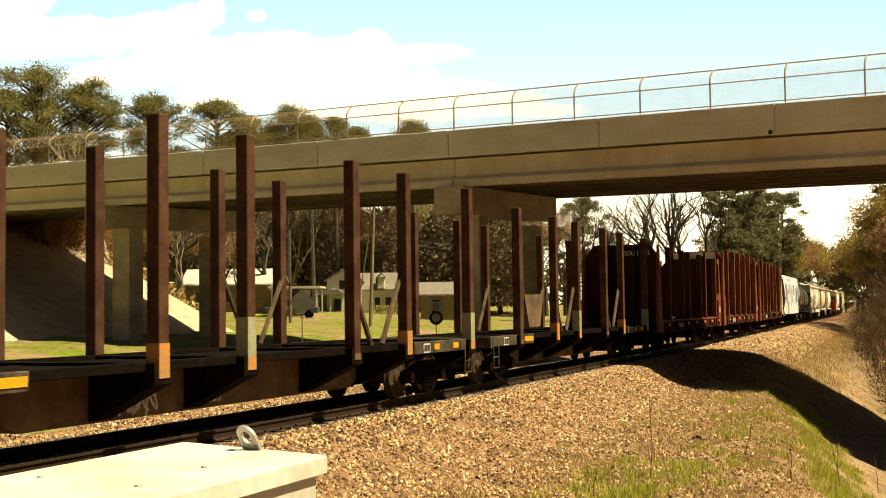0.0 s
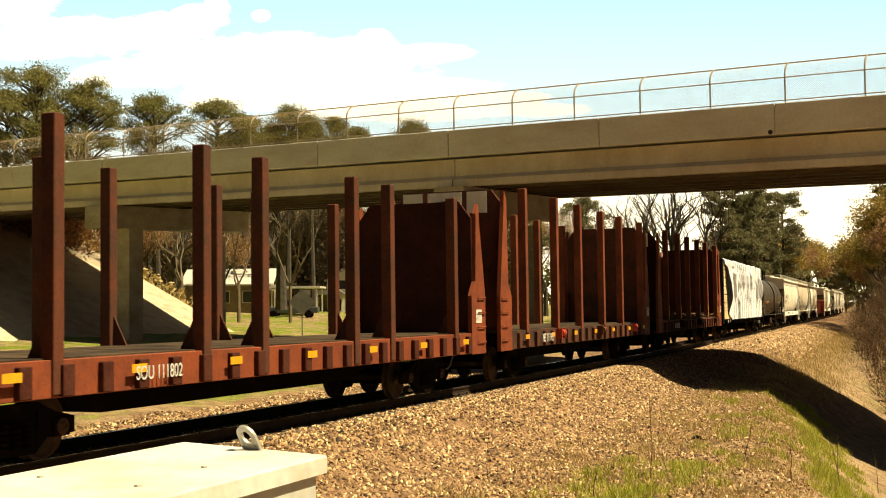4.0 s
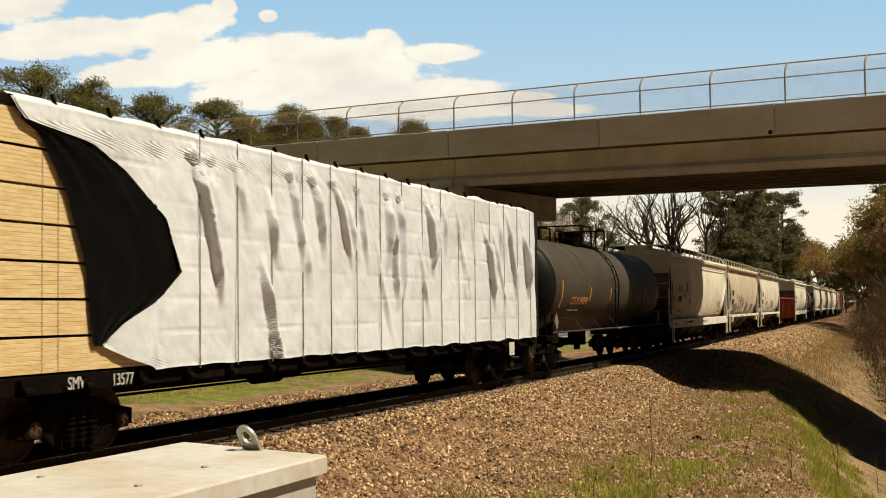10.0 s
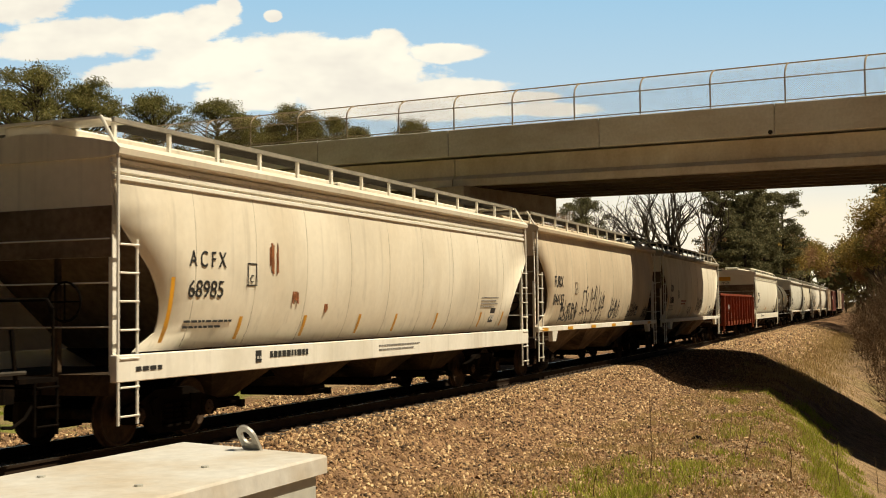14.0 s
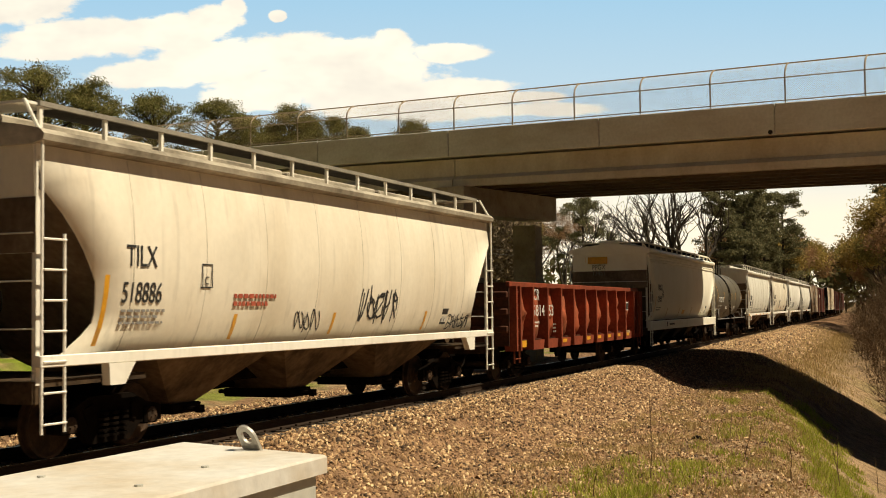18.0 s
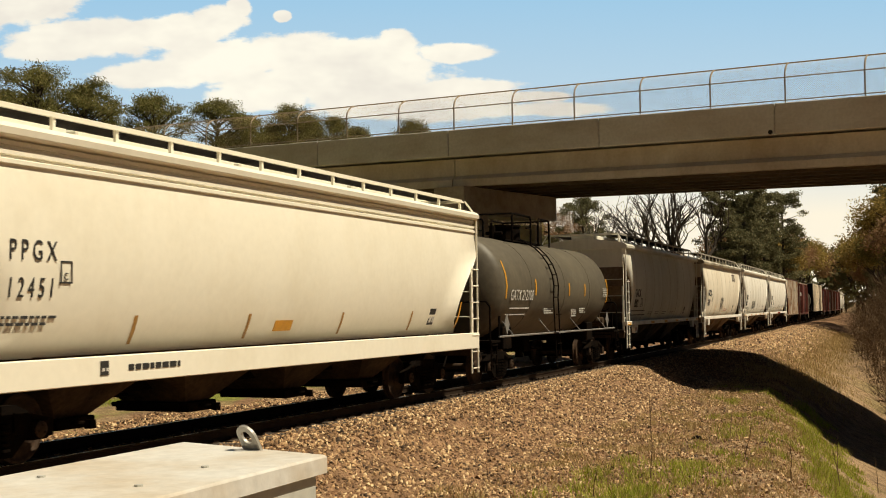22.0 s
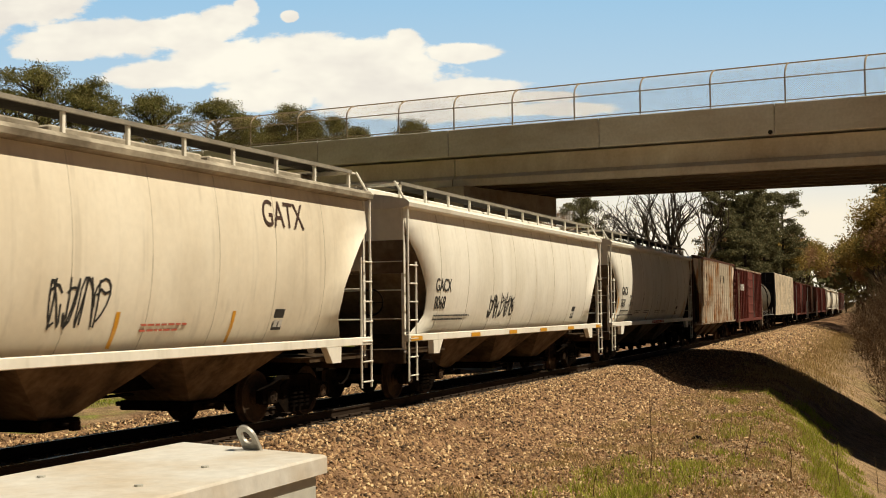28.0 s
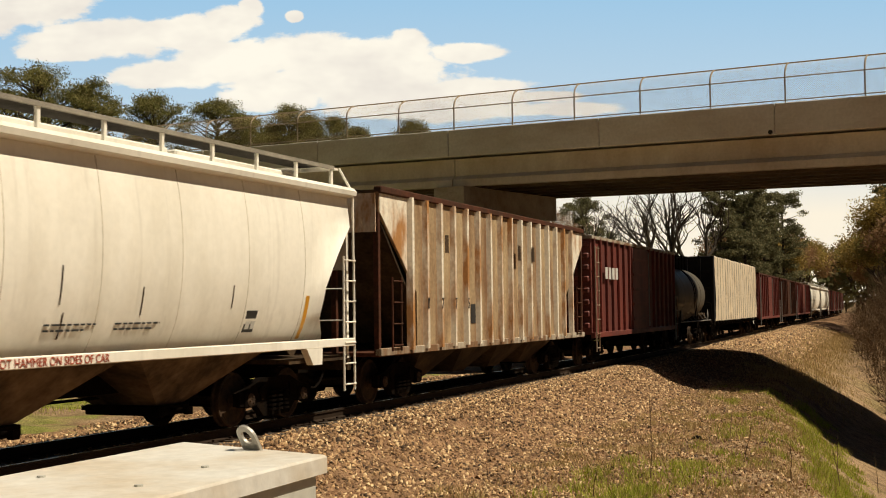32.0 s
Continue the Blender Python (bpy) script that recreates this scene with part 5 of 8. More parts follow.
    for x0, x1 in rails:
        for y in (-0.75, 0.75):
            bm = bmesh.new()
            pipe(bm, [(x0, y, zt - 0.12), (x0, y, zt + rail_h - 0.08), (x0 + 0.08, y, zt + rail_h), (x1 - 0.08, y, zt + rail_h), (x1, y, zt + rail_h - 0.08), (x1, y, zt - 0.12)], 0.03, 6)
            pipe(bm, [(x1 - 0.45, y, zt + rail_h * 0.5), (x1, y, zt + rail_h * 0.5)], 0.022, 6)
            part("platform_railing", bm, STEEL_DARK, car)
    for x in (rails[0][0], rails[-1][1]):
        bm = bmesh.new()
        pipe(bm, [(x, -0.75, zt + rail_h), (x, 0.75, zt + rail_h)], 0.028, 6)
        part("platform_railing", bm, STEEL_DARK, car)
    bm = bmesh.new()
    bx(bm, -0.3, 0.3, -0.25, 0.25, 0.62, centre - radius + 0.05)
    rod(bm, (0, 0, 0.45), (0, 0, 0.65), 0.12, 10)
    part("bottom_outlet", bm, STEEL_DARK, car)
    def surf(z):
        return -math.sqrt(max(0.01, radius ** 2 - (z - centre) ** 2)) - 0.012
    for off, z0, z1 in marks["strips"]:
        bm = bmesh.new()
        zz = [z0 + (z1 - z0) * i / 3 for i in range(4)]
        x = off - n / 2
        p = [bm.verts.new((x, surf(z), z)) for z in zz]
        q = [bm.verts.new((x + 0.1, surf(z), z)) for z in zz]
        for i in range(3):
            bm.faces.new((p[i], q[i], q[i + 1], p[i + 1]))
        part("reflective_strip", bm, YELLOW, car)
    for body, off, z, size, material, narrow in marks["texts"]:
        text(body, size, material, car, off - n / 2, surf(z) - 0.012, z, narrow, tilt=math.degrees(math.asin((centre - z - size * 0.35) / radius)))
    for off, z, w, rows, sd in marks["bars"]:
        bars(car, off - n / 2, surf(z) - 0.01, z, w, rows, marks["bar_mat"], h=0.03, gap=0.03, seed=sd)
    running_gear(car, n, 1.75, sill=False)
    for sgn in (-1, 1):
        for y in (-1.44, 1.44):
            bm = bmesh.new()
            q = sgn * (half - 0.5)
            prism(bm, [(q, 1.26), (q + 0.19, 1.52), (q, 1.78), (q - 0.19, 1.52)], y - 0.012, y + 0.012, "y")
            bx(bm, q - 0.02, q + 0.02, y + (0.014 if y < 0 else -0.034), y + (0.034 if y < 0 else -0.014), 1.2, 1.6)
            part("placard_holder", bm, STRAP, car)
    bm = bmesh.new()
    rod(bm, (half - 0.3, -1.25, 1.45), (half - 0.3, -0.6, 1.45), 0.16, 12)
    part("brake_cylinder", bm, GRIME, car)
    return car


TANK_GREY = mat("dusty_charcoal_tank_paint", (0.105, 0.092, 0.072), 0.55, var=0.2, scale=0.5, fine=7, second=(0.075, 0.066, 0.052), amount=0.5, streak=0.8, spec=0.25)
TANK_BLACK = mat("satin_black_tank_paint", (0.13, 0.113, 0.082), 0.5, var=0.2, scale=0.5, fine=7, second=(0.10, 0.086, 0.064), amount=0.5, streak=0.8, spec=0.3)
TANK_BROWN = mat("sooty_brown_tank_paint", (0.075, 0.062, 0.048), 0.55, var=0.2, scale=0.5, fine=7, second=(0.05, 0.042, 0.034), amount=0.5, streak=0.8, spec=0.25)
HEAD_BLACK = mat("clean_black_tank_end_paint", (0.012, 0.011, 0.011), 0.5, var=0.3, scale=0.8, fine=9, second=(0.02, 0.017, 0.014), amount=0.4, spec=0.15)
tank_car("G", TANK_BROWN, 1.51, 2.62, "long sooty charcoal tank car with yellow strips and railed top platform",
         {"strips": [(1.72, 1.95, 2.75), (5.1, 2.15, 2.6), (7.9, 2.15, 2.6), (11.0, 2.15, 2.6), (13.6, 2.15, 2.6), (15.9, 2.1, 2.8)],
          "texts": [("UTLX", 2.85, 2.04, 0.26, ORANGE_TEXT, 1.0), ("644949", 3.9, 2.04, 0.26, ORANGE_TEXT, 0.9)],
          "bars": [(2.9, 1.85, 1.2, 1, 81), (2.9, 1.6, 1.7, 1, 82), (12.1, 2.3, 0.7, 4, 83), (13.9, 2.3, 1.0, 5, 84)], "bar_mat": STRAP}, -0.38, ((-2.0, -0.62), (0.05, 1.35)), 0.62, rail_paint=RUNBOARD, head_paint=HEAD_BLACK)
tank_car("M", TANK_BLACK, 1.42, 2.52, "short dark grey tank car with white lettering and orange strips",
         {"strips": [(1.45, 2.2, 3.2), (4.03, 2.3, 2.75), (7.5, 2.3, 2.7), (9.35, 2.3, 2.7), (12.3, 2.1, 2.9)],
          "texts": [("GATX 212108", 1.83, 2.16, 0.295, LETTER_WHITE, 0.82)],
          "bars": [(2.0, 1.93, 1.7, 1, 91), (1.9, 1.76, 1.7, 1, 92), (5.2, 1.9, 0.9, 3, 93), (8.2, 1.85, 0.6, 4, 94), (9.1, 1.9, 0.7, 3, 95), (11.65, 2.55, 0.6, 5, 96)], "bar_mat": LETTER_WHITE},
         -1.02, ((-2.75, -1.0), (-0.25, 0.9)), 0.7, 0.9, 0.45, 4)
tank_car("T", TANK_GREY, 1.35, 2.5, "small grey tank car between boxcar and wrapped lumber car", {"strips": [], "texts": [], "bars": [], "bar_mat": STRAP})


# ---- flat cars with stakes ----
def stake_mesh(z0, z1, paint, w=0.20, gusset=False):
    bm = bmesh.new()
    bx(bm, -w / 2, w / 2, -0.11, 0.11, z0, z1, 0.012)
    if gusset:
        prism(bm, [(0.1, z0 + 0.4), (0.42, z0 + 0.4), (0.1, z0 + 1.0)], -0.012, 0.012, "x")
    return finish(bm, "stake", paint)


def bulkhead(car, x, out, height, paint, face, white_top=False, zb=0.86):
    """An end bulkhead whose back is at x; out is -1 at the front end and +1 at the rear."""
    bm = bmesh.new()
    xi = x - out * 0.62
    prof = [(-1.50, zb + 0.5), (1.50, zb + 0.5), (1.50, height - 0.42), (1.18, height), (-1.18, height), (-1.50, height - 0.42)]
    prism(bm, prof, xi - 0.04, xi + 0.04)
    head = part("bulkhead", bm, face, car)
    for y in (-0.55, 0.55):
        bm = bmesh.new()
        prism(bm, [(xi + out * 0.03, zb + 0.5), (x, zb + 0.5), (x - out * 0.02, 2.4), (x - out * 0.34, height - 0.05), (xi + out * 0.03, height - 0.05)], y - 0.06, y + 0.06, "y")
        part("bulkhead_rib", bm, face, head)
    for y in (-1.55, 1.55):
        bm = bmesh.new()
        prism(bm, [(xi - out * 0.30, zb), (x, zb), (x, 2.25), (x - out * 0.36, height - 0.5), (x - out * 0.40, height - 0.05), (x - out * 0.58, height - 0.30), (xi - out * 0.03, 2.6), (xi - out * 0.30, 2.25)], y - 0.05, y + 0.05, "y")
        part("bulkhead_side_plate", bm, paint, head)
        for z in (1.15, 1.5, 1.85, 2.2):
            bm = bmesh.new()
            q = x - out * 0.55
            pipe(bm, [(q, y * 1.03, z), (q, y * 1.06, z), (x - out * 0.08, y * 1.06, z), (x - out * 0.08, y * 1.03, z)], 0.014, 5)
            part("grab_iron", bm, paint, head)
    if white_top:
        for y0, y1 in ((-1.17, -0.62), (-0.48, 0.45), (0.62, 1.17)):
            bm = bmesh.new()
            bx(bm, *sorted((x - out * 0.30, x - out * 0.30 + out * 0.008)), y0, y1, height - 0.62, height - 0.06)
            part("white_panel", bm, WHITE, head)
    return head


SILL_BROWN = mat("grimy_dark_brown_sill_paint", (0.085, 0.04, 0.028), 0.75, var=0.35, scale=1.2, fine=16, second=(0.045, 0.026, 0.02), amount=0.5, spec=0.15)
# far darker red than the side plates: the bulkhead faces' shade is painted in
FACE_RED = mat("shaded_maroon_bulkhead_paint", (0.062, 0.017, 0.012), 0.75, var=0.3, scale=1.1, fine=16, second=(0.036, 0.012, 0.01), amount=0.5, spec=0.12)
STAKE_RED = mat("worn_oxide_red_stake_paint", (0.22, 0.058, 0.03), 0.65, var=0.3, scale=1.5, fine=18, second=(0.13, 0.04, 0.024), amount=0.5, spec=0.2)
STAKEBROWN = mat("sooty_oxide_stake_paint", (0.12, 0.036, 0.02), 0.7, var=0.3, scale=1.6, fine=18, second=(0.07, 0.03, 0.02), amount=0.5, spec=0.2)


def flat_car(k, paint, face, stakes, stake_h, bulk_h, label, white_top=False, debris=False, gusset=False, deck=1.38):
    a, b = CARS[k]
    n = b - a
    car = thing("bulkhead_flat_car", label, "freight car", "freight cars of the train")
    TRAIN[k] = car
    bm = bmesh.new()
    bx(bm, -n / 2 + 0.5, n / 2 - 0.5, -1.48, 1.48, deck - 0.07, deck)
    part("deck", bm, GRIME, car)
    for y0, y1 in ((-1.60, -1.46), (1.46, 1.60)):
        bm = bmesh.new()
        bx(bm, -n / 2 + 0.95, n / 2 - 0.95, y0, y1, 0.88, deck - 0.02, 0.01)
        part("side_sill", bm, {"C": paint, "D": SILL_BROWN, "E": STAKEBROWN}[k], car)
    bm = bmesh.new()
    loft(bm, [[(x, -0.4, z), (x, 0.4, z), (x, 0.4, deck - 0.08), (x, -0.4, deck - 0.08)] for x, z in ((-n / 2 + 0.4, 0.85), (-n / 2 + 3.6, 0.82), (-n / 2 + 5.2, 0.48), (n / 2 - 5.2, 0.48), (n / 2 - 3.6, 0.82), (n / 2 - 0.4, 0.85))])
    part("fishbelly_sill", bm, STEEL_DARK, car)
    for x, out in ((-n / 2, -1), (n / 2, 1)):
        bulkhead(car, x, out, bulk_h, paint, face, white_top)
    me = stake_mesh(0.92, stake_h, STAKEBROWN if k == "C" else STAKE_RED, gusset=gusset)
    for off in stakes:
        for y in (-1.53, 1.53):
            shared("stake", me, car, pose(off - n / 2, y, 0, 0, 0, 0 if y < 0 else 180))
    bm = bmesh.new()
    bx(bm, -0.11, 0.11, -0.05, 0.05, 0.90, 1.30, 0.01)
    pocket = finish(bm, "stake_pocket", RED if k == "C" else STAKEBROWN)
    x = -n / 2 + 1.4
    while x < n / 2 - 1.2:
        for y in (-1.64, 1.64):
            shared("stake_pocket", pocket, car, pose(x, y, 0))
        x += 0.78
    for j in range(7):
        q = -n / 2 + 1.75 + j * (n - 3.5) / 6
        if k != "E":
            patch(car, "reflective_strip", q, q + 0.34, -1.70, 1.12, 1.24, YELLOW)
        if k in "DE" and j % 2 == 1:
            bm = bmesh.new()
            rod(bm, (q + 0.7, -1.78, 1.22), (q + 1.05, -1.78, 1.22), 0.09, 10)
            bx(bm, q + 0.66, q + 0.72, -1.82, -1.62, 1.05, 1.34)
            bx(bm, q + 1.03, q + 1.09, -1.82, -1.62, 1.05, 1.34)
            part("tie_down_winch", bm, RED_DEVICE if j in (1, 5) and k == "D" else face, car, "lever winch for tie-down straps")
    if debris:
        rnd = random.Random(4)
        bm = bmesh.new()
        for i in range(420):
            cx, cy = rnd.uniform(-n / 2 + 1.2, n / 2 - 1.2), rnd.uniform(-1.5, 1.4)
            m = pose(cx, cy, deck + rnd.uniform(0.0, 0.10), rnd.uniform(-25, 25), rnd.uniform(-25, 25), rnd.uniform(0, 360))
            l = rnd.uniform(0.1, 0.45)
            bx(bm, -l, l, -0.05, 0.05, -0.02, 0.03, 0, m)
        part("bark_litter", bm, BARK, car)["kind"] = "stuff"
    running_gear(car, n, 2.6, sill=False)
    return car


c = flat_car("C", ORANGE_RED, FACE_RED, (2.82, 6.15, 7.86, 11.21, 12.83, 16.29), 4.48, 4.53, "oxide-red bulkhead flat car with tall stakes, empty", gusset=True)
text("SOU 111802", 0.20, LETTER_WHITE, c, at("C", 4.3), -1.705, 1.02, 0.75)
text("SOU 11802", 0.20, LETTER_WHITE, c, at("C", -0.01), -0.25, 4.05, 0.8, -90)
c = flat_car("D", ORANGE_RED, STAKEBROWN, (2.18, 5.19, 7.86, 10.79, 13.48, 16.84), 5.17, 5.03, "oxide-red bulkhead flat car with white-topped bulkheads, empty", white_top=True)
text("NS 111911", 0.24, LETTER_WHITE, c, at("D", 3.3), -1.705, 1.0, 0.75)
c = flat_car("E", ORANGE_RED, FACE_RED, (2.24, 5.21, 7.82, 10.75, 13.39, 16.76), 5.19, 5.03, "oxide-red bulkhead flat car littered with bark", white_top=True, debris=True)
for off in (2.24, 5.21, 7.82, 10.75, 13.39, 16.76):
    patch(c, "reflective_strip", at("E", off - 0.02), at("E", off + 0.075), -1.642, 1.42, 1.98, YELLOW)
text("NS 111901", 0.24, LETTER_WHITE, c, at("E", 3.27), -1.705, 1.0, 0.75)
for k in "CDE":
    x = at(k, CARS[k][1] - CARS[k][0] - 0.52)
    for xx in ((x,) if k != "C" else (at(k, 17.6),)):
        p = patch(TRAIN[k], "stencil_plate", xx, xx + 0.36, -1.605, 1.60, 1.92, LETTER_WHITE)
        patch(p, "stencil_face", xx + 0.03, xx + 0.33, -1.612, 1.63, 1.89, LETTER_BLACK)
        bars(p, xx + 0.05, -1.619, 1.82, 0.26, 3, LETTER_WHITE, h=0.04, gap=0.03, seed=5)
    text("NS", 0.16, LETTER_BLACK, TRAIN[k], at(k, 0.28), 0.2, 4.6, 0.9, -90) if k != "C" else None


BRACE = mat("dull_brown_brace_steel", (0.15, 0.105, 0.07), 0.8, var=0.3, scale=2, second=(0.07, 0.045, 0.03), amount=0.5, spec=0.1)
SILL_GREY = mat("grimy_grey_end_sill", (0.10, 0.085, 0.065), 0.8, var=0.35, scale=1.5, fine=14, second=(0.03, 0.024, 0.018), amount=0.5, spec=0.1)
STAKE_ORANGE = mat("faded_orange_stake_paint", (0.55, 0.22, 0.05), 0.6, var=0.3, scale=5, second=(0.35, 0.20, 0.09), amount=0.45)


def log_car(k, stakes, stake_h, braces, label, number):
    a, b = CARS[k]
    n = b - a
    car = thing("log_car", label, "freight car", "freight cars of the train")
    TRAIN[k] = car
    bm = bmesh.new()
    loft(bm, [[(x, -0.45, z), (x, 0.45, z), (x, 0.45, 1.12), (x, -0.45, 1.12)] for x, z in ((-n / 2 + 0.1, 0.86), (-n / 2 + 3.3, 0.86), (-n / 2 + 4.6, 0.34), (n / 2 - 4.6, 0.34), (n / 2 - 3.3, 0.86), (n / 2 - 0.1, 0.86))])
    part("fishbelly_sill", bm, LOGBROWN, car, "dusty tan fishbelly centre sill")
    bm = bmesh.new()
    bx(bm, -n / 2 + 0.1, n / 2 - 0.1, -0.95, 0.95, 1.12, 1.18)
    part("sill_top_plate", bm, STEEL_DARK, car)
    for y in (-1.38, 1.38):
        bm = bmesh.new()
        bx(bm, -n / 2 + 0.1, n / 2 - 0.1, y - 0.07, y + 0.07, 1.10, 1.24, 0.01)
        part("side_rail", bm, STEEL_DARK, car)
    me = stake_mesh(1.0, stake_h, LOGRED, 0.24)
    bm = bmesh.new()
    prism(bm, [(-1.60, 0.92), (-1.60, 1.22), (1.60, 1.22), (1.60, 0.92), (0.5, 0.38), (-0.5, 0.38)], -0.22, 0.22)
    beam = finish(bm, "cross_bearer", STEEL_DARK)
    for i, off in enumerate(stakes):
        shared("cross_bearer", beam, car, pose(off - n / 2, 0, 0))
        for y in (-1.5, 1.5):
            s = shared("stake", me, car, pose(off - n / 2, y, 0))
            if y < 0 and i % 3 == 1:
                bm = bmesh.new()
                bx(bm, -0.126, 0.126, -0.116, 0.116, 1.0, 1.5)
                part("stake_foot", bm, STAKE_ORANGE, s, "orange painted stake foot")
            elif y < 0 and i % 3 == 2:
                bm = bmesh.new()
                bx(bm, -0.126, 0.126, -0.116, 0.116, 1.0, 1.2)
                part("stake_foot", bm, STAKE_ORANGE, s, "orange painted stake foot")
                bm = bmesh.new()
                bx(bm, -0.124, 0.124, -0.114, 0.114, 1.2, 1.85)
                part("stake_band", bm, GREENISH, s)
            else:
                bm = bmesh.new()
                bx(bm, -0.126, 0.126, -0.116, 0.116, 1.0, 1.12)
                part("stake_foot", bm, LOGBROWN, s)
    for x0, x1 in braces:
        for y in (-1.42, 1.42):
            for f in (1, -1):
                bm = bmesh.new()
                u0, u1 = (x0, x1) if f == 1 else (x1, x0)
                rod(bm, (u0 - n / 2, y, 2.7), ((x0 + x1) / 2 - n / 2 - f * 0.25, y, 1.25), 0.055, 6)
                part("brace", bm, BRACE, car)
    for sgn in (-1, 1):
        bm = bmesh.new()
        x0, x1 = sorted((sgn * (n / 2 - 0.1), sgn * (n / 2 - 3.6)))
        bx(bm, x0, x1, -1.52, -1.36, 0.98, 1.24, 0.012)
        bx(bm, x0, x1, 1.36, 1.52, 0.98, 1.24, 0.012)
        bx(bm, sgn * (n / 2 - 0.1) - 0.08, sgn * (n / 2 - 0.1) + 0.08, -1.52, 1.52, 0.95, 1.24, 0.012)
        end = part("end_sill", bm, SILL_GREY, car)
        p = sgn * n / 2 - (3.15 if sgn > 0 else -1.0)
        plate = patch(end, "stencil_plate", p, p + 0.36, -1.528, 1.0, 1.2, LETTER_WHITE)
        patch(plate, "stencil_face", p + 0.03, p + 0.165, -1.534, 1.03, 1.17, LETTER_BLACK)
        patch(plate, "stencil_face", p + 0.195, p + 0.33, -1.534, 1.03, 1.17, LETTER_BLACK)
        for q, w in (((-2.55, 0.28), (-1.45, 0.32)) if sgn > 0 else ((2.75, 0.8),)):
            patch(end, "reflective_strip", sgn * n / 2 + q, sgn * n / 2 + q + w, -1.528, 1.05, 1.18, YELLOW)
        # step and hose at the corner
        bm = bmesh.new()
        q = sgn * (n / 2 - 0.45)
        pipe(bm, [(q - 0.2, -1.5, 1.0), (q - 0.2, -1.5, 0.45), (q + 0.2, -1.5, 0.45), (q + 0.2, -1.5, 1.0)], 0.018, 6)
        pipe(bm, [(q - 0.2, -1.5, 0.72), (q + 0.2, -1.5, 0.72)], 0.018, 6)
        part("corner_step", bm, SILL_GREY, car)
    text(number, 0.24, LETTER_WHITE, car, number_at(k), -0.46, 0.43 if k == "A" else 0.49, 0.9)
    running_gear(car, n, 2.0, sill=False)
    return car


def number_at(k):
    return at(k, 9.05 if k == "A" else 6.95)


c = log_car("A", (2.75, 6.25, 8.62, 12.42, 14.85, 18.5), 4.80, ((12.42, 14.85),), "maroon skeleton log car with tall stakes, empty", "283")
text("BTMX", 0.24, LETTER_WHITE, c, at("A", 8.95), -0.46, 0.72, 0.85)
graffiti(c, at("A", 6.65), -0.46, 0.40, 1.0, 0.40, 101, 3, 0.05, "white sprayed scrawl").data.materials[0] = LETTER_WHITE
c = log_car("B", (2.3, 5.75, 8.25, 11.8, 14.3, 18.3), 4.62, ((5.75, 8.25), (11.8, 14.3)), "maroon skeleton log car with stakes and slanting braces", "730")
text("BTMX", 0.24, LETTER_WHITE, c, at("B", 6.1), -0.46, 0.49, 0.8)
bm = bmesh.new()
prism(bm, [(2.48, 2.42), (4.75, 2.45), (4.3, 1.28), (3.0, 1.26)], 1.36, 1.40, "y")
part("bunk_panel", bm, LOGBROWN, c, "rusty upright steel panel")


# ---- centre-beam cars with wrapped lumber ----
TEAR = [(1.15, 3.5), (1.3, 2.9), (1.5, 2.3), (1.8, 2.75), (2.1, 3.5), (2.53, 4.1), (3.3, 3.75), (3.9, 2.85), (4.2, 2.1), (4.36, 0.75), (4.66, 0.5)]
LINING = [(1.15, 2.3), (1.6, 2.12), (2.5, 2.0), (3.5, 1.6), (4.2, 1.1), (4.36, 0.74), (4.66, 0.49)]


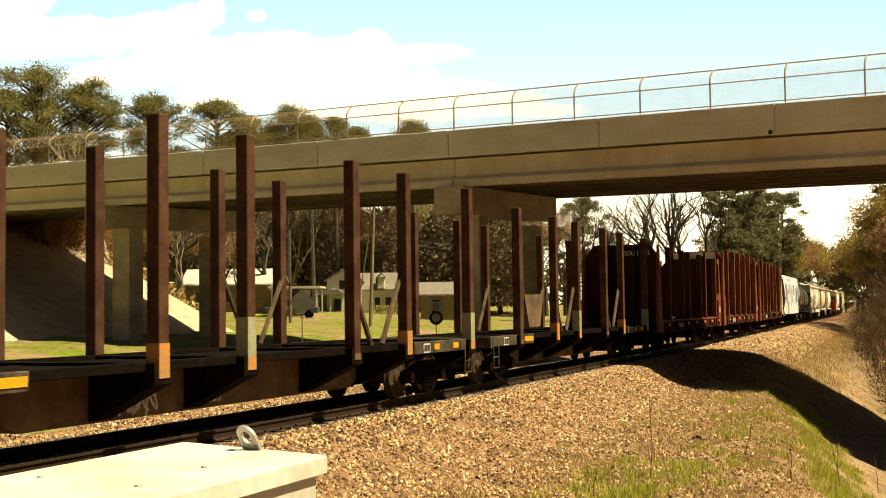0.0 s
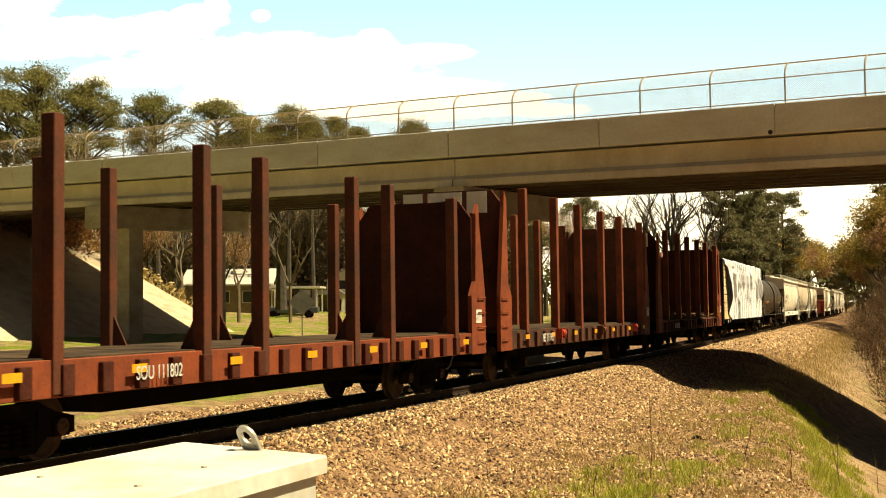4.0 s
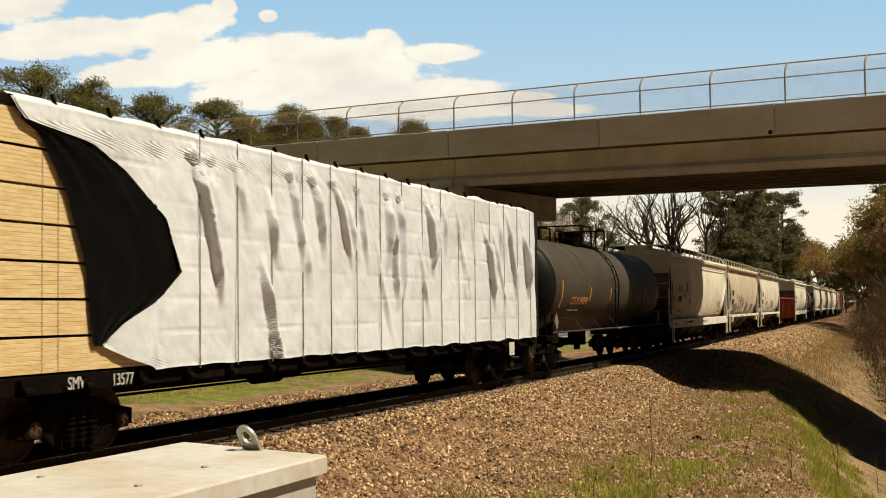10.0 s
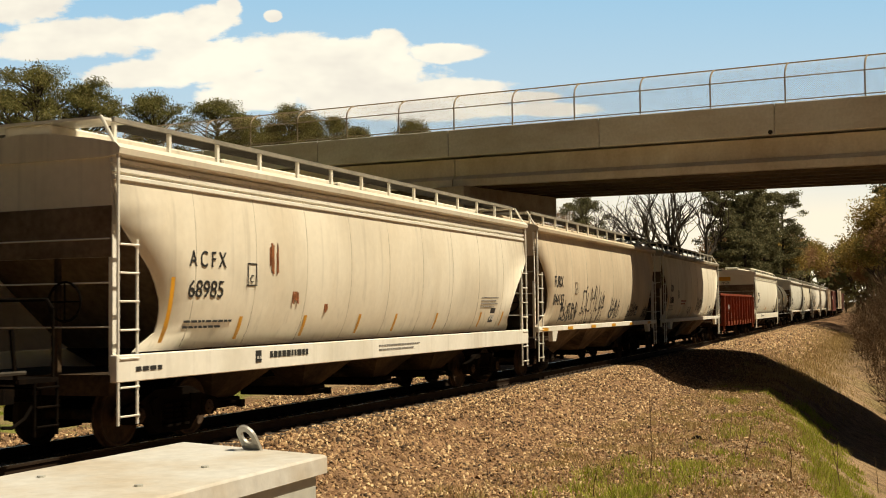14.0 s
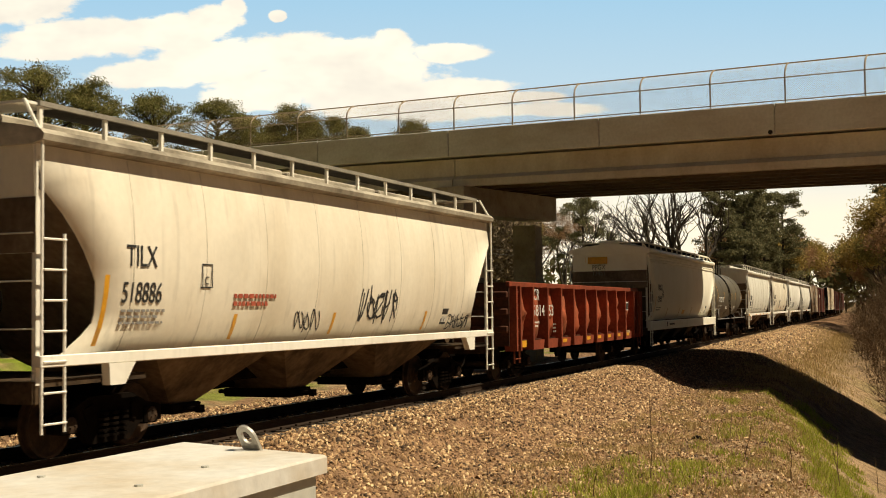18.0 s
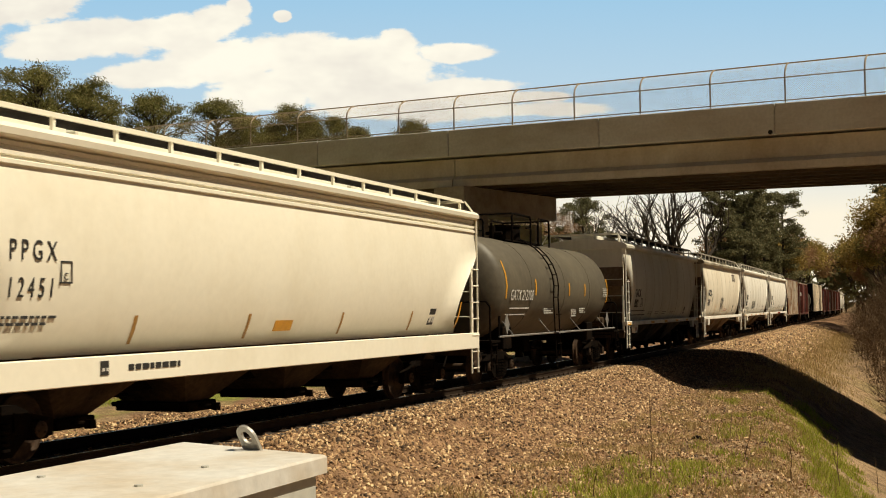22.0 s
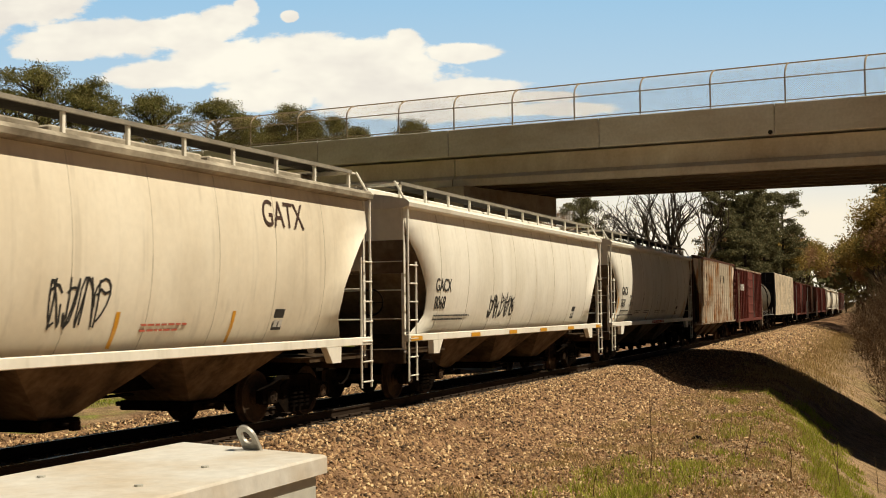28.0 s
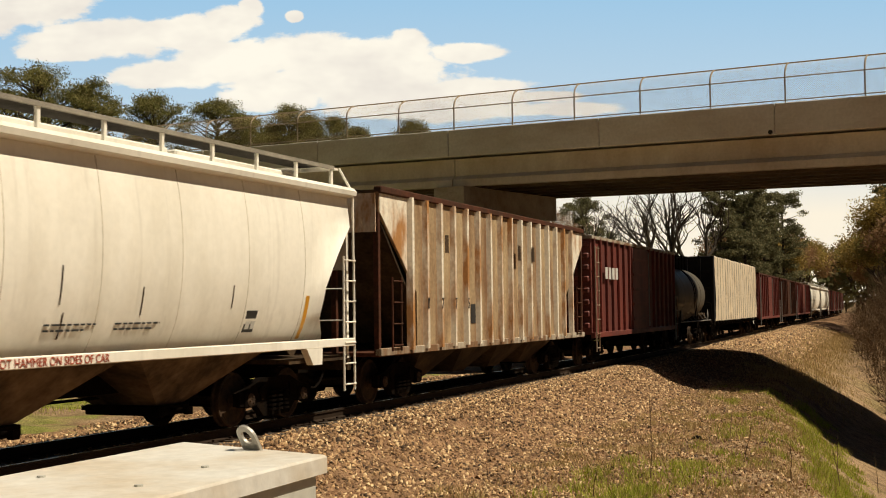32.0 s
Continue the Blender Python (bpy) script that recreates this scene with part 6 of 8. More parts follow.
def lumber_car(k, wrap, tear, label, bundles):
    a, b = CARS[k]
    n = b - a
    car = thing("centre_beam_car", label, "freight car", "freight cars of the train")
    TRAIN[k] = car
    bm = bmesh.new()
    bx(bm, -n / 2, n / 2, -1.42, 1.42, 0.92, 1.16, 0.01)
    part("deck", bm, STEEL_DARK, car)
    bm = bmesh.new()
    bx(bm, -0.06, 0.06, -0.06, 0.03, 0.92, 1.12)
    rod(bm, (-0.07, -0.08, 0.98), (0.07, -0.08, 0.98), 0.06, 8)
    winch = finish(bm, "tie_down_winch", STEEL_DARK)
    for i in range(18):
        for y in (-1.46, 1.46):
            shared("tie_down_winch", winch, car, pose(-n / 2 + 0.8 + i * (n - 1.6) / 17, y, 0, 0, 0, 0 if y < 0 else 180))
    for sgn in (-1, 1):
        x = sgn * (n / 2 - 0.18)
        bm = bmesh.new()
        bx(bm, x - 0.05, x + 0.05, -1.46, 1.46, 1.16, 4.62)
        end = part("end_bulkhead", bm, NAVY, car)
        for y in (-1.4, -0.7, 0, 0.7, 1.4):
            bm = bmesh.new()
            bx(bm, x - 0.18, x + 0.18, y - 0.07, y + 0.07, 1.16, 4.64, 0.01)
            part("bulkhead_post", bm, NAVY, end)
        for z in (2.0, 2.9, 3.8, 4.55):
            bm = bmesh.new()
            bx(bm, x - 0.12, x + 0.12, -1.42, 1.42, z - 0.06, z + 0.06, 0.01)
            part("bulkhead_beam", bm, NAVY, end)
    bm = bmesh.new()
    bx(bm, -n / 2 + 0.3, n / 2 - 0.3, -0.08, 0.08, 1.16, 4.5)
    part("centre_beam", bm, NAVY, car)
    if bundles:
        boards = {}
        for i in range(7):
            z = 1.19 + i * 0.475
            for sgn in (-1, 1):
                bm = bmesh.new()
                y0, y1 = sorted((sgn * 0.14, sgn * 1.42))
                bx(bm, -n / 2 + 0.45, -n / 2 + 5.2, y0 + 0.02, y1 - 0.02, z, z + 0.43)
                bun = part("lumber_bundle", bm, LUMBER, car)
                if (sgn, y0) not in boards:
                    bm = bmesh.new()
                    bx(bm, 0, 4.78, y0, y1, 0, 0.0535, 0.003)
                    boards[(sgn, y0)] = finish(bm, "board", LUMBER)
                for r in range(8):
                    shared("board", boards[(sgn, y0)], bun, pose(-n / 2 + 0.42 + 0.006 * ((r * 5 + i * 3) % 7), 0, z + r * 0.055))
                bm = bmesh.new()
                for q in (1.2, 1.5):
                    bx(bm, -n / 2 + q, -n / 2 + q + 0.012, y0 - 0.004, y1 + 0.004, z, z + 0.44)
                part("bundle_strap", bm, STRAP, bun)
    rows = 92
    rnd = random.Random(18)
    folds = []
    for i in range(30):
        folds.append((-n / 2 + 4.6 + i * (n - 5.4) / 30 + rnd.uniform(-0.3, 0.3), rnd.uniform(0.05, 0.5), rnd.uniform(-0.03, 0.08), rnd.choice((0.0, 0.0, 0.0, 0.5, 1.1, 1.6)), rnd.uniform(1.0, 2.6), rnd.choice((0.06, 0.09, 0.13, 0.17)) * (1.0 if tear else 0.3)))
    def wrinkle(x, z):
        q = noise.noise(Vector((x * 0.45 - z * 0.2, z * 0.6, 3.1))) * 0.05
        for xf, lean_, bow, start, run, high in folds:
            down = 4.5 - z - start
            if 0.0 < down < run:
                d = x - (xf + lean_ * down - bow * down * down) + 0.04 * noise.noise(Vector((xf, z * 2.2, 5.0)))
                if -0.5 < d < 0.5:
                    up = max(0.0, 1.0 + d / 0.085) if d < 0 else max(0.0, 1.0 - d / 0.26)
                    q += high * up * min(1.0, down * 1.6, (run - down) * 1.6)
        q += 0.012 * noise.noise(Vector((x * 3.0, z * 2.4, 0.4))) + 0.008 * noise.noise(Vector((x * 7.0 + z * 3.0, z * 5.0, 1.4)))
        # the edge of each tier of bundles shows through here and there
        tier = ((z - 1.19) / 0.475) % 1.0
        q -= 0.020 * max(0.0, noise.noise(Vector((x * 0.7, round(z / 0.475) * 3.0, 8.0))) + 0.35) * max(0.0, 1.0 - min(tier, 1.0 - tier) * 14)
        strap_d = abs(((x + 50.0) / 1.07 + 0.5) % 1.0 - 0.5) * 1.07
        q -= 0.016 * max(0.0, 1.0 - strap_d * 12)
        return q
    for sgn in (-1, 1):
        bm = bmesh.new()
        grid = []
        cols = 560 if sgn < 0 else 60
        for j in range(rows + 1):
            z = 1.14 + (4.6 - 1.14) * j / rows
            xl = -n / 2 + (interp(TEAR, z) if tear and sgn < 0 else 0.36)
            xr = n / 2 - 0.36
            rowv = []
            for i in range(cols + 1):
                x = xl + (xr - xl) * i / cols
                dz = 0.05 * noise.noise(Vector((x * 1.3, 9.0, 0))) if j == 0 else (0.07 * noise.noise(Vector((x * 0.9, 4.0, 0))) if j == rows else 0.0)
                rowv.append(bm.verts.new((x, sgn * (1.50 + wrinkle(x, z)), z + dz)))
            grid.append(rowv)
        top = [bm.verts.new((v.co.x, sgn * 0.05, 4.66 + 0.05 * noise.noise(Vector((v.co.x, 1.0, 0.0))))) for v in grid[-1]]
        grid.append([bm.verts.new((v.co.x, sgn * 1.38, v.co.z + 0.07)) for v in grid[-1]])
        grid.append(top)
        for r0, r1 in zip(grid[:-1], grid[1:]):
            for i in range(cols):
                q = (r0[i], r0[i + 1], r1[i + 1], r1[i])
                bm.faces.new(q if sgn < 0 else q[::-1]).smooth = True
        part("lumber_wrap", bm, wrap, car, "wrinkled white plastic wrap over lumber" if tear else "")
    if tear:
        bm = bmesh.new()
        grid = []
        for j in range(24):
            z = 1.5 + (4.62 - 1.5) * j / 23
            xa, xb = -n / 2 + interp(LINING, z), -n / 2 + max(interp(TEAR, z), interp(LINING, z) + 0.03) + 0.05
            grid.append([bm.verts.new((xa + (xb - xa) * i / 16, -1.475 + 0.05 * noise.noise(Vector((i * 0.5, z * 1.6, 2.0))), z)) for i in range(17)])
        for r0, r1 in zip(grid[:-1], grid[1:]):
            for i in range(16):
                bm.faces.new((r0[i], r0[i + 1], r1[i + 1], r1[i])).smooth = True
        part("wrap_lining", bm, WRAP_BLACK, car, "black inside of the torn plastic wrap")
    bm = bmesh.new()
    bx(bm, -0.008, 0.008, -1.515, -1.503, 1.1, 4.62)
    strap = finish(bm, "tie_down_strap", STRAP)
    x = -n / 2 + (4.3 if tear else 1.2)
    while x < n / 2 - 0.5:
        shared("tie_down_strap", strap, car, pose(round((x + 50.0) / 1.07) * 1.07 - 50.0, 0, 0))
        x += 1.07
    bm = bmesh.new()
    rod(bm, (0, -1.46, 4.60), (0, -1.40, 4.74), 0.03, 6)
    hook = finish(bm, "strap_hook", STEEL_DARK)
    for i in range(18):
        shared("strap_hook", hook, car, pose(-n / 2 + 1.4 + i * (n - 2.4) / 17, 0, 0))
    patch(car, "stencil_plate", n / 2 - 2.6, n / 2 - 2.2, -1.49, 0.72, 1.06, LETTER_WHITE)
    running_gear(car, n, 2.3)
    return car


c = lumber_car("F", WRAP, True, "centre-beam car of lumber in torn white wrap, black deck", True)
text("SMW", 0.17, LETTER_WHITE, c, at("F", 1.6), -1.50, 0.96, 0.8)
text("13577", 0.17, LETTER_WHITE, c, at("F", 2.5), -1.50, 0.96, 0.8)
lumber_car("U", WRAP_TAN, False, "centre-beam car of lumber in dirty cream wrap", False)


# ---- gondola ----
def gondola(k, label):
    a, b = CARS[k]
    n = b - a
    car = thing("gondola_car", label, "freight car", "freight cars of the train")
    TRAIN[k] = car
    bm = bmesh.new()
    bx(bm, -n / 2, n / 2, -1.5, 1.5, 0.98, 1.08)
    part("floor", bm, BROWN, car)
    stands = [0.12, 0.46] + [1.58 + 1.387 * i for i in range(10)] + [n - 0.42, n - 0.12]
    stands = [q - n / 2 for q in stands]
    posts = len(stands)
    for y in (-1.5, 1.5):
        sgn = 1 if y > 0 else -1
        bm = bmesh.new()
        bx(bm, -n / 2, n / 2, *sorted((y - sgn * 0.09, y + sgn * 0.03)), 2.50, 2.64, 0.015)
        part("top_chord", bm, GONPOST, car)
        bm = bmesh.new()
        bx(bm, -n / 2, n / 2, *sorted((y - sgn * 0.05, y)), 0.96, 1.10, 0.01)
        part("bottom_chord", bm, RED, car)
        # dented panels between the posts
        for i in range(posts - 1):
            x0, x1 = stands[i], stands[i + 1]
            bm = bmesh.new()
            g = []
            for jz in range(11):
                z = 1.08 + 1.44 * jz / 10
                g.append([bm.verts.new((x0 + (x1 - x0) * ix / 10, y - sgn * 0.15 + sgn * (0.17 * math.sin(math.pi * ix / 10) ** 0.5 * math.sin(math.pi * min(1.0, jz / 8.6)) ** 0.5 + (0.07 if i in (2, 3) else 0.2) * noise.noise(Vector((x0 * 1.7 + ix * 0.3, z * 3.4, y))) * math.sin(math.pi * ix / 10)), z)) for ix in range(11)])
            for r0, r1 in zip(g[:-1], g[1:]):
                for ix in range(10):
                    q = (r0[ix], r0[ix + 1], r1[ix + 1], r1[ix])
                    bm.faces.new(q if sgn < 0 else q[::-1]).smooth = True
            part("side_panel", bm, GONRED, car)
        bm = bmesh.new()
        prism(bm, [(-0.05, 0.82), (0.05, 0.82), (0.065, 1.2), (0.05, 2.52), (-0.05, 2.52), (-0.065, 1.2)], *sorted((y - sgn * 0.15, y + sgn * 0.19)), "y")
        me = finish(bm, "side_post", GONPOST)
        for i in range(posts):
            shared("side_post", me, car, pose(stands[i], 0, 0))
    for i in range(2, posts - 3):
        x0, x1 = stands[i], stands[i + 1]
        bm = bmesh.new()
        prism(bm, [(x0 + 0.1, 1.06), (x1 - 0.1, 1.06), (x1 - 0.2, 0.80), (x0 + 0.2, 0.80)], -1.60, -1.55, "y")
        step = part("sill_step", bm, GONPOST, car)
        if i not in (2, 3, 5):
            patch(step, "reflective_strip", x0 + 0.35, x0 + 0.8, -1.605, 0.92, 1.02, YELLOW)
    for sgn in (-1, 1):
        bm = bmesh.new()
        x = sgn * (n / 2 - 0.05)
        bx(bm, x - 0.05, x + 0.05, -1.5, 1.5, 0.95, 2.62)
        end = part("end_wall", bm, BROWN, car)
        for z in (1.4, 1.85, 2.3):
            bm = bmesh.new()
            bx(bm, x - 0.12, x + 0.12, -1.48, 1.48, z - 0.09, z + 0.09, 0.03)
            part("end_rib", bm, BROWN, end)
        for y in (-1.60, 1.60):
            ladder(car, x - (0.5 if sgn > 0 else -0.05), y, 0.5, 2.45, 0.42, ORANGE_RED, 6)
    text("CR", 0.32, LETTER_WHITE, car, at(k, 1.90), -1.59, 2.16, 0.9)
    text("5814", 0.32, LETTER_WHITE, car, at(k, 1.78), -1.59, 1.72, 1.3)
    text("53", 0.32, LETTER_WHITE, car, at(k, 3.32), -1.59, 1.72, 1.15)
    bars(car, at(k, 3.75), -1.59, 1.44, 0.3, 3, FADED_INK, h=0.05, seed=9)
    graffiti(car, at(k, 0.72), -1.59, 1.22, 0.62, 0.5, 303, 2, 0.07, "tan sprayed scrawl").data.materials[0] = FADED_TAN
    patch(car, "reflective_strip", at(k, 0.62), at(k, 1.12), -1.61, 0.90, 1.08, YELLOW)
    bars(car, at(k, 1.85), -1.60, 1.52, 0.5, 2, LETTER_WHITE, h=0.05, seed=8)
    p = patch(car, "stencil_frame", at(k, 12.98), at(k, 13.42), -1.60, 1.82, 2.12, LETTER_WHITE)
    p = patch(p, "stencil_field", at(k, 13.02), at(k, 13.38), -1.606, 1.86, 2.08, LETTER_BLACK)
    for o in (13.06, 13.17, 13.28):
        patch(p, "stencil_bar", at(k, o), at(k, o + 0.07), -1.612, 1.89, 2.05, LETTER_WHITE)
    graffiti(car, at(k, 12.98), -1.605, 1.22, 0.55, 0.5, 305, 2, 0.07, "tan sprayed scrawl").data.materials[0] = FADED_TAN
    bars(car, at(k, 12.9), -1.605, 0.98, 0.7, 1, FADED_TAN, h=0.12, seed=19)
    running_gear(car, n, 1.9)


FADED_TAN = mat("faded_tan_spray", (0.62, 0.46, 0.27), 0.8, var=0.3, scale=6, second=(0.45, 0.27, 0.14), amount=0.5)
GONPOST = mat("dark_red_gondola_paint", (0.26, 0.058, 0.03), 0.65, var=0.3, scale=1.4, fine=14, second=(0.18, 0.045, 0.026), amount=0.45, spec=0.15)
GONRED = mat("dented_rusty_panel_paint", (0.38, 0.088, 0.04), 0.7, var=0.3, scale=1.8, fine=10, second=(0.22, 0.07, 0.035), amount=0.45, bump=0.3, spec=0.2)
gondola("K", "red-brown gondola car with dented panels and ribs, empty")


# ---- ribbed hopper and boxcars ----
RUST_SHEET = mat("rusty_side_sheet_paint", (0.46, 0.34, 0.20), 0.75, var=0.3, scale=1.2, fine=12, second=(0.20, 0.10, 0.045), amount=0.46, streak=0.22)
RIB_WHITE = mat("rust_run_white_rib_paint", (0.82, 0.76, 0.65), 0.7, var=0.2, scale=1.3, fine=12, second=(0.42, 0.20, 0.07), amount=0.44, streak=0.35, contrast=0.08)


def ribbed_hopper(k, label):
    a, b = CARS[k]
    n = b - a
    car = thing("ribbed_hopper_car", label, "freight car", "freight cars of the train")
    TRAIN[k] = car
    zt = 4.30
    for y in (-1.5, 1.5):
        bm = bmesh.new()
        prism(bm, [(-n / 2, zt), (n / 2, zt), (n / 2, 3.9), (n / 2 - 1.9, 2.3), (n / 2 - 1.9, 1.15), (-n / 2 + 1.9, 1.15), (-n / 2 + 1.9, 2.3), (-n / 2, 3.9)], y - 0.02, y + 0.02, "y")
        part("side_sheet", bm, RUST_SHEET, car)
        bm = bmesh.new()
        bx(bm, -n / 2, n / 2, y - 0.09, y + 0.09, zt - 0.02, zt + 0.12, 0.02)
        part("top_chord", bm, BROWN, car)
        bm = bmesh.new()
        bx(bm, -n / 2, n / 2, y - 0.06, y + 0.08, 1.02, 1.17, 0.01)
        part("side_sill", bm, RUSTY_WHITE, car)
        sgn = 1 if y > 0 else -1
        bm = bmesh.new()
        prism(bm, [(-0.10, 0.0), (-0.055, sgn * 0.13), (0.055, sgn * 0.13), (0.10, 0.0)], 1.1, zt, "z")
        for v in bm.verts:
            v.co.y += y
        me = finish(bm, "side_rib", RIB_WHITE)
        for i in range(16):
            x = -n / 2 + 1.5 + i * (n - 3.0) / 15
            ob = shared("side_rib", me, car, pose(x, 0, 0))
    for sgn in (-1, 1):
        bm = bmesh.new()
        x = sgn * n / 2
        prism(bm, [(x, zt + 0.05), (x, 3.85), (x - sgn * 2.6, 1.2), (x - sgn * 2.65, 1.2), (x - sgn * 0.06, 3.85), (x - sgn * 0.06, zt + 0.05)], -1.48, 1.48, "y")
        part("slope_sheet", bm, GRIME, car)
        for y in (-1.45, -0.5, 0.5, 1.45):
            bm = bmesh.new()
            bx(bm, x - sgn * 0.05 - 0.05, x - sgn * 0.05 + 0.05, y - 0.06, y + 0.06, 1.05, 3.95, 0.01)
            part("end_post", bm, BROWN, car)
        bm = bmesh.new()
        bx(bm, *sorted((x, x - sgn * 2.2)), -1.5, 1.5, 1.0, 1.08)
        part("end_platform", bm, BROWN, car)
        for y in (-1.58, 1.58):
            ladder(car, x - (0.95 if sgn > 0 else -0.5), y, 1.1, 2.6, 0.45, BROWN, 4)
    bm = bmesh.new()
    prism(bm, [(-1.5, zt), (0, zt + 0.22), (1.5, zt)], -n / 2 + 0.1, n / 2 - 0.1)
    part("roof", bm, BROWN, car)
    w = (n - 5.0) / 4
    for i in range(4):
        q = -n / 2 + 2.5 + (i + 0.5) * w
        bm = bmesh.new()
        loft(bm, [[(q - w / 2, -1.4, 1.15), (q + w / 2, -1.4, 1.15), (q + w / 2, 1.4, 1.15), (q - w / 2, 1.4, 1.15)], [(q - 0.4, -0.7, 0.4), (q + 0.4, -0.7, 0.4), (q + 0.4, 0.7, 0.4), (q - 0.4, 0.7, 0.4)]])
        part("hopper_bay", bm, GRIME, car)
    for i, digit in enumerate("8775"):
        text(digit, 0.26, LETTER_BLACK, car, -n / 2 + 1.43 + (i + 1) * (n - 3.0) / 15, -1.636, 1.95, 0.62)
    for sx in (-1, 1):
        for y in (-1.5, 1.5):
            bm = bmesh.new()
            q = sx * n / 2
            prism(bm, [(q - sx * 0.03, 4.27), (q - sx * 1.38, 4.27), (q - sx * 1.38, 2.74), (q - sx * 0.03, 3.9)], *sorted((y * 1.016, y * 1.022)), "y")
            part("corner_sheet", bm, RIB_WHITE, car)
        bm = bmesh.new()
        bx(bm, *sorted((sx * (n / 2 + 0.006), sx * (n / 2 + 0.03))), -1.46, 1.46, 3.5, 4.28)
        part("end_sheet", bm, RIB_WHITE, car)
    patch(car, "consolidated_stencil", -n / 2 + 1.43 + 4.55 * (n - 3.0) / 15, -n / 2 + 1.43 + 4.55 * (n - 3.0) / 15 + 0.3, -1.53, 1.6, 2.05, LETTER_BLACK)
    for i, o in enumerate((3.1, 8.3, 9.5)):
        bm = bmesh.new()
        bx(bm, at(k, o + 0.15), at(k, o + 0.36), -1.655, -1.648, 3.2, 3.6)
        part("stencil_text_block", bm, GRIME, car)
    running_gear(car, n, 1.95)


ribbed_hopper("R", "rust-streaked white ribbed hopper car with brown top rail")


def box_car(k, paint, ribs, label, height=4.35):
    a, b = CARS[k]
    n = b - a
    car = thing("boxcar", label, "freight car", "freight cars of the train")
    TRAIN[k] = car
    bm = bmesh.new()
    bx(bm, -n / 2, n / 2, -1.5, 1.5, 1.05, height - 0.1)
    part("body", bm, paint, car)
    bm = bmesh.new()
    prism(bm, [(-1.58, height - 0.16), (-1.58, height - 0.06), (0, height + 0.12), (1.58, height - 0.06), (1.58, height - 0.16)], -n / 2 - 0.05, n / 2 + 0.05)
    part("roof", bm, RUSTY_WHITE if k == "S" else BROWN, car)
    bm = bmesh.new()
    bx(bm, -0.05, 0.05, -1.6, -1.5, 1.1, height - 0.12, 0.015)
    rib = finish(bm, "side_rib", paint)
    for i in range(ribs):
        x = -n / 2 + 0.25 + i * (n - 0.5) / (ribs - 1)
        if abs(x) > 1.6:
            shared("side_rib", rib, car, pose(x, 0, 0))
    bm = bmesh.new()
    bx(bm, -1.45, 1.45, -1.60, -1.52, 1.12, height - 0.22, 0.015)
    door = part("sliding_door", bm, paint, car)
    for i in range(5):
        bm = bmesh.new()
        z = 1.5 + i * 0.55
        bx(bm, -1.4, 1.4, -1.63, -1.59, z - 0.05, z + 0.05, 0.01)
        part("door_rib", bm, paint, door)
    bm = bmesh.new()
    rod(bm, (1.2, -1.66, 1.2), (1.2, -1.66, height - 0.3), 0.03, 6)
    part("lock_rod", bm, STRAP, door)
    for y0, y1 in ((-1.62, -1.48), (1.48, 1.62)):
        bm = bmesh.new()
        bx(bm, -n / 2, n / 2, y0, y1, 0.95, 1.12, 0.01)
        part("side_sill", bm, paint, car)
    for sgn in (-1, 1):
        x = sgn * n / 2
        for z in np.arange(1.35, height - 0.3, 0.38):
            bm = bmesh.new()
            bx(bm, x - 0.06, x + 0.06, -1.45, 1.45, float(z) - 0.1, float(z) + 0.1, 0.04)
            part("end_rib", bm, paint, car)
        ladder(car, x - (0.5 if sgn > 0 else -0.08), -1.64, 0.5, height - 0.4 if sgn < 0 else 2.4, 0.42, RUSTY_WHITE if k == "S" else STRAP, 8 if sgn < 0 else 4)
    if k == "S":
        for i in range(4):
            patch(car, "stencil_text_block", at(k, 1.6 + i * 0.5), at(k, 1.95 + i * 0.5), -1.605, 2.9, 3.3, LETTER_WHITE)
    running_gear(car, n, 2.0)


box_car("S", BOXRED, 17, "dull red ribbed boxcar with pale ladder and streaked roof")
for k in ("V", "W", "X", "XA", "XB", "XC", "XD"):
    box_car(k, BOXRED if k != "W" else BROWN, 13, "dull red boxcar far down the train")


# ---- scenery ----
BARKM = mat("grey_brown_bark", (0.075, 0.058, 0.04), 0.9, var=0.4, scale=3, fine=25, second=(0.04, 0.03, 0.022), amount=0.5, bump=0.5)
SIDING = mat("white_house_siding", (0.66, 0.62, 0.52), 0.7, var=0.1, scale=0.8)
ROOFING = mat("grey_shingle_roof", (0.22, 0.19, 0.16), 0.9, var=0.25, scale=2)
PALE_ROOF = mat("pale_metal_roof", (0.55, 0.52, 0.46), 0.6, var=0.12, scale=1)
BRICKISH = mat("tan_brick_wall", (0.26, 0.19, 0.13), 0.85, var=0.25, scale=3, fine=30)
GLASS_DARK = mat("dark_window_glass", (0.02, 0.022, 0.024), 0.08, var=0.1, bump=0)
SIGN_BACK = mat("weathered_sign_aluminium", (0.16, 0.15, 0.12), 0.6, 0.4, var=0.2, scale=4)
SIGN_WHITE = mat("white_sign_face", (0.62, 0.58, 0.48), 0.5, var=0.1, scale=4)
ORANGE_SIGN = mat("orange_warning_sign", (0.75, 0.28, 0.05), 0.5, var=0.1)
POLE_WOOD = mat("grey_utility_pole_wood", (0.23, 0.18, 0.12), 0.9, var=0.3, scale=2, streak=0.3)
ASPHALT = mat("worn_asphalt", (0.17, 0.155, 0.135), 0.9, var=0.2, scale=0.6, fine=30, second=(0.12, 0.11, 0.10), amount=0.5)
ROAD_PAINT = mat("white_road_paint", (0.70, 0.68, 0.60), 0.7, var=0.15, scale=2)
PAVING = mat("sunbleached_slope_paving", (0.50, 0.41, 0.29), 0.85, var=0.15, scale=0.8, fine=14, second=(0.38, 0.28, 0.19), amount=0.4)
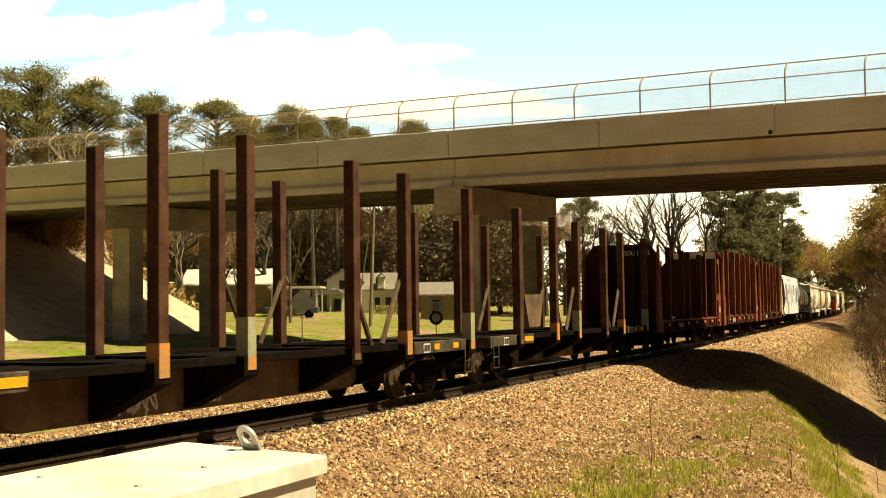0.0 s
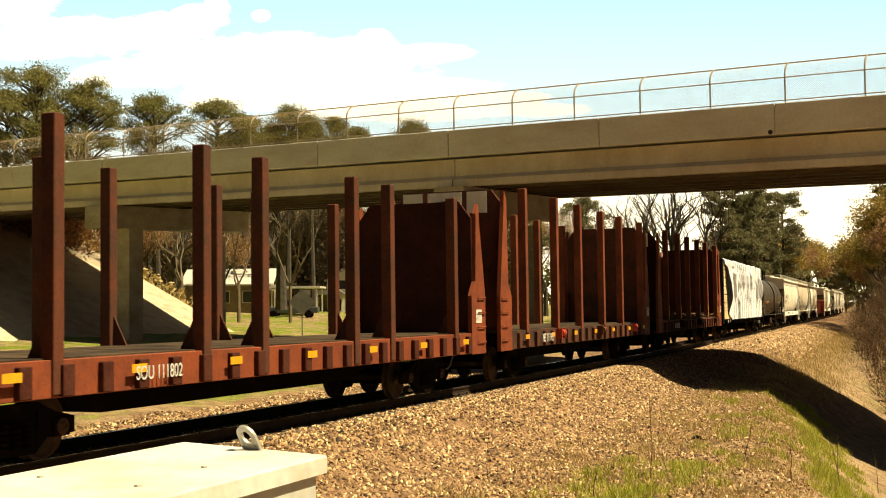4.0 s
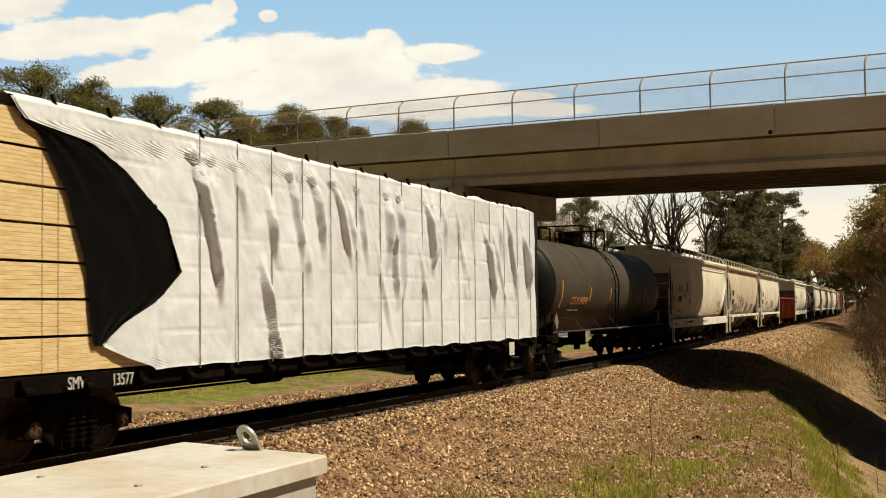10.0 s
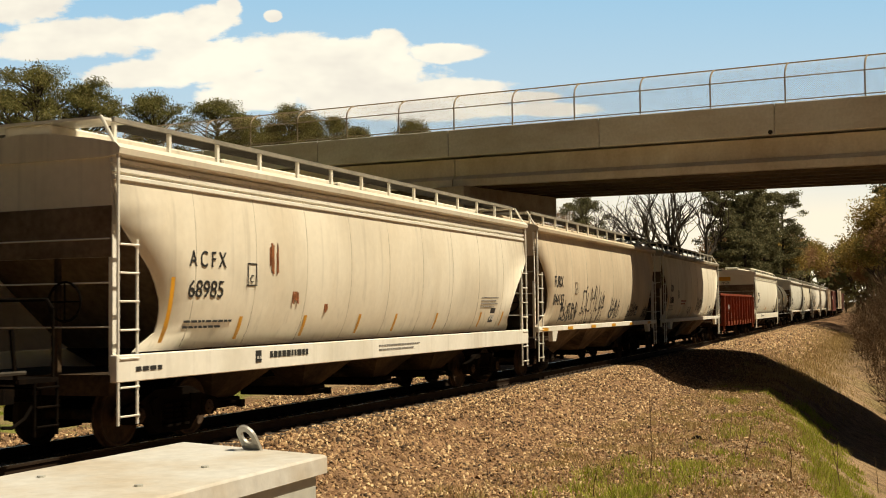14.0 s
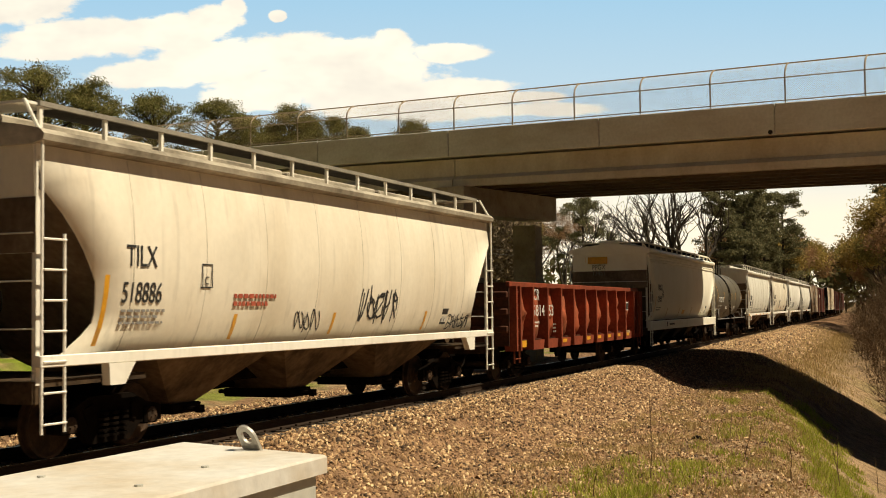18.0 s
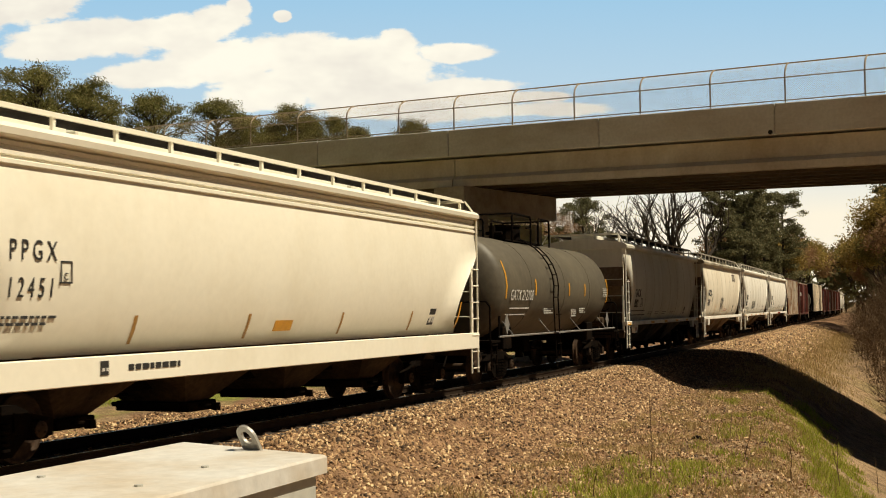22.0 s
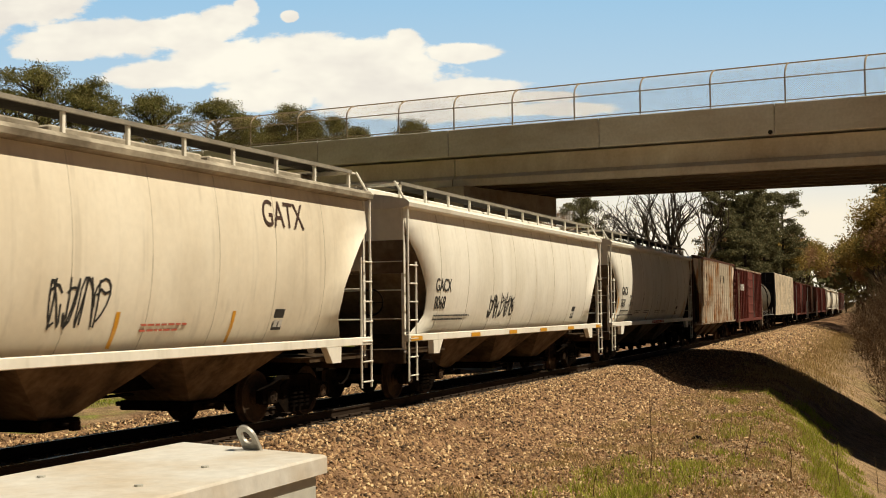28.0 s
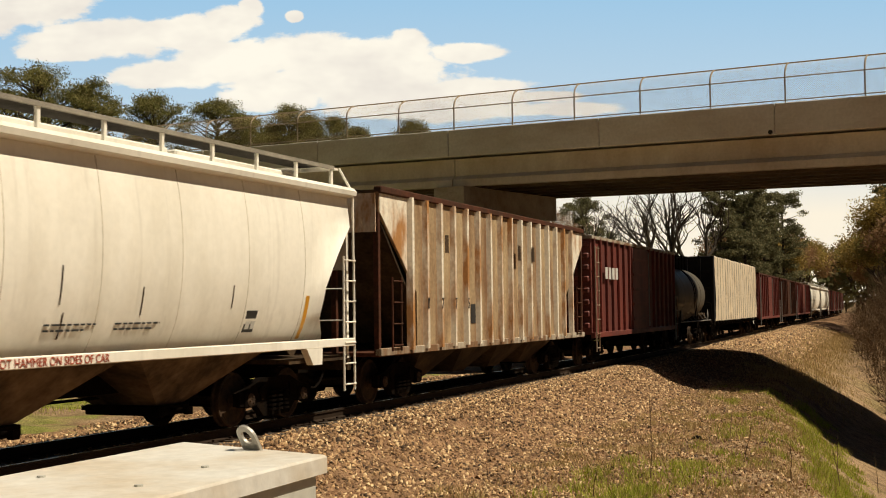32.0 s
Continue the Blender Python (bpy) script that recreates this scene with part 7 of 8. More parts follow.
BOXPAINT = mat("chalky_cabinet_paint", (0.66, 0.64, 0.60), 0.55, var=0.14, scale=1.3, fine=14, second=(0.52, 0.42, 0.30), amount=0.36, contrast=0.16)
EYE_STEEL = mat("grey_lifting_eye_steel", (0.45, 0.43, 0.39), 0.45, 0.3, var=0.2, scale=9, fine=40)
BOXSIDE = mat("grey_cabinet_side_paint", (0.50, 0.49, 0.44), 0.5, var=0.12, scale=2, fine=14)


def leaf_material(name, colors, rough=0.7):
    m = bpy.data.materials.new(name)
    m.use_nodes = True
    n, k = m.node_tree.nodes, m.node_tree.links
    b = n["Principled BSDF"]
    g = n.new("ShaderNodeNewGeometry")
    r = n.new("ShaderNodeValToRGB")
    while len(r.color_ramp.elements) < len(colors):
        r.color_ramp.elements.new(0.5)
    for i, (e, c) in enumerate(zip(r.color_ramp.elements, colors)):
        e.position, e.color = i / (len(colors) - 1), (*c, 1)
    k.new(g.outputs["Random Per Island"], r.inputs[0])
    k.new(r.outputs[0], b.inputs["Base Color"])
    b.inputs["Roughness"].default_value = rough
    b.inputs["Specular IOR Level"].default_value = 0.1
    thin = n.new("ShaderNodeBsdfTranslucent")
    both = n.new("ShaderNodeMixShader")
    both.inputs[0].default_value = 0.35
    k.new(r.outputs[0], thin.inputs[0])
    k.new(b.outputs[0], both.inputs[1])
    k.new(thin.outputs[0], both.inputs[2])
    k.new(both.outputs[0], n["Material Output"].inputs[0])
    return m


NEEDLES = leaf_material("pine_needles", [(0.10, 0.10, 0.035), (0.185, 0.175, 0.06), (0.30, 0.265, 0.11)])
# evergreen leaves greyed and lightened, so that the colour carries the haze
CEDAR = leaf_material("hazed_cedar_foliage", [(0.10, 0.10, 0.052), (0.165, 0.155, 0.082), (0.24, 0.215, 0.115)])
SPRING = leaf_material("spring_olive_leaves", [(0.16, 0.15, 0.05), (0.26, 0.23, 0.075), (0.36, 0.31, 0.11)])
ORANGE_LEAF = leaf_material("orange_olive_new_leaves", [(0.20, 0.145, 0.045), (0.32, 0.23, 0.07), (0.43, 0.31, 0.10)])
RUSSET = leaf_material("russet_budding_twigs", [(0.20, 0.115, 0.058), (0.30, 0.18, 0.095), (0.41, 0.265, 0.15)])
RUST_TWIGS = leaf_material("rust_brown_dead_leaves", [(0.17, 0.075, 0.03), (0.27, 0.125, 0.05), (0.36, 0.19, 0.09)])
TAN_BARK = mat("dull_brown_bark", (0.17, 0.13, 0.085), 0.9, var=0.25, scale=2.0, fine=18, second=(0.11, 0.08, 0.05), amount=0.4)
PALE_BARK = mat("pale_grey_tan_bark", (0.46, 0.40, 0.30), 0.9, var=0.25, scale=2.0, fine=18, second=(0.33, 0.27, 0.19), amount=0.4)
THICKET = leaf_material("pale_leafless_thicket", [(0.12, 0.09, 0.06), (0.20, 0.15, 0.10), (0.29, 0.225, 0.155)])
BRUSHM = leaf_material("bare_brush_twigs", [(0.09, 0.06, 0.04), (0.17, 0.11, 0.065), (0.26, 0.18, 0.11)])
GRASSM = leaf_material("fresh_grass_blades", [(0.16, 0.20, 0.02), (0.30, 0.36, 0.035), (0.44, 0.49, 0.07), (0.50, 0.44, 0.15), (0.40, 0.32, 0.12)])
DRYGRASS = leaf_material("dead_grass_stems", [(0.30, 0.20, 0.085), (0.46, 0.34, 0.15), (0.58, 0.45, 0.24)])


LITTER = leaf_material("dead_brown_leaves", [(0.16, 0.09, 0.048), (0.34, 0.21, 0.11), (0.50, 0.34, 0.19), (0.64, 0.50, 0.32)])


class Soup:
    """Gathers vertices and faces for one mesh."""

    def __init__(self):
        self.v, self.f = [], []

    def limb(self, p0, p1, r0, r1, seg=5):
        d = (p1 - p0)
        if d.length < 1e-5:
            return
        d.normalize()
        a = d.orthogonal().normalized()
        c = d.cross(a)
        i = len(self.v)
        for p, r in ((p0, r0), (p1, r1)):
            for j in range(seg):
                q = j * math.tau / seg
                self.v.append(p + (a * math.cos(q) + c * math.sin(q)) * r)
        for j in range(seg):
            k = (j + 1) % seg
            self.f.append((i + j, i + k, i + seg + k, i + seg + j))

    def leaf(self, p, size, rnd, droop=0.0):
        a = Vector((rnd.gauss(0, 1), rnd.gauss(0, 1), rnd.gauss(0, 1) - droop)).normalized()
        b = a.orthogonal().normalized()
        b = (Matrix.Rotation(rnd.uniform(0, 6.28), 3, a) @ b)
        i = len(self.v)
        self.v += [p - a * size, p + b * size * 0.45, p + a * size, p - b * size * 0.45]
        self.f.append((i, i + 1, i + 2, i + 3))

    def leaves(self, centres, sizes, seed, slim=0.45):
        """Many leaves at once, each a small blade turned at random."""
        rng = np.random.default_rng(seed)
        n = len(centres)
        a = rng.normal(size=(n, 3))
        a /= np.linalg.norm(a, axis=1)[:, None]
        b = np.cross(a, rng.normal(size=(n, 3)))
        b /= np.linalg.norm(b, axis=1)[:, None]
        a, b = a * sizes[:, None], b * sizes[:, None] * slim
        self.v += np.stack([centres - a * 0.7 + b, centres - a * 0.7 - b, centres + a], 1).reshape(-1, 3).tolist()
        self.f += (np.arange(n * 3).reshape(n, 3) + (len(self.v) - n * 3)).tolist()

    def object(self, name, material, parent=None):
        me = bpy.data.meshes.new(name)
        me.from_pydata([tuple(p) for p in self.v], [], self.f)
        me.materials.append(material)
        ob = new(name, me)
        if parent:
            ob.parent = parent
        return ob


def branch(soup, tips, p, d, length, r, depth, rnd, spread=0.55, lift=0.12, kink=3):
    for i in range(kink):
        q = p + d * (length / kink)
        soup.limb(p, q, r * (1 - 0.25 * i / kink), r * (1 - 0.25 * (i + 1) / kink), 5 if r > 0.04 else 3)
        p = q
        d = (d + Vector((rnd.gauss(0, 0.14), rnd.gauss(0, 0.14), rnd.gauss(lift * 0.5, 0.1)))).normalized()
        if depth > 0 and i == kink - 2 and rnd.random() < 0.7:
            e = (d + Vector((rnd.gauss(0, spread), rnd.gauss(0, spread), rnd.gauss(lift, 0.25)))).normalized()
            branch(soup, tips, p, e, length * 0.62, r * 0.45, depth - 1, rnd, spread, lift, kink)
    if depth <= 0:
        tips.append(p)
        return
    for i in range(rnd.choice((2, 2, 3))):
        e = (d + Vector((rnd.gauss(0, spread), rnd.gauss(0, spread), rnd.gauss(lift, 0.25)))).normalized()
        branch(soup, tips, p, e, length * rnd.uniform(0.6, 0.82), r * 0.55, depth - 1, rnd, spread, lift, kink)


def bare_tree(x, y, z, height, seed, label, depth=5, spread=0.5, buds=None, bud_count=0, bud_size=0.2, bud_spread=0.5, stout=1.0, name="bare_tree", category="tree", bark=None):
    rnd = random.Random(seed)
    t = thing(name, label, category, "trees round the line")
    t.location = (x, y, z)
    soup, tips = Soup(), []
    trunk_h = height * 0.26
    soup.limb(Vector((0, 0, -0.5)), Vector((0, 0, trunk_h)), height * 0.024 * stout, height * 0.018 * stout, 8)
    for i in range(rnd.choice((3, 4))):
        a = rnd.uniform(0, 6.28)
        d = Vector((math.cos(a) * 0.5, math.sin(a) * 0.5, 1)).normalized()
        branch(soup, tips, Vector((0, 0, trunk_h * rnd.uniform(0.8, 1.0))), d, height * 0.23, height * 0.012 * stout, depth - 1, rnd, spread)
    soup.object("trunk", bark or BARKM, t)
    if buds:
        crown = Soup()
        rng = np.random.default_rng(seed)
        bud_count, bud_size = int(bud_count * 4.5), bud_size * 0.5
        c = np.array([tuple(q) for q in tips])[rng.integers(0, len(tips), bud_count)] + np.clip(rng.normal(size=(bud_count, 3)), -1.8, 1.8) * bud_spread * (1, 1, 0.9)
        crown.leaves(c, bud_size * rng.uniform(0.6, 1.3, bud_count), seed)
        crown.object("crown", buds, t)
    return t


def pine(x, y, z, height, seed, label, crown_from=0.45, width=0.2, count=5200, size=0.34, material=None, name="pine_tree", fullness=1.0, dome=0):
    rnd = random.Random(seed)
    t = thing(name, label, "tree", "trees round the line")
    t.location = (x, y, z)
    soup, crown = Soup(), Soup()
    lean = Vector((rnd.gauss(0, 0.015), rnd.gauss(0, 0.015), 1))
    n = 9
    for i in range(n if not dome else n - 1):
        soup.limb(lean * (height * i / n) - Vector((0, 0, 0.4 if i == 0 else 0)), lean * (height * (i + 1) / n), height * 0.016 * (1 - 0.8 * i / n), height * 0.016 * (1 - 0.8 * (i + 1) / n), 7)
    clumps = []
    if dome:
        top, low, rad = height + 0.6, height * crown_from, height * width * 1.3
        for i in range(dome):
            a, q = rnd.uniform(0, 6.28), rnd.random() ** 0.45
            e = 1.0 - 1.5 * rnd.random() ** 1.35
            out = rad * math.sqrt(max(0.05, 1.0 - e * e if e > 0 else 1.0 + e * 0.9)) * q * rnd.uniform(0.75, 1.1)
            c = lean * ((top + low) / 2 + (top - low) / 2 * e * rnd.uniform(0.8, 1.0)) + Vector((math.cos(a) * out, math.sin(a) * out, -0.5))
            foot = lean * max(low * 0.9, c.z - out * rnd.uniform(0.4, 0.9))
            soup.limb(foot, c, height * 0.0045, height * 0.0014, 4)
            clumps.append((c, rnd.uniform(0.6, 1.2) * height * 0.05))
    else:
        whorls = int(16 * fullness)
        for i in range(whorls):
            h = crown_from + (1.0 - crown_from) * (i + rnd.random() * 0.7) / whorls
            rad = height * width * (0.45 + 0.55 * math.sin(min(1.0, (1.02 - h) / (1.0 - crown_from) + 0.15) * math.pi * 0.75))
            for j in range(rnd.choice((3, 4, 5))):
                a = rnd.uniform(0, 6.28)
                out = rad * rnd.uniform(0.45, 1.1)
                p0 = lean * (height * h)
                p1 = p0 + Vector((math.cos(a) * out, math.sin(a) * out, out * rnd.uniform(0.05, 0.45)))
                soup.limb(p0, p1, height * 0.0045, height * 0.0015, 4)
                for q, share in ((1.0, 1.0), (0.72, 0.8), (0.5, 0.45)):
                    if rnd.random() < share:
                        clumps.append((p0.lerp(p1, q), rnd.uniform(0.5, 1.0) * height * 0.052))
    rng = np.random.default_rng(seed)
    count, size = int(count * (5.2 if dome else 4.2)), size * 0.45
    pick = rng.integers(0, len(clumps), count)
    c = np.array([tuple(q[0]) for q in clumps])[pick] + np.clip(rng.normal(size=(count, 3)), -1.8, 1.8) * (1, 1, 0.6) * (np.array([q[1] for q in clumps])[pick] * 0.5)[:, None]
    crown.leaves(c, size * rng.uniform(0.6, 1.2, count), seed, 0.42)
    soup.object("trunk", BARKM, t)
    crown.object("crown", material or NEEDLES, t)
    return t


def gz(x, y):
    """Height of the ground near a place."""
    i = int(np.argmin((LINE_X - x) ** 2 + (LINE_Y - y) ** 2))
    a = heading(LINE_S[i])
    l = (x - LINE_X[i]) * math.cos(a) - (y - LINE_Y[i]) * math.sin(a)
    return float(ground_z(np.array(LINE_S[i]), np.array(np.clip(l, -400, 150))))


def build_trees():
    tall = "tall loblolly pine with a ragged dark green crown"
    for x, y, top, w, sd, cf in ((-32.5, 95, 21.8, 0.21, 1, 0.54), (-29.0, 96, 20.6, 0.16, 2, 0.56), (-36.0, 99, 20.4, 0.19, 3, 0.56), (-40.5, 98, 19.5, 0.2, 4, 0.5), (-28.3, 120, 23.7, 0.13, 5, 0.62),
                                (-24.4, 130, 24.9, 0.16, 6, 0.60), (-21.9, 133, 23.8, 0.13, 7, 0.62), (-18.0, 140, 25.9, 0.13, 8, 0.62), (-15.3, 142, 24.6, 0.12, 9, 0.64), (-19.8, 143, 24.2, 0.12, 10, 0.6),
                                (-13.5, 155, 26.7, 0.10, 11, 0.66), (-10.8, 158, 26.0, 0.09, 12, 0.66), (-3.8, 155, 26.4, 0.11, 13, 0.68)):
        z = gz(x, y) - 0.2
        pine(x, y, z, top - z, sd, tall, cf, w, 4200, 0.26, dome=int(46 + 200 * w))
    bare_tree(-23.6, 86, 1.6, 16.2, 21, "slim pale bare tree beside the pines", 5, 0.3, stout=0.6, bark=PALE_BARK)
    for x, y, h, sd in ((-36.5, 86, 11.0, 301), (-33.4, 84, 11.6, 302), (-30.6, 85, 11.2, 303), (-27.9, 87, 10.2, 304)):
        bare_tree(x, y, gz(x, y) - 0.3, h, sd, "rust-brown thicket tree behind the bridge fence", 5, 0.6, RUST_TWIGS, 2600, 0.2, 0.8, name="hardwood_tree")
    for x, y, h, sd in ((-20.6, 95, 13.5, 311), (-16.8, 99, 13.8, 312), (-13.2, 104, 14.0, 313)):
        bare_tree(x, y, gz(x, y) - 0.3, h, sd, "brown leafless sapling behind the bridge fence", 5, 0.5, stout=0.5, bark=TAN_BARK)
    # brown winter wood behind the houses and the fence
    rnd = random.Random(77)
    for i in range(15):
        x = -46 + i * 4.6 + rnd.uniform(-1.5, 1.5)
        y = 165 + rnd.uniform(-8, 22)
        bare_tree(x, y, gz(x, y) - 0.3, rnd.uniform(16, 21), 100 + i, "budding hardwood tree, brown with new twigs", 5, 0.5, RUSSET if i % 3 else SPRING, 1900, 0.26, name="hardwood_tree")
    for i in range(9):
        x, y = -48 + i * 3.2 + rnd.uniform(-1, 1), 88 + rnd.uniform(-4, 18)
        if x > -24:
            y += 22
        bare_tree(x, y, gz(x, y) - 0.3, rnd.uniform(10.5, 13.5), 140 + i, "russet budding small tree behind the bridge", 4, 0.55, RUSSET, 1500, 0.22, name="hardwood_tree")
    # big forked bare tree on the lawn, and one behind the pier
    bare_tree(-15.6, 116, 2.6, 14.5, 31, "big forked bare tree on the lawn", 6, 0.45, stout=1.7)
    bare_tree(-24.5, 110, 2.2, 12.5, 32, "dark bare tree near the embankment", 5, 0.5)
    bare_tree(-19.0, 128, 3.0, 13.0, 33, "bare tree behind the low house", 5, 0.5)
    # beside the line beyond the bridge
    for x, y, h, sd, st in ((17.8, 99, 15.5, 41, 1.45), (21.6, 104, 15.5, 42, 1.45), (14.5, 114, 14.0, 43, 1.1)):
        bare_tree(x, y, gz(x, y) - 0.2, h, sd, "wide bare tree beside the line", 5, 0.5, stout=st)
    pine(15.2, 132, gz(15.2, 132) - 0.2, 14.5, 49, "dark pine behind the bare trees", 0.25, 0.24, 3200, 0.28, CEDAR, dome=70)
    for x, y, top, w, sd in ((32.6, 141, 16.5, 0.17, 51), (36.5, 146, 17.5, 0.17, 52), (40.0, 158, 16.5, 0.17, 54), (46.5, 176, 16.0, 0.18, 55), (52.0, 192, 14.5, 0.2, 57), (48.3, 171, 18.5, 0.17, 59), (43.5, 163, 18.0, 0.16, 60)):
        pine(x, y, gz(x, y) - 0.2, top, sd, "dense dark green cedar close by the line", 0.08, w, 5200, 0.42, CEDAR, "cedar_tree", 1.6)
    # woods that close in on the line far off, on both its sides
    hazy = "hazy budding tree far along the line"
    for s, l, h, sd, m in ((172, -10, 16, 61, RUSSET), (186, -9.5, 17, 62, ORANGE_LEAF), (205, -9, 17, 63, SPRING), (225, -9, 18, 64, ORANGE_LEAF), (246, -9, 19, 65, RUSSET), (268, -8.5, 20, 66, ORANGE_LEAF), (292, -8, 21, 67, SPRING), (320, -8, 22, 68, RUSSET),
                           (118, 14.5, 11, 82, ORANGE_LEAF), (126, 12.6, 12, 83, RUSSET), (134, 13.0, 15, 84, ORANGE_LEAF), (146, 11.4, 14, 85, SPRING), (158, 10.2, 14, 86, ORANGE_LEAF), (188, 10, 15, 87, RUSSET), (222, 9.6, 16, 88, ORANGE_LEAF), (258, 9, 17, 89, SPRING), (300, 8, 18, 90, RUSSET), (350, 9, 22, 91, SPRING), (385, 10, 24, 92, RUSSET), (400, 14, 24, 93, SPRING), (440, 8, 22, 94, RUSSET), (455, 11, 22, 95, SPRING), (470, 7.5, 22, 96, RUSSET)):
        x, y = (float(q) for q in on_line(s, l))
        bare_tree(x, y, gz(x, y) - 0.2, h, sd, hazy if s > 150 else "orange and olive budding tree on the bank", 4, 0.5, m, 2600, 0.16 + 0.0014 * s, 0.25 + h * 0.036, name="hardwood_tree")
    for s, l, h, sd in ((124, 16.5, 17, 71), (138, 13.6, 18, 72), (150, 12.6, 19, 73), (174, 12, 20, 74), (204, 11.5, 21, 75), (240, 11, 22, 76), (285, 10, 23, 77), (330, 9.5, 24, 78), (365, -9.5, 25, 79), (450, 7, 20, 98), (425, 9, 20, 99), (196, -12, 19, 80)):
        x, y = (float(q) for q in on_line(s, l))
        pine(x, y, gz(x, y) - 0.2, h, sd, "dark evergreen above the cutting", 0.1, 0.17, 4600, 0.22 + 0.0012 * s, CEDAR, "cedar_tree", 1.5)
    # brown undergrowth that fills the wood behind the houses
    rng = np.random.default_rng(31)
    n = 150000
    x = rng.uniform(-56, 13, n)
    h = 14.0 + 2.0 * np.sin(x * 0.31) + 1.8 * np.sin(x * 0.83 + 1.0)
    soup = Soup()
    soup.leaves(np.stack([x, rng.uniform(158, 190, n), 2.4 + h * rng.random(n) ** 0.9], 1), rng.uniform(0.2, 0.5, n), 32, 0.5)
    tagged(soup.object("undergrowth", THICKET), "brown leafless undergrowth of the wood behind the houses", "woods", kind="stuff")
    # a far belt of woods that closes the view
    soup = Soup()
    rnd = random.Random(9)
    for i in range(9000):
        a = rnd.uniform(-0.62, 0.62)
        r = rnd.uniform(330, 420)
        h = 13 + 4 * math.sin(a * 23) + 3 * math.sin(a * 61)
        p = Vector((r * math.sin(a), r * math.cos(a), 1.0 + h * rnd.random() ** 0.7))
        soup.leaf(p, rnd.uniform(1.0, 1.9), rnd)
    tagged(soup.object("distant_woods", RUSSET_FAR), "hazy brown-green belt of distant woods", "woods", kind="stuff")


RUSSET_FAR = leaf_material("distant_wood_foliage", [(0.07, 0.06, 0.03), (0.11, 0.09, 0.04), (0.08, 0.09, 0.035)])
build_trees()


def build_brush():
    """Tangled bare brush on the far bank, weeds and grass on the near one."""
    rnd = random.Random(12)
    soup = Soup()
    for i in range(2100):
        s = 26 + 100 * rnd.random() ** 0.8
        lo = np.interp(s, [24, 45, 58, 66, 80, 120], [12.4, 11.6, 10.8, 9.6, 8.2, 7.6])
        l = lo + abs(rnd.gauss(0, 3.0))
        x, y = (float(q) for q in on_line(s, l))
        p = Vector((x, y, float(ground_z(np.array(s), np.array(l))) - 0.05))
        h = rnd.uniform(0.8, 2.5) * (1.0 + min(1.6, (l - lo) * 0.2))
        d = Vector((rnd.gauss(0, 0.35), rnd.gauss(0, 0.35), 1)).normalized()
        for j in range(3):
            q = p + d * h / 3
            soup.limb(p, q, 0.014 - 0.003 * j, 0.011 - 0.003 * j, 3)
            for m in range(3):
                e = (d + Vector((rnd.gauss(0, 0.7), rnd.gauss(0, 0.7), rnd.gauss(0.1, 0.4)))).normalized()
                mid = q + e * h * 0.2
                soup.limb(q, mid, 0.007, 0.005, 3)
                e2 = (e + Vector((rnd.gauss(0, 0.5), rnd.gauss(0, 0.5), rnd.gauss(0, 0.4)))).normalized()
                soup.limb(mid, mid + e2 * h * 0.18, 0.005, 0.003, 3)
            p, d = q, (d + Vector((rnd.gauss(0, 0.25), rnd.gauss(0, 0.25), 0))).normalized()
    tagged(soup.object("bank_brush", BRUSHM), "tangled leafless brush covering the bank", "brush", kind="stuff")
    soup = Soup()
    for i in range(8200):
        s = 26 + 95 * rnd.random()
        lo = np.interp(s, [24, 45, 58, 66, 80, 120], [12.0, 11.2, 10.4, 9.2, 7.9, 7.4])
        l = lo + abs(rnd.gauss(0, 3.5))
        x, y = (float(q) for q in on_line(s, l))
        z = float(ground_z(np.array(s), np.array(l)))
        soup.leaf(Vector((x, y, z + rnd.random() ** 1.5 * 2.2)), rnd.uniform(0.05, 0.13), rnd)
    tagged(soup.object("brush_dead_leaves", BRUSHM), "dead leaves and buds in the brush", "brush", kind="stuff")
    # grass and weeds near the camera's side of the bank
    for name, material, count, label in (("grass_blades", GRASSM, 30000, "fresh green grass tufts along the bank"), ("dead_grass", DRYGRASS, 26000, "dead straw-coloured grass among the gravel")):
        soup = Soup()
        tufts = []
        for i in range(300 if material is GRASSM else 560):
            s = 13 + (34 if material is GRASSM else 42) * rnd.random()
            if material is GRASSM:
                l = float(crest_l(s)) + rnd.choice((rnd.gauss(1.5, 0.5), rnd.gauss(1.5, 0.5), rnd.gauss(1.2, 0.5), rnd.uniform(-1.6, 0.9)))
                if s < 23:
                    l = rnd.gauss(7.2, 0.6)
            else:
                l = rnd.uniform(4.3, float(crest_l(s)) + 1.0)
            tufts.append((s, l))
        for i in range(count):
            s, l = rnd.choice(tufts)
            s += rnd.gauss(0, 0.22)
            l += rnd.gauss(0, 0.13)
            x, y = (float(q) for q in on_line(s, l))
            z = float(ground_z(np.array(s), np.array(l))) - 0.01
            h = rnd.uniform(0.05, 0.20) if material is GRASSM else rnd.uniform(0.04, 0.16)
            b = Vector((x, y, z))
            lean = Vector((rnd.gauss(0, 0.35), rnd.gauss(0, 0.35), 1)) * h
            a = rnd.uniform(0, 6.28)
            w = Vector((math.cos(a), math.sin(a), 0)) * 0.010
            k = len(soup.v)
            soup.v += [b - w, b + w, b + lean]
            soup.f.append((k, k + 1, k + 2))
        tagged(soup.object(name, material), label, "grass", kind="stuff")
    # dead leaves strewn over the bank
    rng = np.random.default_rng(8)
    n = 20000
    s = rng.uniform(13, 48, n)
    l = 4.4 + (crest_l(s) - 3.6) * rng.random(n) ** 0.8
    x, y = on_line(s, l)
    soup = Soup()
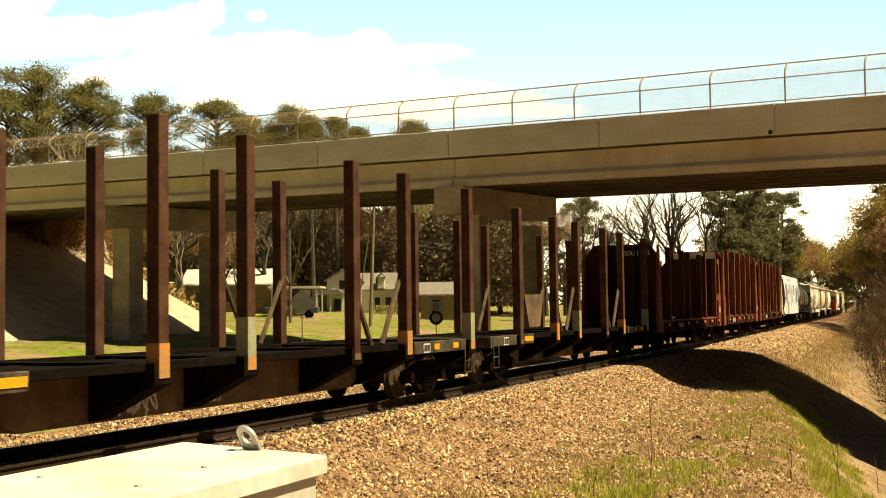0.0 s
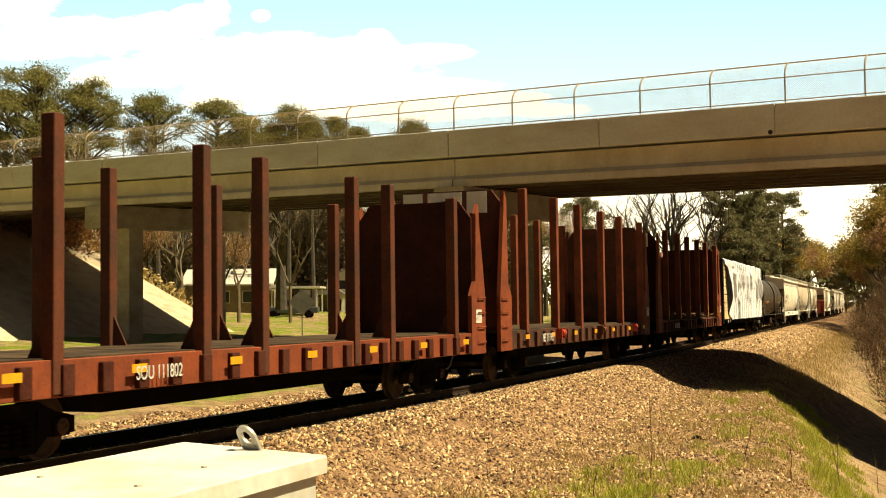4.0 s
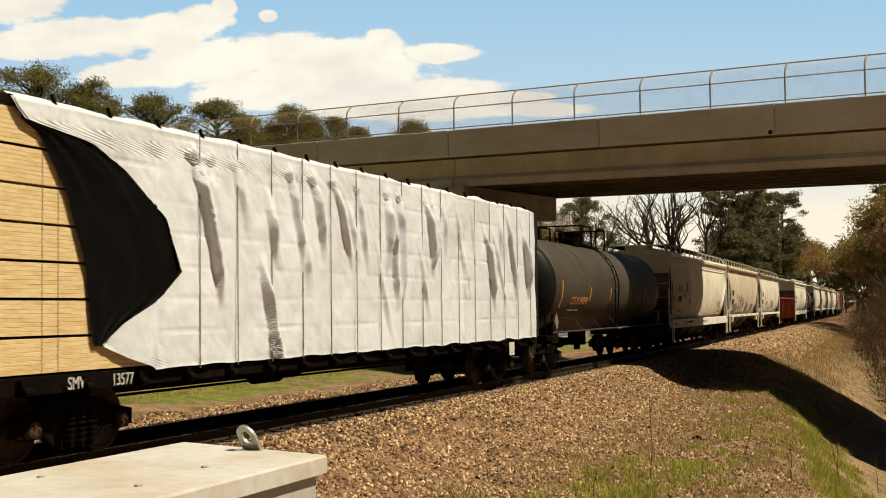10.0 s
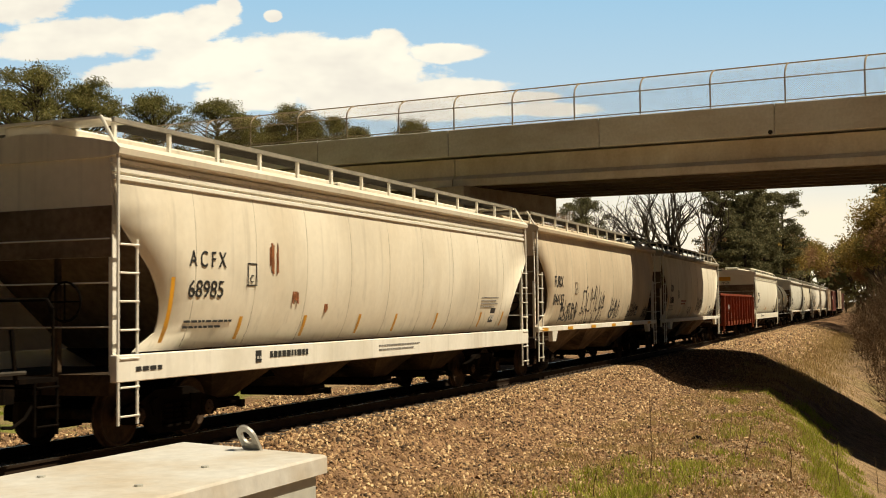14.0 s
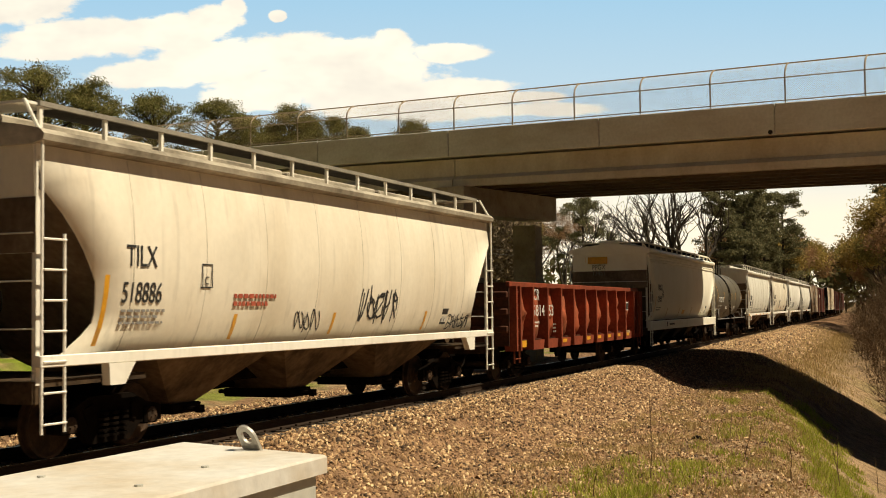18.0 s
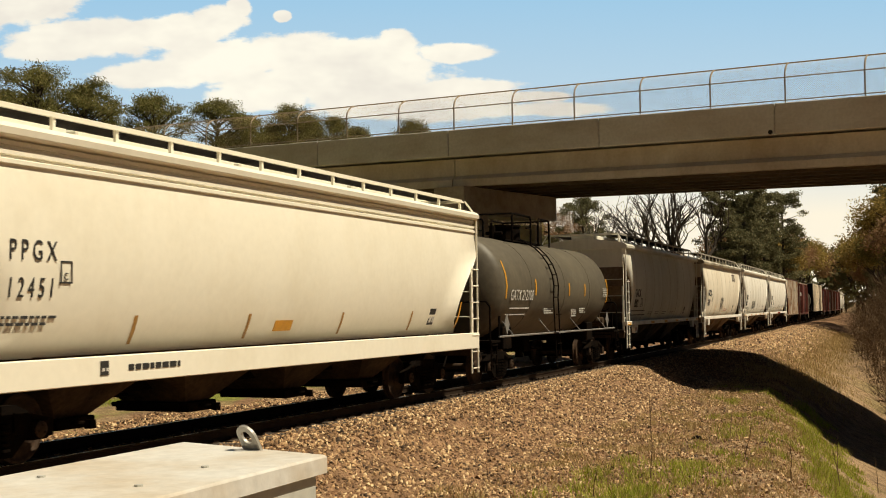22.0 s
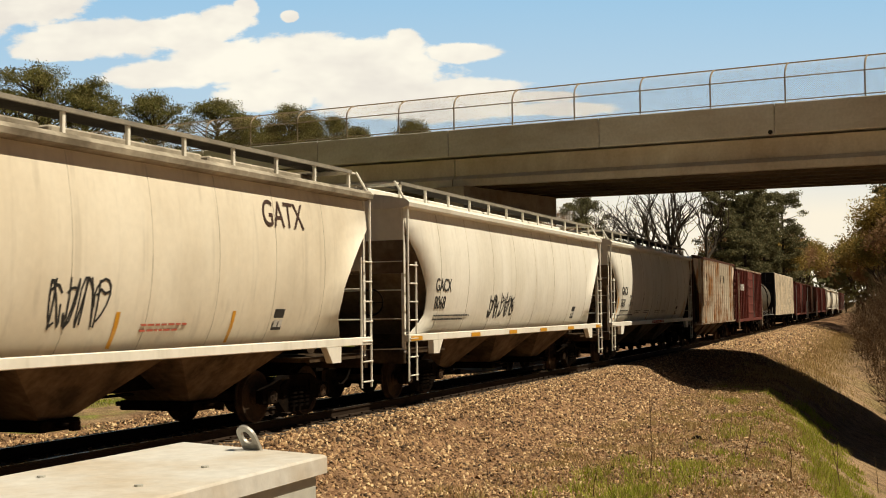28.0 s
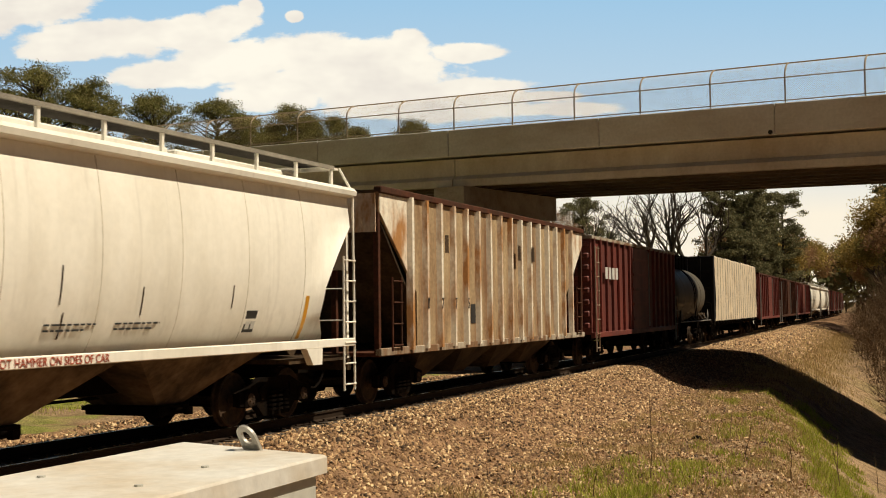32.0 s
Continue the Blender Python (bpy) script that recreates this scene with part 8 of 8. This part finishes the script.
    soup.leaves(np.stack([x, y, ground_z(s, l) + 0.012], 1), rng.uniform(0.022, 0.055, n), 9, 0.6)
    tagged(soup.object("leaf_litter", LITTER), "brown dead leaves strewn over the bank", "leaf litter", kind="stuff")
    soup = Soup()
    for i in range(16000):
        s, l = 6 + 50 * rnd.random(), -9.2 - 3.8 * rnd.random()
        x, y = (float(q) for q in on_line(s, l))
        b = Vector((x, y, float(ground_z(np.array(s), np.array(l))) - 0.01))
        h = rnd.uniform(0.05, 0.14)
        a = rnd.uniform(0, 6.28)
        w = Vector((math.cos(a), math.sin(a), 0)) * 0.012
        k = len(soup.v)
        soup.v += [b - w, b + w, b + Vector((rnd.gauss(0, 0.3), rnd.gauss(0, 0.3), 1)) * h]
        soup.f.append((k, k + 1, k + 2))
    tagged(soup.object("verge_grass", GRASSM), "short green verge grass beside the road", "grass", kind="stuff")
    # rough dry grass on the shoulder past the bridge
    soup = Soup()
    rng = np.random.default_rng(44)
    n = 16000
    s = rng.uniform(50, 125, n)
    l = rng.normal(6.6, 1.0, n) - 0.012 * (s - 50)
    x, y = on_line(s, l)
    z = ground_z(s, l)
    a = rng.uniform(0, 6.28, n)
    h = rng.uniform(0.08, 0.32, n)
    wide = np.stack([np.cos(a), np.sin(a), a * 0], 1) * 0.018
    foot = np.stack([x, y, z - 0.01], 1)
    tip = foot + np.stack([rng.normal(0, 0.3, n), rng.normal(0, 0.3, n), np.ones(n)], 1) * h[:, None]
    soup.v = np.stack([foot - wide, foot + wide, tip], 1).reshape(-1, 3).tolist()
    soup.f = np.arange(n * 3).reshape(n, 3).tolist()
    tagged(soup.object("shoulder_grass", DRYGRASS), "dry straw grass on the shoulder past the bridge", "grass", kind="stuff")
    # single tall dead stems
    for s, l, h, sd in ((20.6, 7.1, 1.5, 1), (24.0, 8.2, 0.8, 2), (26.5, 9.8, 0.9, 3), (29.0, 9.6, 1.0, 4), (18.4, 6.7, 0.55, 5), (22.0, 9.3, 0.7, 6), (33.0, 10.3, 1.2, 7), (27.5, 7.4, 0.6, 8)):
        r2 = random.Random(sd)
        soup = Soup()
        p, d = Vector((0, 0, -0.03)), Vector((r2.gauss(0, 0.06), r2.gauss(0, 0.06), 1)).normalized()
        for j in range(5):
            q = p + d * h / 5
            soup.limb(p, q, 0.012 - 0.0015 * j, 0.0105 - 0.0015 * j, 4)
            if j > 1:
                e = (d + Vector((r2.gauss(0, 0.6), r2.gauss(0, 0.6), 0.3))).normalized()
                soup.limb(q, q + e * h * 0.16, 0.005, 0.003, 3)
            p, d = q, (d + Vector((r2.gauss(0, 0.12), r2.gauss(0, 0.12), 0))).normalized()
        ob = soup.object("dead_weed_stem", BRUSHM)
        x, y = (float(q) for q in on_line(s, l))
        ob.location = (x, y, float(ground_z(np.array(s), np.array(l))))
        tagged(ob, "tall dead weed stem standing in the gravel", "weed", "weed stems")


build_brush()


def strip_on_line(name, l0, l1, s0, s1, dz, material, label, category, step=3.0, base=None):
    ss = np.arange(s0, s1 + step, step)
    bm = bmesh.new()
    rows = []
    for s in ss:
        rows.append([bm.verts.new((*[float(q) for q in on_line(s, l)], float(ground_z(np.array(s), np.array(l if base is None else base))) + dz)) for l in (l0, l1)])
    for a, b in zip(rows[:-1], rows[1:]):
        bm.faces.new((a[0], b[0], b[1], a[1])[::-1])
    bmesh.ops.recalc_face_normals(bm, faces=list(bm.faces))
    for f in bm.faces:
        if f.normal.z < 0:
            f.normal_flip()
    ob = new(name, finish(bm, name, material))
    return tagged(ob, label, category, kind="structure")


strip_on_line("road", -19.9, -13.6, -150, 420, 0.03, ASPHALT, "worn grey asphalt road running beside the railway", "road", base=-17)
strip_on_line("road_edge_line", -14.05, -13.92, -150, 420, 0.036, ROAD_PAINT, "white painted road edge line", "road marking", base=-17)
for k, (l0, l1) in enumerate(((-13.6, -13.3), (-20.2, -19.9))):
    bm = bmesh.new()
    ss = np.arange(-150, 420, 4.0)
    loft(bm, [[(*[float(q) for q in on_line(s, l)], z) for l, z in ((l0, -0.6), (l1, -0.6), (l1, -0.26), (l0, -0.26))] for s in ss])
    tagged(part("kerb", bm, PAVING), "pale concrete road kerb", "kerb", kind="structure")


def build_embankment():
    """Paved slope up to the bridge's end, and the grassed bank beside it."""
    t = thing("slope_paving", "concrete slope paving beneath the end of the bridge", "embankment", kind="structure")
    t.matrix_world = BRIDGE
    def z_at(u):
        return 0.2 + (-15.9 - u) * 0.44
    cols, rows = 8, 10
    for i in range(cols):
        for j in range(rows):
            bm = bmesh.new()
            b0, b1 = -3.0 + i * 2.75, -3.0 + (i + 1) * 2.75 - 0.02
            u0, u1 = -15.4 - j * 1.95, -15.4 - (j + 1) * 1.95 + 0.02
            q = [(u0, b0), (u1, b0), (u1, b1), (u0, b1)]
            a = [bm.verts.new((u - 0.187 * b, b, z_at(u) - 0.6)) for u, b in q]
            c = [bm.verts.new((u - 0.187 * b, b, z_at(u))) for u, b in q]
            bm.faces.new(a)
            bm.faces.new(c[::-1])
            for k in range(4):
                bm.faces.new((a[k], c[k], c[(k + 1) % 4], a[(k + 1) % 4]))
            bmesh.ops.recalc_face_normals(bm, faces=list(bm.faces))
            part("paving_slab", bm, PAVING, t)
    bank = thing("grass_embankment", "grassy road embankment behind the paved slope", "embankment", kind="structure")
    bank.matrix_world = BRIDGE
    bm = bmesh.new()
    rings = []
    for b, drop in ((-16, 9.0), (-9, 4.5), (-3.2, 0.35), (0, 0.4), (19.0, 0.4), (24, 2.2), (31, 6.0), (38, 9.5)):
        rings.append([(u - 0.187 * b, b, max(-1.0, min(8.6, z_at(u)) - drop)) for u in (-16, -20, -24, -28, -32, -35, -40, -70)] + [(-70 - 0.187 * b, b, -3.0), (-16 - 0.187 * b, b, -3.0)])
    loft(bm, rings)
    part("bank", bm, EMBANK, bank)
    soup = Soup()
    rnd = random.Random(3)
    for i in range(2200):
        b, u = 19.5 + abs(rnd.gauss(0, 2.2)), rnd.uniform(-44, -22)
        z = z_at(u) - 0.2 - max(0.0, b - 19) * 0.42
        soup.leaf(Vector((u - 0.187 * b, b, z + rnd.random() ** 2 * 1.3)), rnd.uniform(0.1, 0.28), rnd)
    ob = soup.object("embankment_scrub", DRYGRASS)
    ob.matrix_world = BRIDGE
    tagged(ob, "dry scrub along the top of the embankment", "brush", kind="stuff")


EMBANK = mat("rough_bank_grass", (0.12, 0.16, 0.03), 0.95, var=0.3, scale=0.8, fine=16, second=(0.24, 0.18, 0.085), amount=0.45, bump=0.5)
build_embankment()


# ---- houses, seen far off between the stakes ----
def window(parent, x0, x1, y, z0, z1, name="window"):
    bm = bmesh.new()
    bx(bm, x0, x1, y - 0.05, y + 0.02, z0, z1)
    w = part(name, bm, SIDING, parent)
    bm = bmesh.new()
    bx(bm, x0 + 0.08, x1 - 0.08, y - 0.06, y - 0.04, z0 + 0.08, z1 - 0.08)
    part("pane", bm, GLASS_DARK, w)


def gable(bm, x0, x1, y0, y1, z0, z1, over=0.35, along="x"):
    if along == "x":
        m = (y0 + y1) / 2
        prism(bm, [(y0 - over, z0), (m, z1), (y1 + over, z0), (y1 + over, z0 - 0.15), (m, z1 - 0.15), (y0 - over, z0 - 0.15)], x0 - over, x1 + over)
    else:
        m = (x0 + x1) / 2
        prism(bm, [(x0 - over, z0), (m, z1), (x1 + over, z0), (x1 + over, z0 - 0.15), (m, z1 - 0.15), (x0 - over, z0 - 0.15)], y0 - over, y1 + over, "y")


def build_houses():
    h = thing("white_house", "cream two-storey house with a porch and grey roof", "house", "houses")
    h.location = (0, 145, 0)
    bm = bmesh.new()
    prism(bm, [(-14.0, 0.8), (-9.9, 0.8), (-9.9, 5.6), (-11.9, 6.9), (-14.0, 5.6)], 0, 7, "y")
    part("wall", bm, SIDING, h)
    bm = bmesh.new()
    bx(bm, -9.9, -3.6, 0.8, 7, 0.8, 4.5)
    part("wall", bm, SIDING, h)
    bm = bmesh.new()
    gable(bm, -14.0, -9.9, 0, 7, 5.6, 7.05, 0.3, "y")
    part("roof", bm, ROOFING, h)
    bm = bmesh.new()
    gable(bm, -9.9, -3.6, 0.8, 7, 4.5, 6.6, 0.35, "x")
    part("roof", bm, ROOFING, h)
    bm = bmesh.new()
    prism(bm, [(-17.2, 3.9), (-11.6, 3.9), (-12.4, 4.5), (-16.4, 4.5)], -2.4, 0.2, "y")
    porch = part("porch_roof", bm, ROOFING, h)
    for x in (-16.9, -15.0, -13.4, -11.9):
        bm = bmesh.new()
        bx(bm, x - 0.08, x + 0.08, -2.2, -2.04, 1.2, 3.9)
        part("porch_post", bm, SIDING, porch)
    bm = bmesh.new()
    bx(bm, -17.0, -11.7, -2.3, 0, 0.8, 1.75)
    part("porch_base", bm, BRICKISH, h)
    bm = bmesh.new()
    bx(bm, -17.0, -14.0, 0, 5, 0.8, 4.0)
    part("wall", bm, BRICKISH, h)
    window(h, -12.6, -11.6, 0, 4.5, 5.7)
    window(h, -16.2, -15.0, 0, 2.2, 3.6)
    window(h, -13.2, -12.2, 0, 1.9, 3.5, "door_opening")
    window(h, -8.2, -7.3, 0.8, 5.0, 5.9)
    for x in (-8.4, -7.1, -5.2):
        window(h, x, x + 0.8, 0.8, 2.2, 3.6)
    bm = bmesh.new()
    bx(bm, -7.9, -7.1, -0.0, 1.4, 4.6, 6.0)
    part("dormer", bm, SIDING, h)
    bm = bmesh.new()
    gable(bm, -7.9, -7.1, 0, 1.4, 6.0, 6.5, 0.15, "y")
    part("dormer_roof", bm, ROOFING, h)
    soup = Soup()
    rnd = random.Random(5)
    for i in range(500):
        soup.leaf(Vector((-8.2 + rnd.random() * 4.2, 144.2 + rnd.gauss(0, 0.4), gz(-6, 144) + rnd.random() * 1.1)), 0.18, rnd)
    tagged(soup.object("foundation_shrub", SPRING), "low clipped green shrubs below the house wall", "shrub", kind="stuff")
    g = thing("grey_house", "plain grey-tan garage house with a low roof", "house", "houses")
    g.location = (0, 130, 0)
    bm = bmesh.new()
    bx(bm, -2.5, 3.4, 0, 6, -0.6, 3.6)
    part("wall", bm, BRICKISH, g)
    bm = bmesh.new()
    gable(bm, -2.5, 3.4, 0, 6, 3.6, 5.0)
    part("roof", bm, ROOFING, g)
    window(g, -1.4, -0.5, 0, 1.6, 2.8)
    window(g, 1.3, 2.3, 0, 1.6, 2.8)
    r = thing("ranch_house", "low tan ranch house with a pale roof and carport", "house", "houses")
    r.location = (0, 126, 0)
    bm = bmesh.new()
    bx(bm, -27, -18.2, 0, 7, 1.2, 4.9)
    part("wall", bm, BRICKISH, r)
    bm = bmesh.new()
    gable(bm, -27, -18.2, 0, 7, 4.9, 6.6, 0.5)
    part("roof", bm, PALE_ROOF, r)
    bm = bmesh.new()
    bx(bm, -18.0, -12.6, -2.5, 3.5, 4.35, 4.55)
    car_port = part("carport_roof", bm, PALE_ROOF, r)
    for x in (-17.6, -13.0):
        for y in (-2.2, 3.2):
            bm = bmesh.new()
            bx(bm, x - 0.06, x + 0.06, y - 0.06, y + 0.06, 1.6, 4.35)
            part("carport_post", bm, SIDING, car_port)
    for x in (-26.0, -23.6, -21.0):
        window(r, x, x + 1.3, 0, 2.9, 4.2)
    t = thing("pickup_truck", "dark grey pickup truck parked under the carport", "truck")
    t.location = (-14.8, 118, gz(-14.8, 118))
    bm = bmesh.new()
    bx(bm, -2.6, 2.6, -0.95, 0.95, 0.45, 1.05, 0.08)
    part("body", bm, TRUCK, t)
    bm = bmesh.new()
    prism(bm, [(-0.9, 1.05), (-0.55, 1.75), (0.75, 1.75), (1.3, 1.05)], -0.85, 0.85, "y")
    cab = part("cab", bm, TRUCK, t)
    bm = bmesh.new()
    prism(bm, [(-0.72, 1.15), (-0.5, 1.65), (0.68, 1.65), (1.05, 1.15)], -0.87, 0.87, "y")
    part("window", bm, GLASS_DARK, cab)
    for x in (-1.7, 1.65):
        for y in (-0.9, 0.9):
            bm = bmesh.new()
            lathe(bm, [(0.2, -0.11), (0.36, -0.11), (0.38, -0.06), (0.38, 0.06), (0.36, 0.11), (0.2, 0.11)], 16)
            w = part("wheel", bm, STEEL_DARK, t)
            w.location = (x, y, 0.38)


TRUCK = mat("dark_grey_car_paint", (0.05, 0.055, 0.06), 0.3, var=0.1)
build_houses()


def build_signs():
    z = gz(-6.1, 52)
    s = thing("warning_sign", "back of a diamond warning sign on a thin post", "road sign")
    s.location = (-6.1, 52, z)
    bm = bmesh.new()
    rod(bm, (0, 0, -0.2), (0, 0, 2.9 - z), 0.025, 6)
    part("post", bm, SIGN_BACK, s)
    bm = bmesh.new()
    prism(bm, [(0, 1.75 - z), (0.57, 2.34 - z), (0, 2.93 - z), (-0.57, 2.34 - z)], -0.035, -0.03, "y")
    part("sign_plate", bm, SIGN_BACK, s)
    z = gz(-0.4, 62)
    s = thing("speed_limit_sign", "white speed limit sign above a round route plate", "road sign")
    s.location = (-0.4, 62, z)
    bm = bmesh.new()
    rod(bm, (0, 0, -0.2), (0, 0, 2.55 - z), 0.025, 6)
    part("post", bm, SIGN_BACK, s)
    bm = bmesh.new()
    bx(bm, -0.3, 0.3, -0.04, -0.03, 1.88 - z, 2.56 - z)
    plate = part("sign_plate", bm, SIGN_WHITE, s)
    t = text("35", 0.32, LETTER_BLACK, plate, -0.20, -0.045, 1.96 - z, 0.8)
    bm = bmesh.new()
    bx(bm, -0.2, 0.2, -0.045, -0.04, 2.36 - z, 2.44 - z)
    part("text_line", bm, LETTER_BLACK, plate)
    bm = bmesh.new()
    lathe(bm, [(0.02, -0.005), (0.36, -0.005), (0.36, 0.005), (0.02, 0.005)], 20)
    for v in bm.verts:
        v.co = Vector((v.co.x, v.co.y - 0.04, v.co.z + 1.52 - z))
    route = part("route_plate", bm, LETTER_BLACK, s)
    bm = bmesh.new()
    lathe(bm, [(0.02, -0.004), (0.22, -0.004), (0.22, 0.004), (0.02, 0.004)], 20)
    for v in bm.verts:
        v.co = Vector((v.co.x, v.co.y - 0.05, v.co.z + 1.52 - z))
    part("route_disc", bm, SIGN_WHITE, route)
    p = thing("utility_pole", "grey wooden utility pole with a slanting brace", "utility pole")
    z = gz(-6.1, 100)
    p.location = (-6.1, 100, z)
    bm = bmesh.new()
    rod(bm, (0, 0, -0.5), (0.45, 0, 12.0 - z), 0.16, 10, 0.11)
    part("pole", bm, POLE_WOOD, p)
    bm = bmesh.new()
    rod(bm, (-1.3, 0, -0.3), (0.1, 0, 9.0 - z), 0.05, 6)
    part("brace", bm, POLE_WOOD, p)
    for k, (zz, dx) in enumerate(((7.6, 26.0), (7.2, 26.0))):
        bm = bmesh.new()
        pts = []
        for i in range(13):
            q = i / 12
            pts.append((0.3 + dx * q, 3 * q, zz - 2.0 * q - 2.0 * q * (1 - q)))
        pipe(bm, pts, 0.018, 4)
        part("cable", bm, STRAP, p)
    o = thing("orange_marker_sign", "small orange diamond marker on the embankment", "road sign")
    o.matrix_world = BRIDGE @ pose(-34.0, 20.6, 5.6)
    bm = bmesh.new()
    prism(bm, [(0, 0.0), (0.42, 0.42), (0, 0.84), (-0.42, 0.42)], -0.02, 0.0, "y")
    part("sign_plate", bm, ORANGE_SIGN, o)
    bm = bmesh.new()
    rod(bm, (0, 0.02, -2.5), (0, 0.02, 0.8), 0.03, 6)
    part("post", bm, SIGN_BACK, o)
    bm = bmesh.new()
    bx(bm, -0.09, 0.09, -0.028, -0.02, 0.3, 0.55)
    part("symbol", bm, LETTER_BLACK, o)


build_signs()


def build_cabinet():
    """The painted steel equipment cabinet close to the camera, with a lifting eye on its lid."""
    c = thing("equipment_cabinet", "chalky white steel trackside cabinet with lifting eye, rust-stained lid", "equipment cabinet")
    top = 1.25
    F, R = Vector((-1.37, 6.34, 0)), Vector((-0.585, 5.70, 0))
    e = Vector((-0.47, -1.19, 0))
    L, N = F + e * 1.6, R + e * 1.6
    cx = (F + R + L + N) / 4
    def ring(z, out, corners=(F, R, N, L)):
        return [(p + (p - cx).normalized() * out + Vector((0, 0, z))) for p in corners]
    bm = bmesh.new()
    loft(bm, [ring(top - 0.085, 0.035), ring(top - 0.012, 0.035), ring(top, 0.02)])
    lid = part("lid", bm, BOXPAINT, c, "rust-stained white steel lid")
    bm = bmesh.new()
    loft(bm, [ring(0.0, -0.03), ring(top - 0.085, -0.03)])
    part("body", bm, BOXSIDE, c)
    bm = bmesh.new()
    loft(bm, [ring(-0.35, 0.0), ring(0.02, 0.0)])
    part("plinth", bm, PAVING, c)
    # lifting eye: a leaning steel plate with a round hole
    bm = bmesh.new()
    seg = 24
    outer, inner = [], []
    for i in range(seg):
        a = i * math.tau / seg
        hole = (0.034 * math.cos(a), 0.078 + 0.034 * math.sin(a))
        rim = (0.066 * math.cos(a), 0.078 + 0.066 * math.sin(a)) if math.sin(a) > -0.25 else (0.064 * math.cos(a) / max(0.45, abs(math.sin(a))), 0.0)
        outer.append((max(-0.064, min(0.066, rim[0])), rim[1]))
        inner.append(hole)
    rings = [[bm.verts.new((q[0], y, q[1])) for q in line] for y in (-0.007, 0.007) for line in (outer, inner)]
    for i in range(seg):
        j = (i + 1) % seg
        for a, b in ((0, 1), (1, 3), (3, 2), (2, 0)):
            bm.faces.new((rings[a][i], rings[a][j], rings[b][j], rings[b][i]))
    bmesh.ops.recalc_face_normals(bm, faces=list(bm.faces))
    eye = part("lifting_eye", bm, EYE_STEEL, c, "leaning grey steel plate with a lifting hole")
    face = Vector((-0.5, -0.6, -0.42)).normalized()
    side = (-face).cross(Vector((0, 0, 1))).normalized()
    up = side.cross(-face)
    turn = Matrix((side, -face, up)).transposed().to_4x4()
    eye.matrix_basis = Matrix.Translation((-0.945, 5.97, top - 0.004)) @ turn
    for p in ((-1.68, 5.05), (-1.2, 4.75), (-1.05, 5.3)):
        bm = bmesh.new()
        rod(bm, (*p, top), (*p, top + 0.008), 0.018, 8)
        part("rivet", bm, BOXSIDE, c)


build_cabinet()
for s, l, r in ((27.0, 6.75, 0.11), (14.8, 6.2, 0.05)):
    bm = bmesh.new()
    bmesh.ops.create_icosphere(bm, subdivisions=2, radius=r)
    for v in bm.verts:
        v.co *= 1 + 0.25 * noise.noise(v.co * 9)
        v.co.z *= 0.6
    ob = part("dark_stone", bm, STEEL_DARK)
    x, y = (float(q) for q in on_line(s, l))
    ob.location = (x, y, float(ground_z(np.array(s), np.array(l))) + r * 0.3)
    tagged(ob, "single dark stone lying on the gravel", "stone")
bm = bmesh.new()
rod(bm, (0, 0, 0), (2.6, 0.3, 0.25), 0.12, 8, 0.09)
rod(bm, (0.3, -0.3, 0.0), (2.2, -0.5, 0.1), 0.08, 8, 0.06)
ob = part("fallen_log", bm, POLE_WOOD)
x, y = (float(q) for q in on_line(43.5, 10.3))
ob.location = (x, y, float(ground_z(np.array(43.5), np.array(10.3))) + 0.15)
tagged(ob, "pale fallen logs lying in the ditch", "log")


def car_pose(mid, half):
    """The pose of a car whose bogies stand half a wheelbase before and behind the place mid on the line."""
    xa, ya = on_line(mid - half, 0.0)
    xb, yb = on_line(mid + half, 0.0)
    return pose(float(xa + xb) / 2, float(ya + yb) / 2, 0.0, 0, 0, math.degrees(math.atan2(yb - ya, xb - xa)))


def spin(dx):
    """Turns of a wheelset as its car rolls."""
    rest = pose(dx, 0, 0.457)
    return [(i * 32.0 / 540, rest @ pose(0, 0, 0, 0, math.degrees(-rolled(i * 32.0 / 540) / 0.457) % 360.0, 0)) for i in range(541)]


def motions():
    walk(BACKDROP, [(0.0, pose(0, 0, 0, 0, 0, 0.9)), (32.0, pose(0, 0, 0, 0, 0, -0.9))])
    for k, car in TRAIN.items():
        a, b = CARS[k]
        walk(car, [(float(t), car_pose((a + b) / 2 - rolled(float(t)), (b - a) * 0.36)) for t in range(33)])
    for car, wheelset, dx in WHEELS:
        walk(wheelset, spin(dx))


motions()
